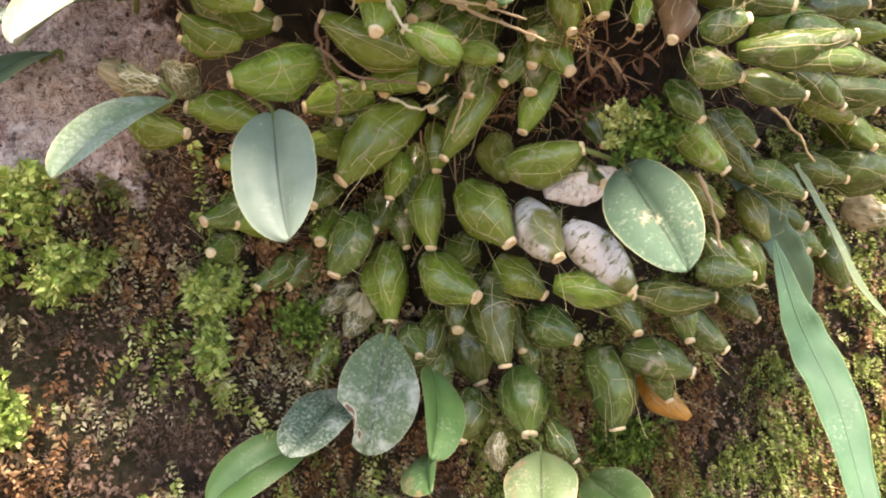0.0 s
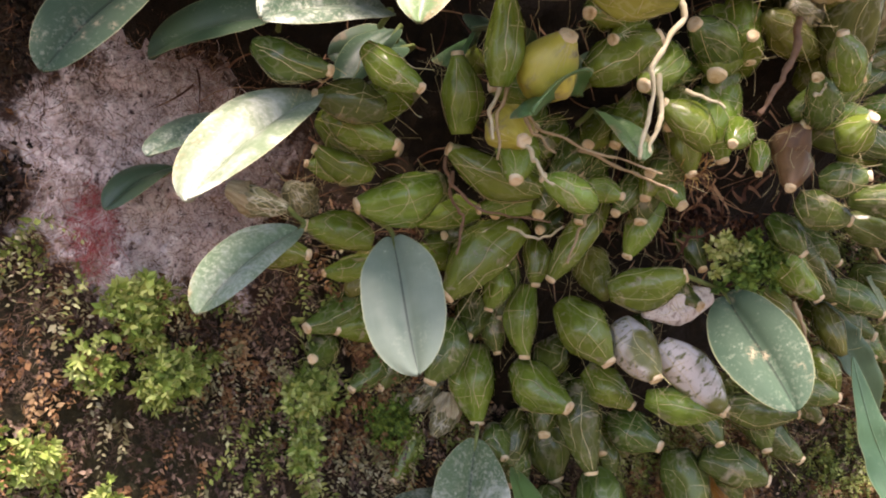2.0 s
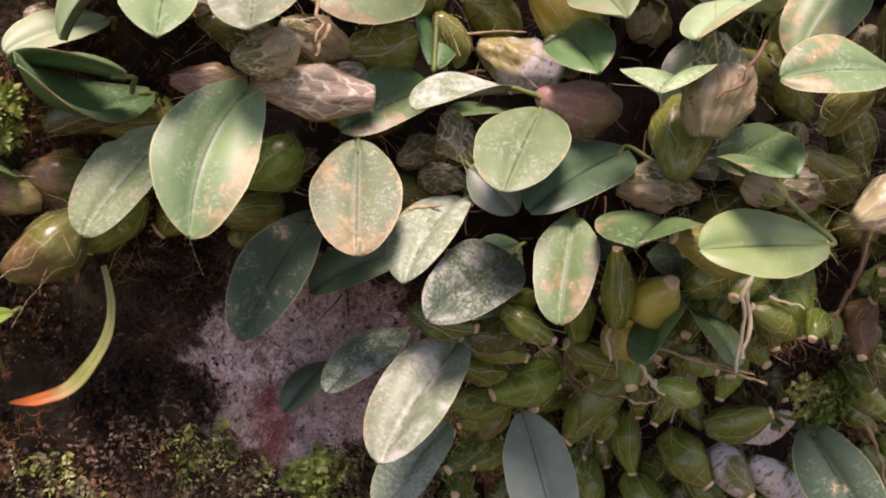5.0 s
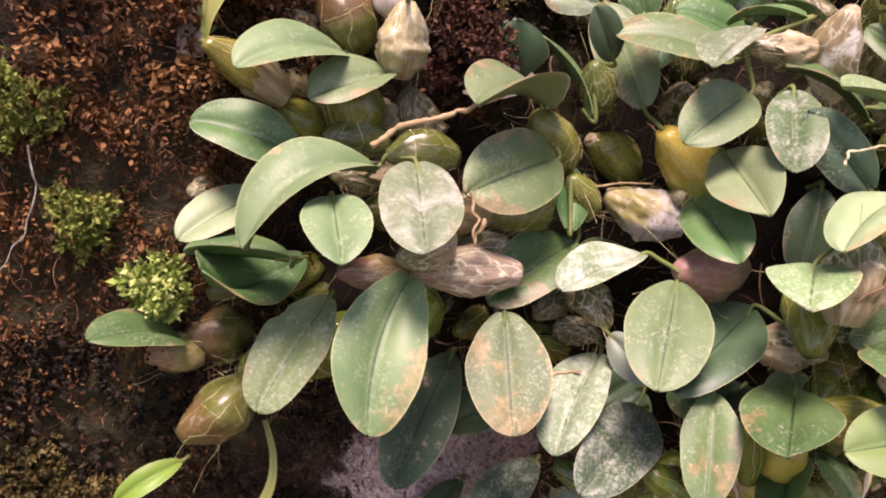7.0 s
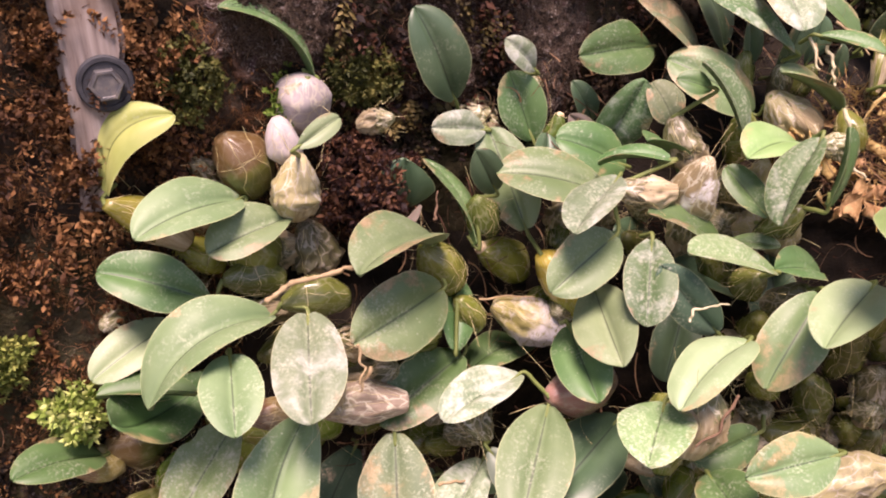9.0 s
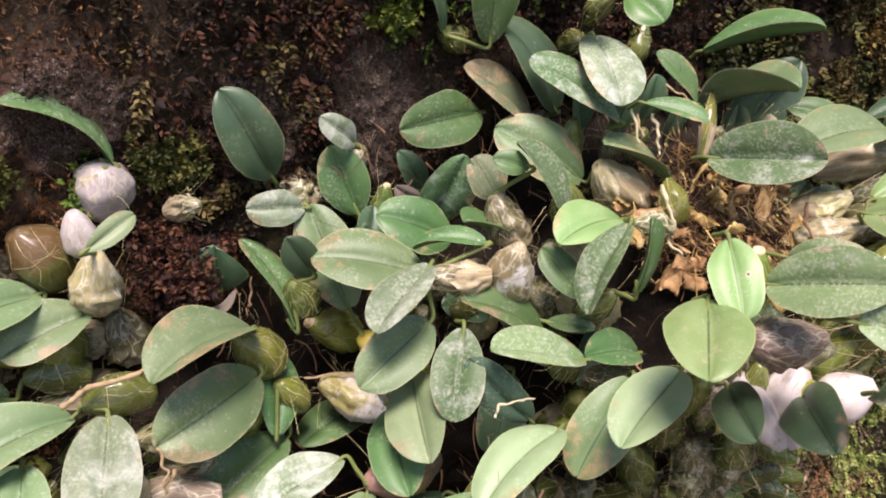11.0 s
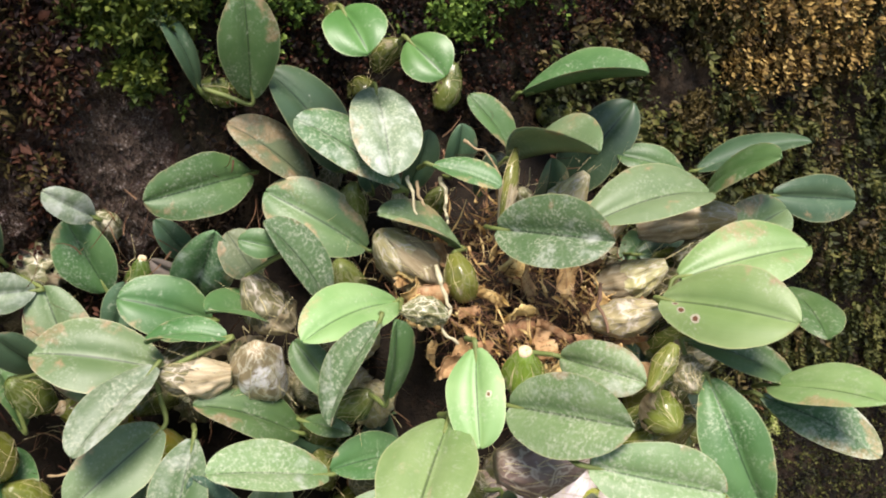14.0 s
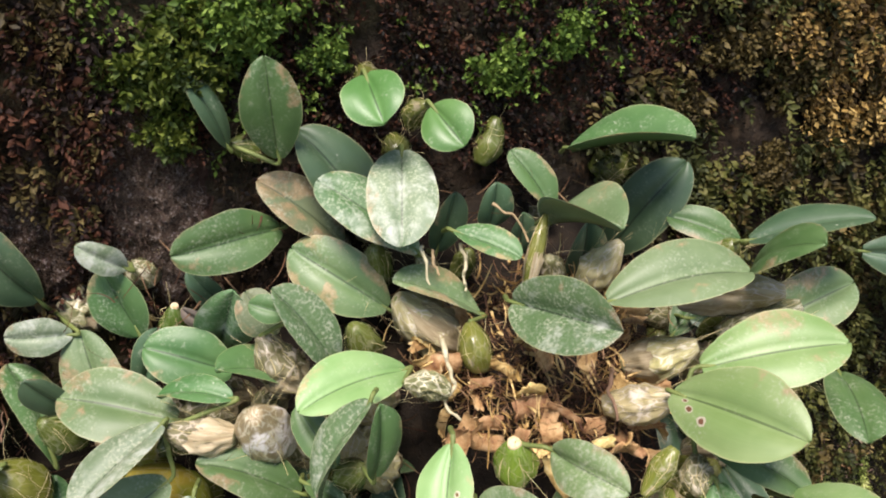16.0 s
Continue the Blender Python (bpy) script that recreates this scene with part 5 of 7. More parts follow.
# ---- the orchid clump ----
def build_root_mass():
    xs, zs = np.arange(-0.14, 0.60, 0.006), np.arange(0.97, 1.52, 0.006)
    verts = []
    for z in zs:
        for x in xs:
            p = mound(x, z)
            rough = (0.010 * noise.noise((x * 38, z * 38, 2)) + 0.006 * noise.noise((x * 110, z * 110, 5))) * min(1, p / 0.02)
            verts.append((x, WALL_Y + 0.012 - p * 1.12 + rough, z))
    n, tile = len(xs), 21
    # backing sheet that closes the gaps; their shade is in its colour
    e = thing("root_mass", (0.23, WALL_Y, 1.2), "mass of roots and humus under the orchid, darkened like shaded gaps", "root mass")
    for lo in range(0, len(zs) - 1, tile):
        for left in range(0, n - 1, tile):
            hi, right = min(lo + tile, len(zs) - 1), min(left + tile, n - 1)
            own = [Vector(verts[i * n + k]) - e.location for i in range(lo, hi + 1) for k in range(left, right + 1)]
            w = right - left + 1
            part("humus_clod", mesh_of("humus_clod", own, [(i * w + k, i * w + k + 1, (i + 1) * w + k + 1, (i + 1) * w + k) for i in range(hi - lo) for k in range(w - 1)], HUMUS_SHADED), e)


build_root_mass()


def tangle(x, z, rx, rz, proud, count, mat, words, long=(0.008, 0.028), wide=(0.0003, 0.0012)):
    """Dry rootlets and debris on the root mass."""
    a, r = rng.uniform(0, 6.28, count), np.sqrt(rng.uniform(0, 1, count))
    px, pz = x + rx * r * np.cos(a), z + rz * r * np.sin(a)
    py = np.array([WALL_Y - 1.08 * mound(u, w) - rng.uniform(0, proud) for u, w in zip(px, pz)])
    h = rng.normal(size=(count, 3)) + np.array([0, -0.5, -0.1])
    me = scatter_hairs("dry_roots", np.stack([px, py, pz], 1), h, rng.uniform(*long, count), rng.uniform(*wide, count), mat, seg=6, swirl=0.9)
    tagged(part("dry_roots", me), words, "roots", "", "stuff")


tangle(0.295, 1.400, 0.060, 0.024, 0.03, 900, DEBRIS, "tangle of dry yellow and brown roots", (0.006, 0.022), (0.0002, 0.0008))
tangle(0.295, 1.400, 0.058, 0.024, 0.034, 900, BROWN_HAIR, "fine reddish brown rootlets in the open heart", (0.006, 0.022), (0.00012, 0.0004))
tangle(0.295, 1.400, 0.055, 0.022, 0.034, 40, STRAW, "broken straw coloured root ends", (0.006, 0.016), (0.0008, 0.0018))
tangle(0.205, 1.180, 0.035, 0.020, 0.045, 160, BROWN_HAIR, "tangle of dry brown roots and husks", (0.006, 0.02), (0.0003, 0.0012))
tangle(0.22, 1.30, 0.24, 0.17, 0.02, 1100, BROWN_HAIR, "fine dark rootlets between the bulbs", (0.008, 0.03), (0.0002, 0.0006))


# ---- leafless bulbs ----
rng = np.random.default_rng(21)
bulb((0.097, 0.358, 1.185), (0.064, 0.363, 1.176), 0.022, 'g')
bulb((0.067, 0.354, 1.189), (0.045, 0.359, 1.198), 0.013, 'g')
bulb((0.064, 0.373, 1.188), (0.047, 0.377, 1.192), 0.011, 'g')
bulb((0.056, 0.391, 1.210), (0.084, 0.370, 1.199), 0.020, 'g')
bulb((0.018, 0.389, 1.181), (0.039, 0.374, 1.174), 0.013, 'p')
bulb((0.054, 0.392, 1.172), (0.041, 0.384, 1.183), 0.015, 'p')
bulb((0.077, 0.380, 1.160), (0.050, 0.387, 1.166), 0.017, 'g')
bulb((0.028, 0.390, 1.160), (0.048, 0.376, 1.155), 0.015, 'g')
bulb((0.086, 0.408, 1.148), (0.066, 0.411, 1.142), 0.012, 'g')
bulb((0.134, 0.339, 1.185), (0.097, 0.349, 1.200), 0.018, 'g')
bulb((0.134, 0.300, 1.181), (0.115, 0.305, 1.191), 0.013, 'g')
bulb((0.113, 0.328, 1.210), (0.105, 0.308, 1.190), 0.017, 'g')
bulb((0.149, 0.331, 1.187), (0.159, 0.318, 1.184), 0.011, 'g')
bulb((0.151, 0.354, 1.180), (0.118, 0.362, 1.175), 0.014, 'g')
bulb((0.148, 0.378, 1.167), (0.113, 0.380, 1.135), 0.024, 'g')
bulb((0.132, 0.391, 1.172), (0.102, 0.397, 1.167), 0.017, 'g')
bulb((0.177, 0.356, 1.179), (0.152, 0.357, 1.145), 0.015, 'g')
bulb((0.200, 0.348, 1.185), (0.184, 0.346, 1.156), 0.015, 'g')
bulb((0.178, 0.350, 1.140), (0.205, 0.332, 1.149), 0.020, 'g')
bulb((0.163, 0.396, 1.136), (0.158, 0.387, 1.103), 0.017, 'g')
bulb((0.167, 0.370, 1.132), (0.179, 0.348, 1.108), 0.023, 'g')
bulb((0.191, 0.358, 1.124), (0.197, 0.337, 1.102), 0.021, 'h')
bulb((0.230, 0.344, 1.137), (0.198, 0.351, 1.129), 0.016, 'w')
bulb((0.208, 0.350, 1.114), (0.230, 0.329, 1.087), 0.020, 'h')
bulb((0.191, 0.384, 1.096), (0.208, 0.368, 1.080), 0.018, 'g')
bulb((0.205, 0.354, 1.088), (0.235, 0.335, 1.084), 0.017, 'g')
bulb((0.160, 0.398, 1.096), (0.174, 0.371, 1.081), 0.023, 'g')
bulb((0.150, 0.421, 1.102), (0.146, 0.410, 1.065), 0.023, 'g')
bulb((0.130, 0.406, 1.118), (0.115, 0.399, 1.091), 0.021, 'd')
bulb((0.122, 0.435, 1.102), (0.099, 0.425, 1.083), 0.020, 'd')
bulb((0.136, 0.435, 1.081), (0.115, 0.425, 1.069), 0.013, 'p')
bulb((0.137, 0.423, 1.077), (0.127, 0.419, 1.057), 0.015, 'p')
bulb((0.190, 0.387, 1.090), (0.190, 0.373, 1.047), 0.021, 'd')
bulb((0.188, 0.431, 1.063), (0.197, 0.414, 1.028), 0.026, 'd')
bulb((0.214, 0.394, 1.066), (0.228, 0.370, 1.057), 0.021, 'd')
bulb((0.213, 0.398, 1.054), (0.215, 0.390, 1.037), 0.012, 'd')
bulb((0.212, 0.400, 1.037), (0.206, 0.378, 1.010), 0.026, 'd')
bulb((0.249, 0.384, 1.049), (0.251, 0.369, 1.010), 0.026, 'd')
bulb((0.192, 0.412, 1.025), (0.179, 0.399, 1.004), 0.020, 'd')
bulb((0.254, 0.370, 1.049), (0.281, 0.350, 1.040), 0.021, 'd')
bulb((0.284, 0.398, 1.027), (0.304, 0.380, 1.006), 0.016, 'o')
bulb((0.196, 0.390, 1.009), (0.193, 0.385, 0.991), 0.011, 'p')
bulb((0.221, 0.385, 1.012), (0.230, 0.373, 0.995), 0.014, 'd')
bulb((0.249, 0.352, 1.082), (0.279, 0.333, 1.080), 0.017, 'd')
bulb((0.314, 0.431, 1.051), (0.341, 0.414, 1.046), 0.016, 'd')
bulb((0.265, 0.330, 1.094), (0.286, 0.316, 1.092), 0.014, 'd')
bulb((0.234, 0.301, 1.185), (0.249, 0.286, 1.177), 0.016, 'd')
bulb((0.223, 0.279, 1.193), (0.233, 0.265, 1.196), 0.014, 'd')
bulb((0.243, 0.282, 1.186), (0.281, 0.261, 1.192), 0.015, 'd')
bulb((0.256, 0.295, 1.177), (0.277, 0.281, 1.170), 0.014, 'd')
bulb((0.239, 0.320, 1.176), (0.247, 0.307, 1.161), 0.014, 'd')
bulb((0.301, 0.359, 1.167), (0.292, 0.348, 1.140), 0.019, 'd')
bulb((0.366, 0.314, 1.174), (0.327, 0.327, 1.180), 0.015, 'd')
bulb((0.287, 0.262, 1.182), (0.258, 0.270, 1.181), 0.012, 'd')
bulb((0.375, 0.372, 1.140), (0.409, 0.347, 1.135), 0.030, 'd')
bulb((0.417, 0.403, 1.103), (0.422, 0.389, 1.067), 0.020, 'd')
bulb((0.413, 0.387, 1.117), (0.431, 0.368, 1.110), 0.021, 'p')
bulb((0.147, 0.420, 1.127), (0.135, 0.403, 1.111), 0.018, 'd')
bulb((0.150, 0.411, 1.120), (0.152, 0.403, 1.102), 0.012, 'd')
bulb((0.160, 0.387, 1.160), (0.158, 0.380, 1.139), 0.014, 'g')
bulb((0.144, 0.388, 1.147), (0.138, 0.387, 1.127), 0.014, 'g')
bulb((0.157, 0.415, 1.061), (0.157, 0.400, 1.049), 0.014, 'd')
bulb((0.214, 0.303, 1.207), (0.206, 0.294, 1.195), 0.009, 'g')
bulb((0.227, 0.300, 1.207), (0.216, 0.287, 1.190), 0.014, 'b')
bulb((0.112, 0.309, 1.221), (0.113, 0.290, 1.240), 0.022, 'yb')
bulb((0.109, 0.329, 1.210), (0.107, 0.307, 1.204), 0.018, 'yb')
bulb((0.096, 0.336, 1.206), (0.093, 0.336, 1.236), 0.016, 'g')
bulb((0.092, 0.299, 1.222), (0.093, 0.299, 1.255), 0.014, 'g')
bulb((0.200, 0.317, 1.258), (0.185, 0.298, 1.232), 0.024, 'g')
bulb((0.172, 0.311, 1.242), (0.151, 0.297, 1.226), 0.018, 'g')
bulb((0.141, 0.269, 1.253), (0.106, 0.279, 1.262), 0.020, 'y')
bulb((0.220, 0.250, 1.270), (0.178, 0.259, 1.263), 0.025, 't')
bulb((0.180, 0.293, 1.205), (0.161, 0.298, 1.220), 0.015, 'g')
bulb((0.195, 0.295, 1.213), (0.182, 0.283, 1.206), 0.012, 'g')
bulb((0.228, 0.304, 1.199), (0.226, 0.291, 1.215), 0.016, 'b')
bulb((0.222, 0.268, 1.228), (0.213, 0.265, 1.247), 0.014, 'g')
bulb((0.225, 0.271, 1.206), (0.223, 0.257, 1.217), 0.014, 'g')
bulb((0.135, 0.311, 1.229), (0.156, 0.296, 1.244), 0.019, 'g')
bulb((-0.106, 0.394, 1.277), (-0.138, 0.397, 1.257), 0.026, 'rd')
bulb((-0.083, 0.405, 1.285), (-0.106, 0.416, 1.261), 0.028, 'g')
bulb((0.048, 0.355, 1.213), (0.070, 0.338, 1.201), 0.015, 'g')
bulb((0.049, 0.316, 1.233), (0.064, 0.302, 1.220), 0.013, 'g')
bulb((0.016, 0.336, 1.233), (0.038, 0.320, 1.225), 0.014, 'd')
bulb((0.010, 0.350, 1.320), (-0.038, 0.357, 1.329), 0.021, 'pb')
bulb((-0.040, 0.353, 1.328), (-0.068, 0.359, 1.332), 0.015, 'r')
bulb((-0.097, 0.432, 1.289), (-0.128, 0.425, 1.294), 0.027, 'rd')
bulb((-0.121, 0.426, 1.283), (-0.147, 0.425, 1.288), 0.020, 'r')
bulb((0.106, 0.364, 1.324), (0.076, 0.388, 1.339), 0.025, 'q')
bulb((0.115, 0.335, 1.309), (0.074, 0.325, 1.317), 0.025, 'pk')
bulb((0.123, 0.370, 1.328), (0.095, 0.366, 1.371), 0.029, 'oy')
bulb((0.108, 0.414, 1.339), (0.081, 0.410, 1.363), 0.024, 'y')
bulb((0.128, 0.305, 1.311), (0.111, 0.284, 1.284), 0.025, 'o2')
bulb((0.117, 0.274, 1.300), (0.125, 0.278, 1.338), 0.027, 'p')
bulb((0.107, 0.320, 1.278), (0.136, 0.301, 1.273), 0.019, 'p')
bulb((0.036, 0.370, 1.283), (0.053, 0.357, 1.280), 0.014, 'p')
bulb((0.044, 0.352, 1.311), (0.048, 0.340, 1.291), 0.016, 'p')
bulb((0.044, 0.385, 1.344), (0.008, 0.376, 1.339), 0.025, 'o2')
bulb((-0.021, 0.350, 1.344), (-0.046, 0.341, 1.338), 0.019, 'p')
bulb((0.122, 0.258, 1.284), (0.130, 0.245, 1.278), 0.013, 'o2')
bulb((0.062, 0.331, 1.213), (0.037, 0.334, 1.217), 0.016, 'd')
bulb((-0.033, 0.419, 1.416), (-0.046, 0.415, 1.447), 0.029, 'rd')
bulb((-0.007, 0.427, 1.443), (-0.003, 0.413, 1.468), 0.028, 'v')
bulb((-0.015, 0.410, 1.429), (-0.021, 0.408, 1.453), 0.017, 'v')
bulb((-0.020, 0.403, 1.405), (-0.016, 0.394, 1.437), 0.023, 't')
bulb((-0.006, 0.419, 1.367), (-0.013, 0.412, 1.397), 0.026, 'p')
bulb((-0.070, 0.414, 1.399), (-0.103, 0.408, 1.427), 0.019, 'y', False)
bulb((-0.040, 0.408, 1.376), (-0.045, 0.402, 1.408), 0.028, 'o2')
bulb((-0.054, 0.420, 1.381), (-0.077, 0.425, 1.395), 0.018, 'y')
bulb((0.053, 0.388, 1.354), (0.037, 0.381, 1.384), 0.024, 'o2')
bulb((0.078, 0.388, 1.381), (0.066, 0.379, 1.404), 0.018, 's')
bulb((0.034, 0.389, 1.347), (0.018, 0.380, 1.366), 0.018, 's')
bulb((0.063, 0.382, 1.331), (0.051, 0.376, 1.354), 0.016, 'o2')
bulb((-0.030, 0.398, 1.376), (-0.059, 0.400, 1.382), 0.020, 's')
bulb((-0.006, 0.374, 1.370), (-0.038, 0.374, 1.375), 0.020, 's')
bulb((-0.010, 0.384, 1.315), (0.011, 0.364, 1.332), 0.021, 'p')
bulb((0.099, 0.435, 1.424), (0.079, 0.425, 1.432), 0.027, 'p')
bulb((0.169, 0.343, 1.382), (0.159, 0.320, 1.421), 0.024, 'c')
bulb((0.150, 0.331, 1.404), (0.121, 0.342, 1.409), 0.016, 'p')
bulb((0.262, 0.362, 1.399), (0.235, 0.363, 1.432), 0.028, 't')
bulb((0.263, 0.330, 1.403), (0.263, 0.341, 1.424), 0.016, 'o2')
bulb((0.183, 0.355, 1.403), (0.170, 0.362, 1.431), 0.021, 'p')
bulb((0.221, 0.234, 1.394), (0.255, 0.225, 1.389), 0.024, 'pb')
bulb((0.258, 0.250, 1.333), (0.275, 0.250, 1.353), 0.021, 'vw')
bulb((0.270, 0.240, 1.337), (0.294, 0.225, 1.351), 0.023, 'vw')
bulb((0.268, 0.250, 1.333), (0.272, 0.240, 1.350), 0.018, 'y', False)
bulb((0.250, 0.270, 1.347), (0.253, 0.238, 1.321), 0.017, 'vw')
bulb((0.262, 0.262, 1.341), (0.262, 0.238, 1.318), 0.017, 'vw')
bulb((0.228, 0.280, 1.333), (0.249, 0.268, 1.345), 0.020, 'pb')
bulb((0.331, 0.321, 1.392), (0.361, 0.305, 1.404), 0.021, 't')
bulb((0.306, 0.292, 1.397), (0.334, 0.275, 1.404), 0.017, 't')
bulb((0.259, 0.274, 1.390), (0.254, 0.266, 1.415), 0.018, 'g')
bulb((0.242, 0.311, 1.412), (0.224, 0.318, 1.418), 0.013, 'p')
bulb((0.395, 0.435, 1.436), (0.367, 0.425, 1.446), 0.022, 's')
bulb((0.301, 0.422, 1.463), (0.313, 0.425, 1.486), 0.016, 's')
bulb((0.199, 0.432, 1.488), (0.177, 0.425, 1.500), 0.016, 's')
bulb((0.020, 0.413, 1.441), (0.035, 0.402, 1.445), 0.012, 'p')
bulb((-0.034, 0.414, 1.289), (-0.074, 0.422, 1.264), 0.030, 'g')
bulb((-0.010, 0.398, 1.300), (-0.037, 0.406, 1.284), 0.025, 'g')
bulb((0.314, 0.257, 1.370), (0.310, 0.236, 1.372), 0.019, 'o2')
bulb((0.329, 0.253, 1.391), (0.322, 0.239, 1.384), 0.013, 'p')
bulb((0.312, 0.243, 1.410), (0.295, 0.237, 1.397), 0.010, 'o2')

# ---- leafy shoots ----
rng = np.random.default_rng(22)
leafy((0.040, 0.362, 1.167), (-0.002, 0.342, 1.139), (-0.369, -0.398, 0.840), 0.028, 'white', 0.25, 0.08, 0.0)
leafy((0.080, 0.364, 1.163), (0.076, 0.323, 1.116), (-0.392, -0.669, 0.632), 0.033, 'silver')
leafy((0.221, 0.324, 1.141), (0.218, 0.276, 1.103), (-0.707, -0.412, 0.574), 0.034, 'spot')
leafy((0.140, 0.398, 1.061), (0.123, 0.378, 1.011), (-0.263, -0.865, 0.427), 0.037, 'bitten', nick=(0.80, 0.13, 0.42, -1.0))
leafy((0.126, 0.411, 1.033), (0.086, 0.375, 1.017), (-0.061, -0.350, 0.935), 0.029, 'frost')
leafy((0.107, 0.417, 1.008), (0.057, 0.416, 0.983), (-0.364, -0.559, 0.745), 0.029, 'glossy')
leafy((0.165, 0.403, 1.041), (0.146, 0.357, 1.013), (0.514, -0.594, 0.619), 0.029, 'glossy')
leafy((0.212, 0.377, 1.001), (0.189, 0.332, 0.977), (-0.253, -0.338, 0.906), 0.034, 'patchy')
leafy((0.241, 0.379, 0.983), (0.238, 0.323, 0.980), (-0.485, -0.022, 0.874), 0.029, 'plain')
leafy((0.169, 0.398, 1.001), (0.142, 0.349, 1.001), (-0.614, 0.334, 0.715), 0.029, 'plain')
leafy((-0.005, 0.401, 1.267), (-0.051, 0.369, 1.222), (-0.250, -0.652, 0.716), 0.033, 'spot')
leafy((0.047, 0.347, 1.275), (0.006, 0.315, 1.250), (-0.347, -0.281, 0.895), 0.030, 'white')
leafy((0.063, 0.334, 1.249), (0.010, 0.301, 1.238), (-0.033, -0.750, 0.650), 0.031, 'frost')
leafy((0.071, 0.296, 1.271), (0.050, 0.272, 1.237), (-0.356, -0.651, 0.670), 0.024, 'patchy')
leafy((0.038, 0.335, 1.217), (-0.011, 0.308, 1.181), (-0.370, -0.413, 0.832), 0.035, 'white', 0.3, 0.06, 0.0)
leafy((0.033, 0.380, 1.249), (-0.012, 0.397, 1.231), (-0.473, -0.563, 0.678), 0.027, 'dark')
leafy((0.029, 0.382, 1.209), (-0.017, 0.361, 1.194), (-0.145, -0.333, 0.932), 0.027, 'frost')
leafy((0.000, 0.415, 1.188), (-0.028, 0.406, 1.171), (-0.332, -0.510, 0.793), 0.018, 'dark')
leafy((0.141, 0.236, 1.262), (0.088, 0.241, 1.266), (-0.005, -0.720, 0.690), 0.029, 'bright', 0.12, 0.02, 0.0)
leafy((0.110, 0.291, 1.266), (0.063, 0.242, 1.270), (0.095, -0.001, 0.995), 0.039, 'plain')
leafy((0.003, 0.352, 1.303), (-0.012, 0.316, 1.263), (-0.217, -0.683, 0.697), 0.036, 'rust', 0.12, 0.03, 0.0)
leafy((0.146, 0.319, 1.216), (0.144, 0.286, 1.199), (0.172, -0.449, 0.877), 0.019, 'plain')
leafy((0.135, 0.315, 1.224), (0.093, 0.278, 1.213), (-0.461, 0.258, 0.849), 0.029, 'plain')
leafy((-0.039, 0.350, 1.328), (-0.072, 0.319, 1.277), (0.002, -0.856, 0.517), 0.036, 'patchy', 0.3, 0.05, 0.0, -0.085)
leafy((-0.066, 0.389, 1.312), (-0.107, 0.369, 1.274), (-0.287, -0.685, 0.670), 0.031, 'chalk', nick=(0.30, 0.05, 0.16, -1.0))
leafy((0.073, 0.324, 1.312), (0.034, 0.281, 1.287), (-0.108, -0.423, 0.900), 0.036, 'sage', 0.1, 0.04, 0.0)
leafy((0.114, 0.324, 1.292), (0.052, 0.296, 1.276), (-0.250, -0.600, 0.760), 0.036, 'dark')
leafy((0.045, 0.334, 1.290), (0.056, 0.315, 1.272), (-0.591, -0.702, 0.397), 0.018, 'silver')
leafy((0.050, 0.373, 1.323), (-0.003, 0.356, 1.308), (0.004, -0.661, 0.750), 0.030, 'plain')
leafy((0.069, 0.345, 1.320), (0.021, 0.333, 1.316), (-0.017, -0.261, 0.965), 0.026, 'white')
leafy((-0.029, 0.363, 1.372), (-0.045, 0.311, 1.348), (-0.086, -0.397, 0.914), 0.033, 'white', 0.1, 0.04, 0.0)
leafy((-0.067, 0.357, 1.364), (-0.075, 0.319, 1.347), (-0.041, -0.394, 0.918), 0.027, 'sage')
leafy((-0.043, 0.375, 1.370), (-0.105, 0.356, 1.349), (-0.202, -0.331, 0.922), 0.035, 'sage', 0.45, 0.22, 0.3)
leafy((-0.085, 0.418, 1.358), (-0.126, 0.401, 1.346), (0.008, -0.603, 0.798), 0.024, 'pale')
leafy((-0.082, 0.387, 1.334), (-0.125, 0.391, 1.343), (0.206, -0.032, 0.978), 0.023, 'plain', 0.5, 0.03, 0.0)
leafy((-0.071, 0.412, 1.326), (-0.121, 0.366, 1.341), (0.537, -0.335, 0.774), 0.036, 'plain', 0.3, -0.2, 0.0)
leafy((-0.130, 0.418, 1.295), (-0.168, 0.391, 1.312), (0.532, -0.246, 0.810), 0.026, 'plain', 0.15, 0.1, 0.2)
leafy((0.044, 0.366, 1.331), (0.058, 0.397, 1.359), (0.343, -0.719, 0.605), 0.023, 'plain')
leafy((0.041, 0.371, 1.364), (-0.014, 0.346, 1.360), (0.321, -0.807, 0.496), 0.037, 'patchy')
leafy((0.095, 0.341, 1.342), (0.084, 0.296, 1.326), (-0.520, -0.180, 0.835), 0.027, 'plain')
leafy((0.112, 0.285, 1.323), (0.080, 0.253, 1.320), (0.050, 0.000, 1.000), 0.034, 'chalk', 0.2, 0.04, 0.0)
leafy((0.106, 0.336, 1.363), (0.092, 0.289, 1.346), (-0.512, -0.140, 0.848), 0.030, 'pale')
leafy((0.154, 0.280, 1.346), (0.101, 0.260, 1.337), (-0.154, -0.028, 0.988), 0.030, 'pale')
leafy((0.192, 0.277, 1.361), (0.155, 0.268, 1.326), (-0.477, -0.597, 0.645), 0.029, 'patchy')
leafy((0.125, 0.268, 1.290), (0.112, 0.222, 1.291), (-0.281, 0.077, 0.957), 0.025, 'plain')
leafy((0.151, 0.220, 1.322), (0.107, 0.225, 1.323), (-0.068, -0.740, 0.669), 0.025, 'patchy')
leafy((-0.043, 0.409, 1.417), (-0.095, 0.383, 1.417), (0.218, -0.457, 0.863), 0.031, 'sage', 0.3, 0.1, 0.2)
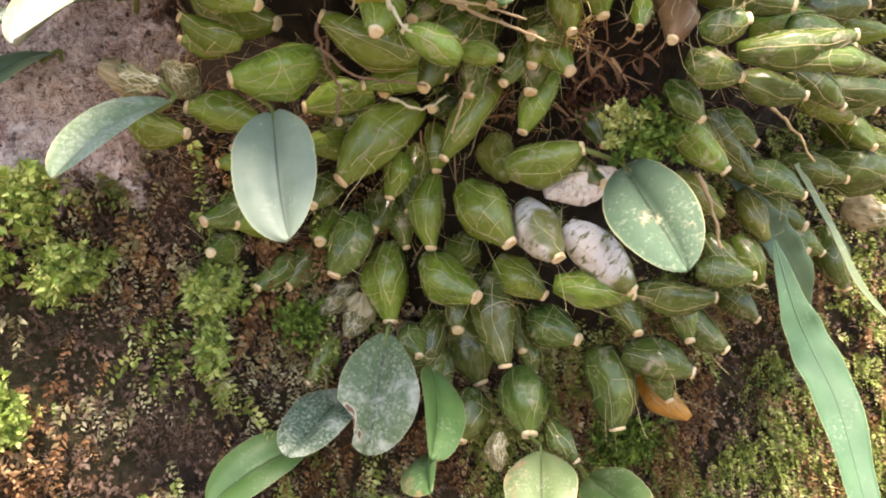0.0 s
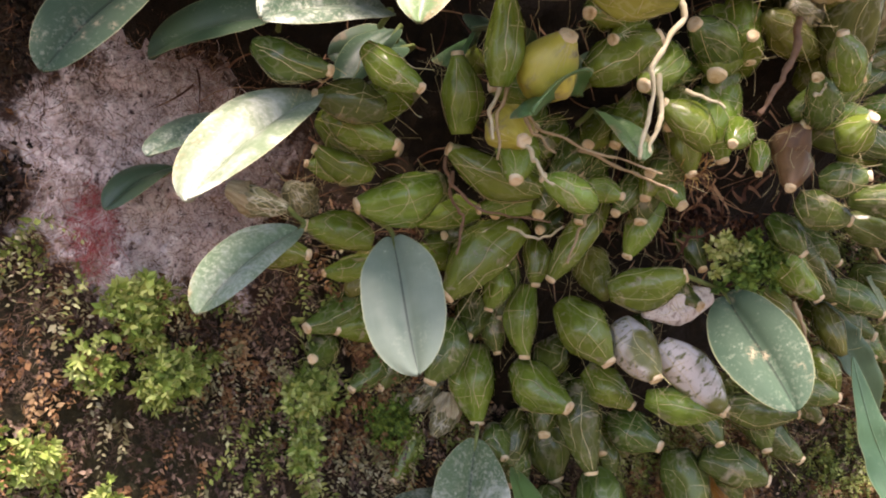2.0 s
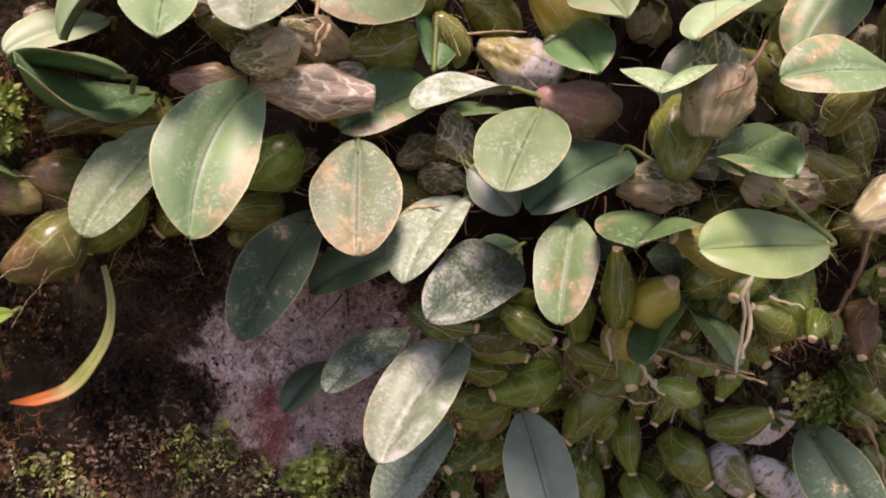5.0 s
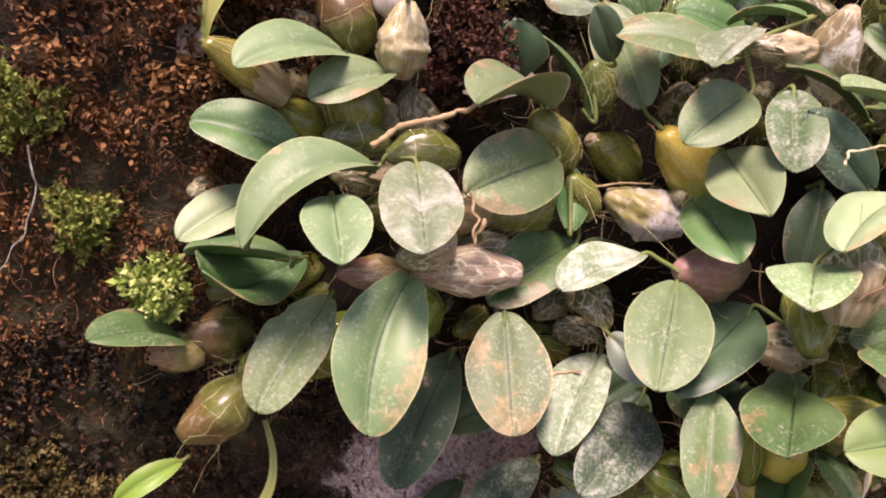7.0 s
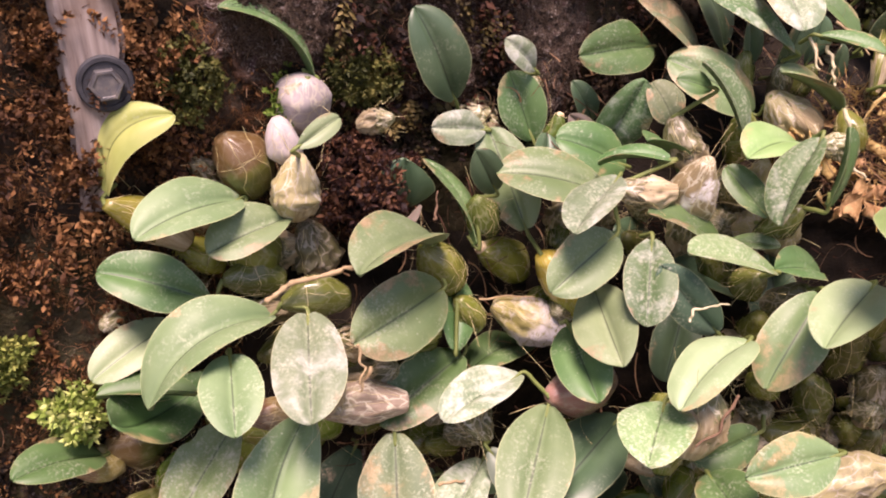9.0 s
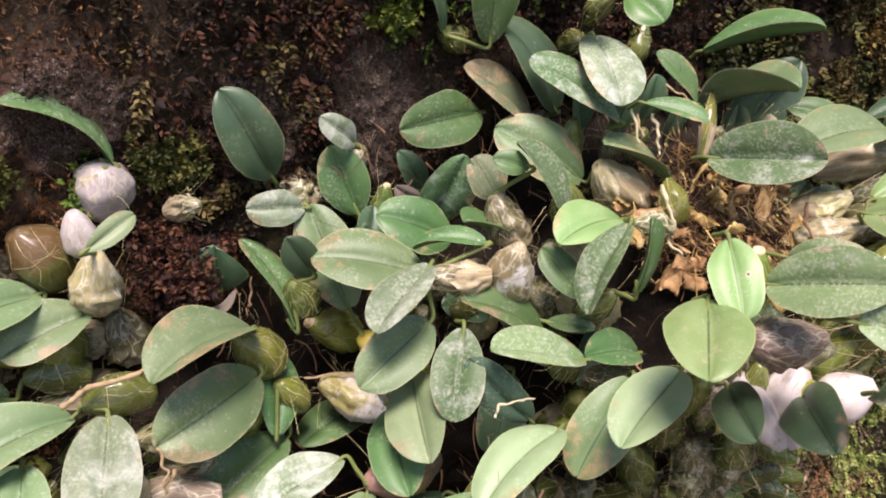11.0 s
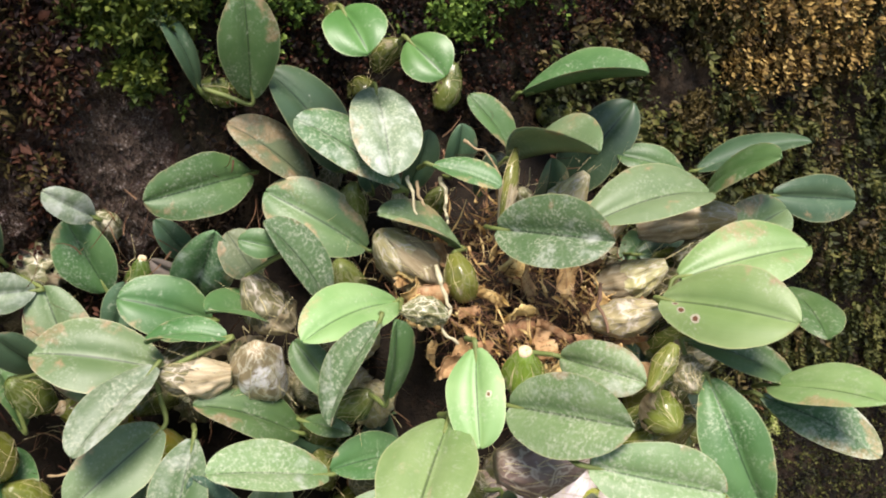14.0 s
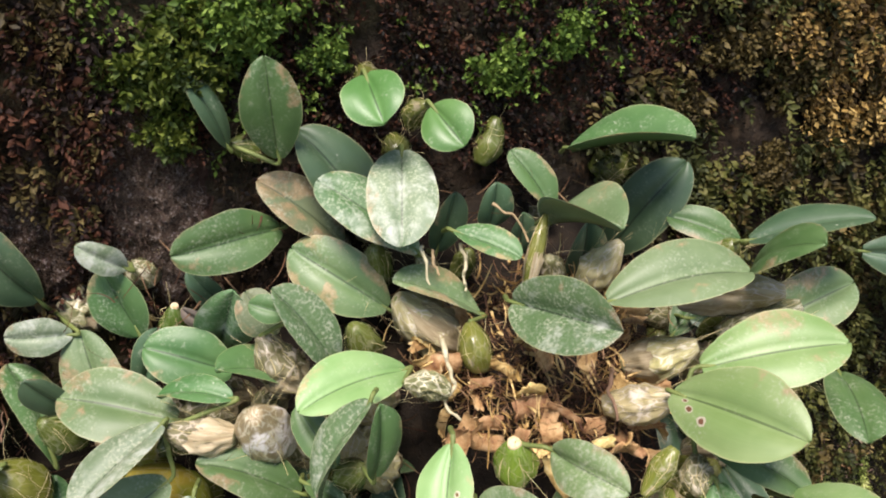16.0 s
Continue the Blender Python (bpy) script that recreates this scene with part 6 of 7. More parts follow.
leafy((-0.022, 0.400, 1.407), (-0.065, 0.389, 1.401), (0.015, -0.496, 0.868), 0.028, 'sage')
leafy((-0.067, 0.400, 1.374), (-0.113, 0.411, 1.395), (0.055, -0.834, 0.548), 0.027, 'plain')
leafy((0.043, 0.377, 1.387), (-0.010, 0.338, 1.397), (0.226, -0.077, 0.971), 0.035, 'sage', 0.55, 0.1, 0.2)
leafy((-0.101, 0.418, 1.429), (-0.067, 0.406, 1.463), (-0.628, -0.676, 0.385), 0.026, 'lime', 0.1, 0.14, 0.0, 0.2)
leafy((-0.020, 0.377, 1.446), (0.003, 0.385, 1.454), (0.165, -0.879, 0.447), 0.011, 'pale')
leafy((0.002, 0.418, 1.468), (-0.038, 0.416, 1.505), (0.682, -0.369, 0.632), 0.023, 'plain', 0.3, 0.15, 0.0, -0.1)
leafy((0.037, 0.402, 1.398), (0.036, 0.394, 1.426), (-0.363, -0.895, -0.259), 0.029, 'dark')
leafy((0.065, 0.380, 1.379), (0.053, 0.413, 1.418), (0.754, -0.363, 0.548), 0.027, 'plain')
leafy((0.115, 0.409, 1.418), (0.106, 0.416, 1.455), (-0.203, -0.971, 0.127), 0.026, 'plain')
leafy((0.118, 0.410, 1.455), (0.100, 0.406, 1.474), (0.279, -0.958, 0.070), 0.015, 'white')
leafy((0.086, 0.407, 1.429), (0.057, 0.408, 1.435), (0.048, -0.929, 0.367), 0.019, 'white')
leafy((0.095, 0.382, 1.380), (0.089, 0.409, 1.429), (-0.300, -0.820, 0.470), 0.030, 'patchy', 0.15, 0.05, 0.0)
leafy((0.126, 0.356, 1.402), (0.077, 0.377, 1.416), (0.300, -0.660, 0.680), 0.034, 'patchy', 0.12)
leafy((0.121, 0.337, 1.416), (0.082, 0.313, 1.404), (-0.185, -0.164, 0.969), 0.025, 'white')
leafy((0.117, 0.334, 1.388), (0.075, 0.322, 1.373), (-0.200, -0.750, 0.620), 0.028, 'sage', 0.3, 0.06, 0.0)
leafy((0.127, 0.318, 1.389), (0.106, 0.292, 1.361), (-0.375, -0.600, 0.700), 0.025, 'dusty')
leafy((0.171, 0.320, 1.372), (0.131, 0.327, 1.399), (0.450, -0.500, 0.740), 0.027, 'plain')
leafy((0.171, 0.285, 1.375), (0.125, 0.289, 1.394), (0.350, -0.304, 0.886), 0.026, 'chalk')
leafy((0.145, 0.291, 1.348), (0.121, 0.303, 1.383), (-0.475, -0.820, 0.000), 0.022, 'spot')
leafy((0.152, 0.339, 1.418), (0.121, 0.355, 1.418), (-0.031, -0.059, 0.998), 0.018, 'plain')
leafy((0.185, 0.372, 1.392), (0.148, 0.352, 1.426), (0.685, -0.049, 0.727), 0.028, 'plain')
leafy((0.150, 0.400, 1.406), (0.163, 0.376, 1.449), (-0.350, -0.690, -0.310), 0.028, 'dusty', 0.15, 0.05, 0.0)
leafy((0.154, 0.380, 1.404), (0.117, 0.388, 1.424), (0.260, -0.859, 0.496), 0.030, 'plain', 0.1)
leafy((0.176, 0.367, 1.426), (0.168, 0.377, 1.447), (-0.165, -0.907, 0.387), 0.021, 'rust')
leafy((0.184, 0.350, 1.446), (0.168, 0.357, 1.452), (-0.381, -0.741, 0.554), 0.013, 'plain')
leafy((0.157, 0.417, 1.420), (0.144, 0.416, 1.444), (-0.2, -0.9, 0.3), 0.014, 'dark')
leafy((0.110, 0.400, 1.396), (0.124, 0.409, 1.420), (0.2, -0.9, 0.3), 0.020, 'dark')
leafy((0.151, 0.404, 1.417), (0.137, 0.408, 1.428), (0.1, -0.8, -0.5), 0.012, 'husk')
bulb((0.126, 0.416, 1.410), (0.134, 0.412, 1.428), 0.013, 'd')
leafy((0.075, 0.418, 1.445), (0.055, 0.414, 1.494), (-0.018, -0.999, -0.051), 0.029, 'dark')
leafy((0.197, 0.408, 1.495), (0.199, 0.400, 1.546), (-0.128, -0.985, 0.116), 0.027, 'plain')
leafy((0.176, 0.418, 1.502), (0.163, 0.416, 1.540), (0.550, -0.760, 0.200), 0.014, 'dark')
leafy((0.241, 0.394, 1.531), (0.241, 0.368, 1.517), (-0.260, -0.461, 0.849), 0.029, 'glossy')
leafy((0.267, 0.382, 1.515), (0.274, 0.361, 1.502), (-0.468, -0.553, 0.689), 0.025, 'glossy')
leafy((0.348, 0.412, 1.466), (0.389, 0.359, 1.482), (-0.181, 0.156, 0.971), 0.036, 'plain', 0.5, 0.04, 0.0)
leafy((0.331, 0.397, 1.438), (0.316, 0.416, 1.470), (0.311, -0.748, 0.586), 0.021, 'plain')
leafy((0.318, 0.378, 1.446), (0.330, 0.320, 1.466), (0.052, 0.347, 0.937), 0.033, 'sage', 0.8, 0.05, 0.2)
leafy((0.368, 0.405, 1.402), (0.402, 0.386, 1.456), (-0.777, -0.560, 0.289), 0.034, 'dark')
leafy((0.253, 0.393, 1.492), (0.237, 0.346, 1.468), (-0.021, -0.458, 0.889), 0.033, 'white')
leafy((0.248, 0.363, 1.454), (0.211, 0.390, 1.488), (0.261, -0.600, 0.756), 0.030, 'dusty')
leafy((0.220, 0.405, 1.445), (0.186, 0.416, 1.483), (0.417, -0.704, 0.575), 0.027, 'rust')
leafy((0.236, 0.405, 1.452), (0.209, 0.416, 1.504), (0.375, -0.847, 0.378), 0.035, 'dark')
leafy((0.192, 0.412, 1.457), (0.139, 0.400, 1.461), (0.224, -0.867, 0.445), 0.029, 'plain')
leafy((0.232, 0.374, 1.421), (0.194, 0.399, 1.452), (-0.139, -0.841, 0.523), 0.033, 'patchy')
leafy((0.199, 0.341, 1.421), (0.179, 0.351, 1.460), (0.482, -0.756, 0.442), 0.024, 'dusty')
leafy((0.271, 0.350, 1.421), (0.233, 0.356, 1.447), (0.508, -0.274, 0.817), 0.024, 'patchy')
leafy((0.267, 0.365, 1.459), (0.291, 0.343, 1.450), (0.065, -0.339, 0.939), 0.018, 'plain')
leafy((0.229, 0.335, 1.412), (0.177, 0.314, 1.421), (0.273, -0.294, 0.916), 0.030, 'bright')
leafy((0.205, 0.298, 1.429), (0.176, 0.289, 1.395), (-0.752, -0.037, 0.658), 0.024, 'dusty')
leafy((0.200, 0.285, 1.401), (0.207, 0.284, 1.437), (0.451, -0.886, -0.108), 0.019, 'plain')
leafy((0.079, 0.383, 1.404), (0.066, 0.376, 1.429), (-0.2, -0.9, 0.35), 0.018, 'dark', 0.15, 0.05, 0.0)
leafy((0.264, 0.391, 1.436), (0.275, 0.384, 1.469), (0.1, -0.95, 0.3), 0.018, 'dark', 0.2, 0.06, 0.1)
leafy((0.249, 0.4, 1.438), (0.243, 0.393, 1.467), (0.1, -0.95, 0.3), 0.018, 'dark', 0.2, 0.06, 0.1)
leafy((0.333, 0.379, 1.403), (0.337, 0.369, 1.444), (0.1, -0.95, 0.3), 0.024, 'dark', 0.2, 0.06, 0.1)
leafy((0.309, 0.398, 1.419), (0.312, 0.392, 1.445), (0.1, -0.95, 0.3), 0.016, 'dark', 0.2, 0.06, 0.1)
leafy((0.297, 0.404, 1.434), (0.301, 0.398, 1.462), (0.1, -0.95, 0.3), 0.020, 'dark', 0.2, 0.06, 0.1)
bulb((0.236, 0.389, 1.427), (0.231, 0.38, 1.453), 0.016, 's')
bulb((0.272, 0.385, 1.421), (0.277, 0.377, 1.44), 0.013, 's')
bulb((0.258, 0.387, 1.421), (0.252, 0.378, 1.443), 0.012, 'p')
leafy((0.281, 0.330, 1.436), (0.309, 0.280, 1.443), (-0.589, -0.559, 0.583), 0.033, 'dusty', 0.6, 0.02, 0.0)
bulb((0.296, 0.352, 1.425), (0.313, 0.365, 1.457), 0.008, 'o2')
leafy((0.320, 0.315, 1.434), (0.390, 0.310, 1.433), (-0.016, -0.324, 0.946), 0.036, 'sage')
leafy((0.411, 0.341, 1.429), (0.456, 0.309, 1.445), (-0.276, 0.095, 0.957), 0.030, 'dark')
leafy((0.404, 0.328, 1.420), (0.408, 0.285, 1.456), (-0.604, 0.474, 0.641), 0.029, 'plain')
leafy((0.417, 0.357, 1.419), (0.387, 0.379, 1.431), (-0.118, -0.595, 0.795), 0.020, 'plain')
leafy((0.547, 0.409, 1.352), (0.605, 0.388, 1.341), (-0.251, -0.889, 0.382), 0.033, 'dark')
leafy((0.410, 0.329, 1.383), (0.467, 0.328, 1.396), (-0.171, -0.712, 0.681), 0.032, 'patchy')
leafy((0.326, 0.268, 1.415), (0.350, 0.214, 1.423), (-0.459, -0.300, 0.837), 0.037, 'ringed', 0.08, 0.05, 0.0)
leafy((0.346, 0.279, 1.414), (0.405, 0.260, 1.421), (-0.158, -0.350, 0.920), 0.036, 'bright', 0.08, 0.05, 0.0)
leafy((0.434, 0.294, 1.372), (0.409, 0.244, 1.377), (0.159, 0.021, 0.987), 0.029, 'plain')
leafy((0.333, 0.257, 1.396), (0.362, 0.223, 1.384), (0.114, -0.242, 0.963), 0.024, 'plain')
leafy((0.352, 0.226, 1.384), (0.356, 0.175, 1.407), (-0.275, 0.377, 0.884), 0.029, 'bright')
leafy((0.349, 0.227, 1.379), (0.370, 0.182, 1.369), (-0.095, -0.264, 0.960), 0.026, 'dusty')
leafy((0.330, 0.240, 1.387), (0.330, 0.203, 1.345), (-0.584, -0.615, 0.530), 0.028, 'plain')
leafy((0.228, 0.235, 1.419), (0.245, 0.187, 1.435), (-0.820, -0.102, 0.564), 0.029, 'chalk')
leafy((0.268, 0.261, 1.410), (0.283, 0.226, 1.413), (-0.753, -0.259, 0.606), 0.022, 'chalk')
leafy((0.209, 0.249, 1.411), (0.172, 0.207, 1.407), (-0.052, -0.062, 0.997), 0.035, 'speckled')
leafy((0.227, 0.258, 1.431), (0.213, 0.232, 1.408), (-0.496, -0.431, 0.754), 0.023, 'holed')
leafy((0.233, 0.194, 1.419), (0.270, 0.169, 1.409), (-0.340, -0.740, 0.580), 0.026, 'chalk')
leafy((0.266, 0.203, 1.369), (0.254, 0.154, 1.393), (-0.429, 0.485, 0.762), 0.029, 'chalk')
leafy((0.211, 0.296, 1.359), (0.173, 0.287, 1.375), (0.423, -0.461, 0.780), 0.022, 'plain')
leafy((0.208, 0.262, 1.368), (0.157, 0.239, 1.361), (-0.078, -0.153, 0.985), 0.029, 'pale')
leafy((0.188, 0.310, 1.390), (0.178, 0.330, 1.412), (-0.240, -0.772, 0.589), 0.017, 'plain')
leafy((0.174, 0.320, 1.377), (0.188, 0.300, 1.378), (-0.418, -0.218, 0.882), 0.010, 'plain')
leafy((0.108, 0.407, 1.296), (0.059, 0.382, 1.308), (0.262, -0.029, 0.965), 0.029, 'plain')
leafy((-0.139, 0.414, 1.237), (-0.171, 0.410, 1.226), (-0.121, -0.798, 0.591), 0.012, 'fresh', 0.3, 0.18, 0.0)
leafy((-0.147, 0.399, 1.221), (-0.162, 0.345, 1.226), (-0.169, 0.135, 0.976), 0.020, 'fresh')

rng = np.random.default_rng(23)


# ---- bulbs and leaves deep in the clump ----
def fill(count, box, centre, kinds, gap, sink, size, scar):
    """Bulbs between the named ones, pointing away from the clump's heart."""
    made = 0
    for _ in range(count * 40):
        if made == count:
            break
        x, z = rng.uniform(box[0], box[1]), rng.uniform(box[2], box[3])
        close = sorted((((t.x - x) ** 2 + (t.z - z) ** 2) ** 0.5, t.y) for _, t in tips)[:4]
        if close[0][0] < gap or close[3][0] > 0.06:
            continue
        y = sum(k[1] for k in close) / 4 + sink * rng.uniform(0.6, 1.3)
        if y > WALL_Y - 0.004 or (-0.04 < x < 0.07 and 1.36 < z < 1.46) or (0.215 < x < 0.375 and 1.365 < z < 1.435):
            continue
        d = Vector((x - centre[0], 0, z - centre[1])).normalized() * rng.uniform(0.5, 1.0) + Vector((rng.uniform(-0.3, 0.3), rng.uniform(-0.7, -0.2), rng.uniform(-0.3, 0.3)))
        w = rng.uniform(*size)
        tip = Vector((x, y, z))
        foot = tip - d.normalized() * w * rng.uniform(1.6, 2.3)
        if free((tip, 0.5 * (tip + foot), foot), 0.5 * w):
            bulb(tuple(foot), tuple(tip), w, kinds[int(rng.integers(0, len(kinds)))], scar)
            made += 1


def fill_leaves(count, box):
    """Leaves behind the front ones, most in the green that has shade painted in."""
    front = list(blades)
    made = 0
    for _ in range(count * 60):
        if made == count:
            break
        a, m, ln, w = front[int(rng.integers(0, len(front)))]
        p = a + Vector((rng.uniform(-0.03, 0.03), rng.uniform(0.040, 0.064), rng.uniform(-0.03, 0.03)))
        if not (box[0] < p.x < box[1] and box[2] < p.z < box[3] and p.y < WALL_Y - 0.02) or (0.21 < p.x < 0.37 and 1.36 < p.z < 1.45) or (-0.05 < p.x < 0.16 and 1.26 < p.z < 1.47):
            continue
        d = (m @ Vector((1, rng.uniform(-0.7, 0.7), rng.uniform(-0.4, 0.1)))).normalized()
        size = rng.uniform(0.035, 0.052)
        tip = p + d * size
        if any(0.19 < q.x < 0.39 and 1.35 < q.z < 1.455 for q in (0.5 * (p + tip), tip)):
            continue
        if any(((0.5 * (p + tip)) - (q + 0.5 * n @ Vector((w_, 0, 0)))).length < 0.05 and min(p.y, tip.y) < (q + 0.5 * n @ Vector((w_, 0, 0))).y + 0.016 for q, n, w_, _ in front):
            continue
        if tip.y > WALL_Y - 0.012 or not free((p, 0.5 * (p + tip), tip, p + d * 0.75 * size), 0.010):
            continue
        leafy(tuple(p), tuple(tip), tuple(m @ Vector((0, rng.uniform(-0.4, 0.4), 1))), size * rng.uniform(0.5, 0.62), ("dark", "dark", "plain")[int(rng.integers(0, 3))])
        made += 1


fill(70, (0.05, 0.45, 1.02, 1.25), (0.23, 1.22), ("d", "d", "g", "d", "o2"), 0.0120, 0.008, (0.013, 0.019), True)
fill(24, (0.12, 0.20, 1.17, 1.25), (0.20, 1.27), ("g", "g", "d"), 0.0105, 0.006, (0.013, 0.018), True)
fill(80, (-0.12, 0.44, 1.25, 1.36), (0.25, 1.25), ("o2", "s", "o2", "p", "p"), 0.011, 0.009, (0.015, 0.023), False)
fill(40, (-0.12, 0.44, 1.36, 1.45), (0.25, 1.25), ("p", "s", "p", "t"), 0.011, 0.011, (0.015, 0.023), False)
fill_leaves(60, (-0.10, 0.40, 1.24, 1.445))
fill_leaves(30, (0.06, 0.40, 1.33, 1.47))

def husk(place, long, wide, turn, curl):
    """A broken, curled shell of an old bulb, thick and ragged at the rim."""
    nu, nv, ph = 9, 8, rng.uniform(0, 9)
    verts, faces = [], []
    for side in (1, -1):
        for i in range(nu + 1):
            for j in range(nv + 1):
                u, v = 2 * i / nu - 1, 2 * j / nv - 1
                rim = 1 + 0.35 * noise.noise((1.8 * u, 1.8 * v, ph)) + 0.15 * noise.noise((6 * u, 6 * v, ph))
                a = curl * v * rim
                r = 0.5 * wide / max(0.6, curl) * 1.4
                verts.append((0.5 * long * u * rim, r * math.sin(a), r * math.cos(a) - r + 0.0006 * noise.noise((4 * u, 4 * v, ph)) + 0.00035 * side + 0.10 * long * u * u))
    w = nv + 1
    off = (nu + 1) * w
    for i in range(nu):
        for j in range(nv):
            k = i * w + j
            faces += [(k, k + w, k + w + 1, k + 1), (off + k, off + k + 1, off + k + w + 1, off + k + w)]
        for j in (0, nv):
            k = i * w + j
            faces.append((k, off + k, off + k + w, k + w))
    for j in range(nv):
        for k in (j, nu * w + j):
            faces.append((k, off + k, off + k + 1, k + 1))
    ob = part("dry_husk", mesh_of("dry_husk", verts, faces, HUSK), None, "broken ochre yellow husk of an old bulb", Matrix.Translation(place) @ turn)
    tagged(ob, "", "husk", "husks in the open heart")


# broken husks in the open heart of the clump
made = 0
for _ in range(900):
    if made == 60:
        break
    x, z = rng.uniform(0.238, 0.348), rng.uniform(1.376, 1.420)
    y = WALL_Y - 1.1 * mound(x, z) - rng.uniform(0.020, 0.044)
    long, wide = rng.uniform(0.008, 0.021), rng.uniform(0.004, 0.009)
    d = Vector((rng.normal(), -0.4 * rng.random(), 0.6 * rng.normal())).normalized()
    if free((Vector((x, y, z)), Vector((x, y, z)) + 0.5 * long * d, Vector((x, y, z)) - 0.5 * long * d), 0.006):
        husk((x, y, z), long, wide, frame_of(d, (rng.normal(scale=0.5), -1.0, rng.normal(scale=0.5) + 0.3)), rng.uniform(0.25, 0.85))
        made += 1


# ---- aerial roots ----
root([(0.155, 0.284, 1.258), (0.155, 0.283, 1.249), (0.145, 0.284, 1.232), (0.144, 0.283, 1.218), (0.139, 0.281, 1.199)], 0.0012, 'cream')
root([(0.108, 0.310, 1.215), (0.114, 0.306, 1.208), (0.134, 0.296, 1.200), (0.153, 0.286, 1.194)], 0.0007, 'tan')
root([(0.099, 0.310, 1.225), (0.095, 0.310, 1.214), (0.095, 0.308, 1.204)], 0.0010, 'cream')
root([(0.106, 0.302, 1.202), (0.108, 0.300, 1.197), (0.114, 0.296, 1.189)], 0.0009, 'cream')
root([(0.202, 0.275, 1.252), (0.199, 0.274, 1.237), (0.193, 0.275, 1.226), (0.187, 0.276, 1.217)], 0.0015, 'brown')
root([(0.093, 0.346, 1.196), (0.096, 0.343, 1.186), (0.104, 0.338, 1.178), (0.117, 0.332, 1.175), (0.131, 0.325, 1.173)], 0.0007, 'brown')
root([(0.167, 0.292, 1.225), (0.173, 0.289, 1.222), (0.180, 0.286, 1.219)], 0.0008, 'cream')
root([(0.212, 0.275, 1.225), (0.215, 0.274, 1.227), (0.217, 0.274, 1.230)], 0.0007, 'cream')
root([(0.128, 0.304, 1.202), (0.143, 0.297, 1.195), (0.153, 0.292, 1.191), (0.162, 0.288, 1.187)], 0.0007, 'tan')
root([(0.255, 0.317, 1.138), (0.257, 0.315, 1.130), (0.259, 0.313, 1.121), (0.262, 0.310, 1.106)], 0.0012, 'tan')
root([(0.295, 0.320, 1.167), (0.301, 0.317, 1.161), (0.307, 0.314, 1.155), (0.313, 0.310, 1.143)], 0.0008, 'tan')
root([(0.099, 0.350, 1.191), (0.099, 0.349, 1.180), (0.103, 0.346, 1.172), (0.100, 0.345, 1.158)], 0.0008, 'brown')
root([(0.124, 0.346, 1.169), (0.134, 0.342, 1.165), (0.140, 0.339, 1.166), (0.145, 0.338, 1.170)], 0.0007, 'cream')
root([(0.155, 0.334, 1.176), (0.150, 0.335, 1.169), (0.146, 0.335, 1.155)], 0.0008, 'tan')
root([(0.245, 0.323, 1.431), (0.244, 0.318, 1.422), (0.245, 0.313, 1.413), (0.239, 0.311, 1.406), (0.244, 0.305, 1.400)], 0.0011, 'cream')
root([(-0.046, 0.367, 1.381), (-0.032, 0.365, 1.389), (-0.013, 0.359, 1.391), (-0.003, 0.356, 1.394), (0.010, 0.352, 1.398)], 0.0014, 'tan')
root([(0.268, 0.361, 1.455), (0.269, 0.356, 1.446), (0.266, 0.353, 1.441), (0.265, 0.350, 1.435)], 0.0010, 'cream')
root([(0.253, 0.354, 1.459), (0.252, 0.351, 1.453), (0.253, 0.348, 1.448)], 0.0008, 'tan')
root([(0.122, 0.282, 1.363), (0.125, 0.283, 1.367), (0.132, 0.281, 1.369), (0.140, 0.278, 1.369)], 0.0006, 'cream')
root([(0.102, 0.311, 1.226), (0.098, 0.309, 1.213), (0.096, 0.306, 1.197)], 0.0008, 'tan')
root([(0.105, 0.307, 1.215), (0.109, 0.304, 1.207), (0.116, 0.299, 1.200)], 0.0008, 'tan')
root([(0.155, 0.293, 1.231), (0.154, 0.290, 1.216), (0.150, 0.289, 1.205), (0.146, 0.289, 1.198)], 0.0011, 'cream')
root([(-0.178, 0.420, 1.391), (-0.178, 0.420, 1.373), (-0.187, 0.420, 1.354), (-0.200, 0.420, 1.339)], 0.0004, 'grey')
root([(-0.013, 0.344, 1.361), (-0.012, 0.340, 1.350), (-0.015, 0.339, 1.343)], 0.0008, 'tan')
root([(-0.008, 0.341, 1.350), (-0.012, 0.341, 1.342), (-0.015, 0.341, 1.338)], 0.0011, 'tan')
root([(0.019, 0.341, 1.274), (0.025, 0.339, 1.274), (0.032, 0.336, 1.275)], 0.0009, 'tan')
root([(0.068, 0.386, 1.345), (0.082, 0.381, 1.345), (0.095, 0.375, 1.344)], 0.0006, 'tan')
root([(0.309, 0.289, 1.418), (0.306, 0.286, 1.409), (0.306, 0.279, 1.398)], 0.0010, 'brown')
root([(0.247, 0.353, 1.463), (0.247, 0.348, 1.455), (0.247, 0.344, 1.447)], 0.0008, 'cream')
root([(0.290, 0.378, 1.462), (0.300, 0.372, 1.456), (0.303, 0.364, 1.444)], 0.0008, 'tan')
root([(0.045, 0.385, 1.395), (0.047, 0.386, 1.399), (0.050, 0.389, 1.408)], 0.0007, 'brown')
root([(0.132, 0.260, 1.334), (0.121, 0.259, 1.321), (0.110, 0.260, 1.315)], 0.0008, 'brown')


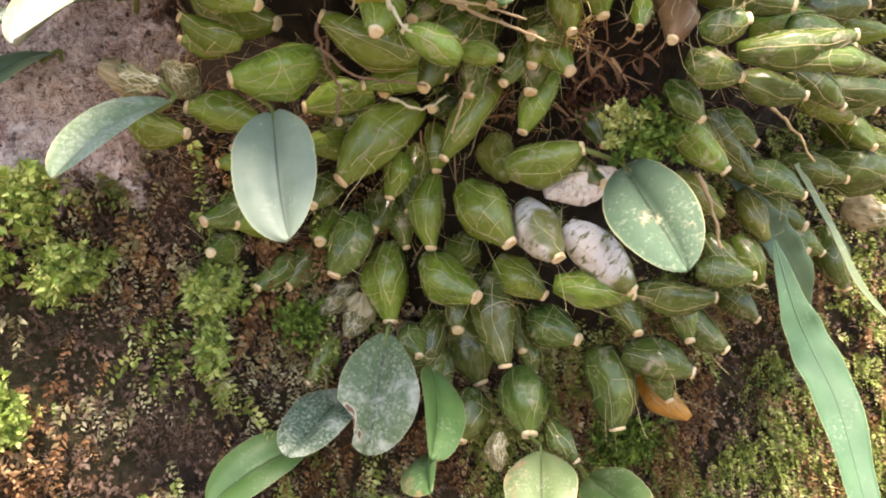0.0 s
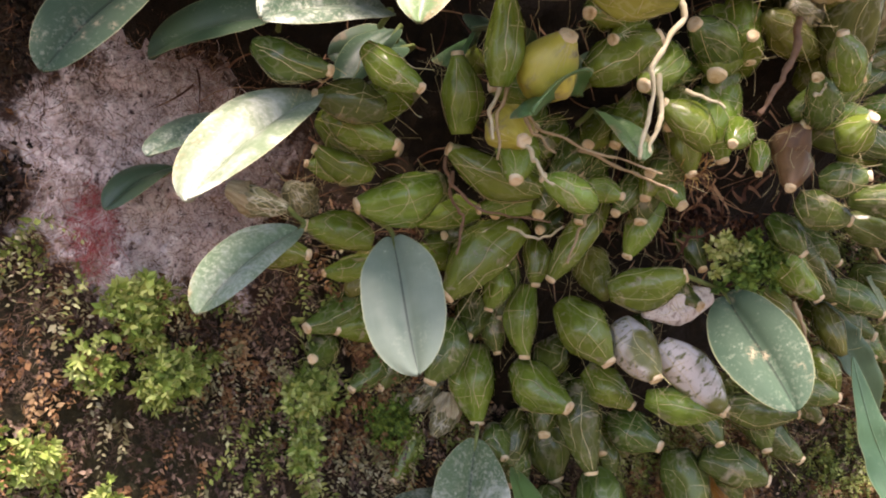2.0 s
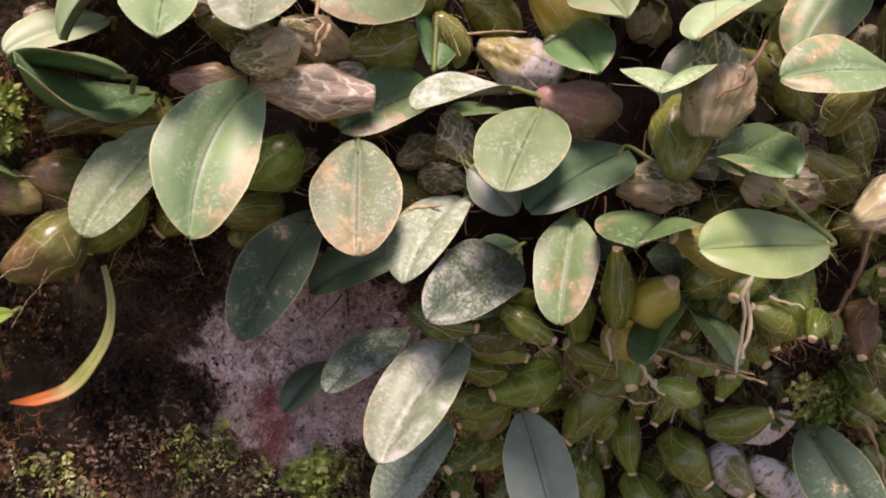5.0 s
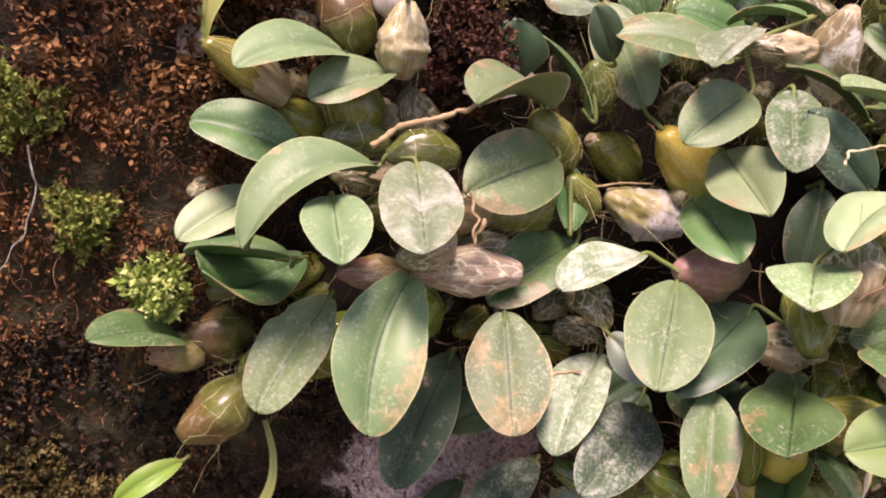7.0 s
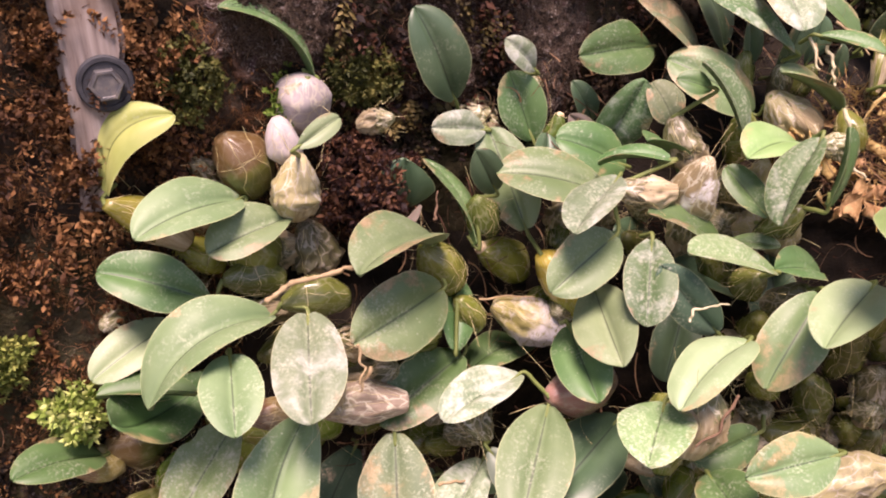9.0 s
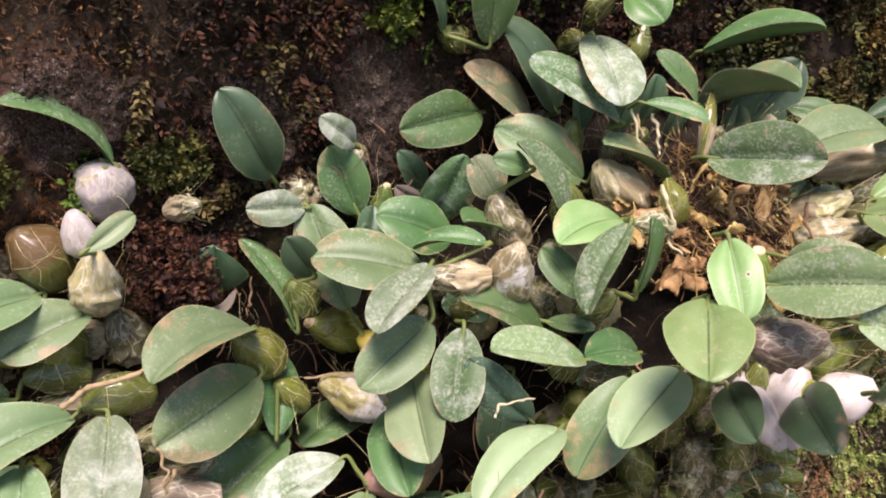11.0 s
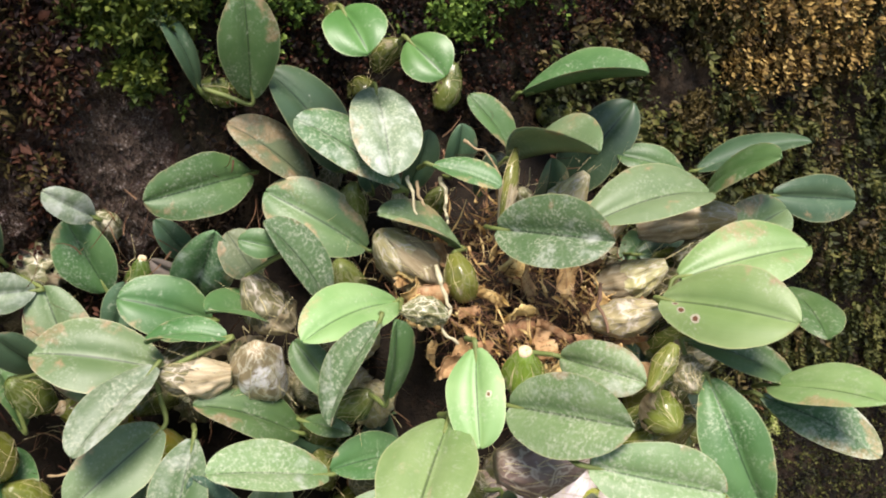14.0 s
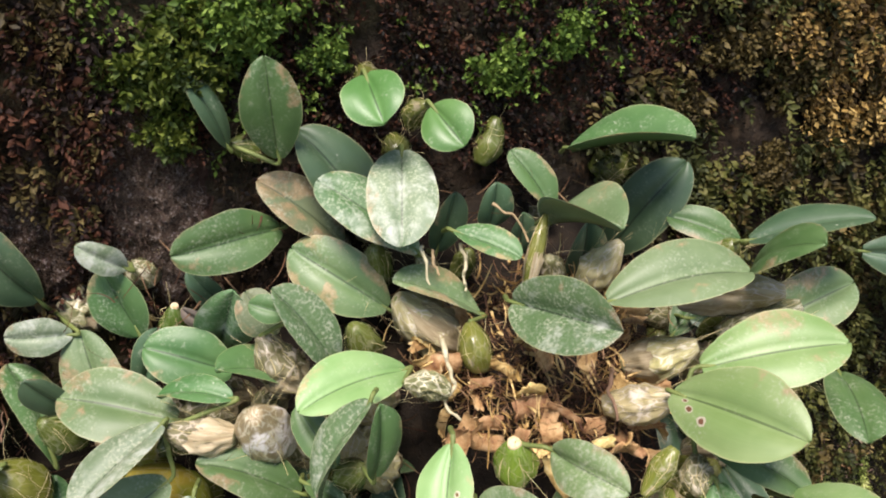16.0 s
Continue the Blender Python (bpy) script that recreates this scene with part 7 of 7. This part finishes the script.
def strap(name, points, width, style, words, category, profile, curl=0.12):
    """A long strap leaf that follows the points, with a midrib and wavy edges."""
    p = [Vector(q) for q in points]
    line = []
    for i in range(len(p) - 1):
        a, b, c, d = p[max(i - 1, 0)], p[i], p[i + 1], p[min(i + 2, len(p) - 1)]
        for s in np.linspace(0, 1, 9, endpoint=i == len(p) - 2):
            line.append(0.5 * ((2 * b) + (c - a) * s + (2 * a - 5 * b + 4 * c - d) * s * s + (3 * b - a - 3 * c + d) * s ** 3))
    n, nv = len(line), 8
    verts, uvs, faces = [], [], []
    for side in (0, 1):
        for i, q in enumerate(line):
            t = (line[min(i + 1, n - 1)] - line[max(i - 1, 0)]).normalized()
            out = Vector((-0.35, -0.85, 0.4))
            s = t.cross(out).normalized()
            up = s.cross(t).normalized()
            if up.y > 0:
                up = -up
            u = i / (n - 1)
            half = 0.5 * width * max(0.06, np.interp(u, [k[0] for k in profile], [k[1] for k in profile]))
            for j in range(nv + 1):
                v = 2 * j / nv - 1
                w = 0.12 * math.sin(34 * u + 2 * v) * abs(v) ** 2
                verts.append(q - p[0] + s * half * v + up * half * (curl * abs(v) + w) - up * side * 0.0005)
                uvs.append((u, 0.5 + 0.5 * v))
    k0, w = n * (nv + 1), nv + 1
    for i in range(n - 1):
        for j in range(nv):
            k = i * w + j
            faces += [(k, k + w, k + w + 1, k + 1), (k0 + k, k0 + k + 1, k0 + k + w + 1, k0 + k + w)]
        for j in (0, nv):
            k = i * w + j
            faces.append((k, k0 + k, k0 + k + w, k + w))
    e = thing(name, points[0], words, category)
    part("blade", mesh_of("blade", verts, faces, LEAF[style], uvs), e)
    v, f = tube([q - p[0] for q in line], 0.022 * width, 6, 0.4)
    part("midrib", mesh_of("midrib", v, f, LEAF["dark"], [(0.3, 0.2)] * len(v)), e, "raised darker midrib")


LONG = ((0, 0.04), (0.2, 0.62), (0.35, 0.92), (0.58, 1.0), (0.8, 0.66), (1, 0.1))
BROAD = ((0, 0.05), (0.25, 0.5), (0.5, 1.0), (0.8, 0.9), (1, 0.3))
strap("fern_frond", [(0.315, 0.335, 1.105), (0.318, 0.325, 1.076), (0.325, 0.320, 1.056), (0.329, 0.305, 1.030), (0.326, 0.285, 0.993), (0.326, 0.275, 0.977)], 0.0225, "fern", "long blue-green strap shaped fern frond", "fern", LONG)
strap("fern_frond", [(0.306, 0.360, 1.137), (0.318, 0.355, 1.122), (0.327, 0.352, 1.108), (0.341, 0.350, 1.090), (0.351, 0.350, 1.067)], 0.020, "dark", "short blue-grey strap shaped fern frond", "fern", BROAD, 0.4)
strap("grass_blade", [(0.351, 0.360, 1.141), (0.361, 0.345, 1.110), (0.366, 0.330, 1.082), (0.379, 0.320, 1.063)], 0.004, "pale", "thin green grass blade", "grass", ((0, 0.8), (0.7, 1), (1, 0.3)))
strap("withered_leaf", [(-0.100, 0.400, 1.255), (-0.099, 0.395, 1.239), (-0.104, 0.390, 1.224), (-0.118, 0.390, 1.208), (-0.131, 0.390, 1.204), (-0.144, 0.395, 1.203)], 0.0065, "tipped", "narrow curled yellow-green leaf with an orange tip", "leaf", ((0, 0.35), (0.3, 0.6), (0.6, 1), (0.85, 0.8), (1, 0.1)))
strap("withered_leaf", [(0.006, 0.392, 1.396), (0.020, 0.390, 1.394), (0.034, 0.390, 1.395), (0.042, 0.393, 1.401)], 0.006, "husk", "grey curled dead leaf", "leaf", ((0, 0.2), (0.4, 1), (0.8, 0.7), (1, 0.2)))


def tuft(place, radius, mat, words, size, many):
    """A little cushion of moss lodged among the bulbs."""
    c = rng.normal(size=(many, 3)) * np.array([radius, 0.4 * radius, 0.8 * radius]) * 0.6
    ob = part("moss_tuft", scatter_leaflets("moss_tuft", *stars(c, 0.005, size), mat), None, words, Matrix.Translation(place))
    tagged(ob, "", "moss", "moss cushions")


def fray(place, radius, count, mat, words):
    """Split ends of dry roots that stand out round one spot."""
    c = rng.normal(size=(count, 3)) * 0.4 * radius
    h = c / (np.linalg.norm(c, axis=1)[:, None] + 1e-9) + np.array([0, -0.6, 0]) + rng.normal(scale=0.4, size=c.shape)
    ob = part("frayed_roots", scatter_hairs("frayed_roots", c, h, rng.uniform(0.5, 1.3, count) * radius, rng.uniform(0.00015, 0.0006, count), mat), None, words, Matrix.Translation(place))
    tagged(ob, "", "roots")


fray((0.190, 0.312, 1.195), 0.007, 60, DEBRIS, "frayed golden ends of dry roots between the bulbs")
tuft((0.230, 0.323, 1.154), 0.012, MOSS_DEEP, "green moss tuft lodged among the bulbs", 0.0038, 60)
tuft((0.222, 0.325, 1.160), 0.010, MOSS_LEAF, "green moss tuft lodged among the bulbs", 0.0036, 45)
for spot in ((0.221, 0.350, 1.170), (0.230, 0.338, 1.168)):
    tuft(spot, 0.012, MOSS_RED, "dark rusty husks caught among the bulbs", 0.0040, 24)
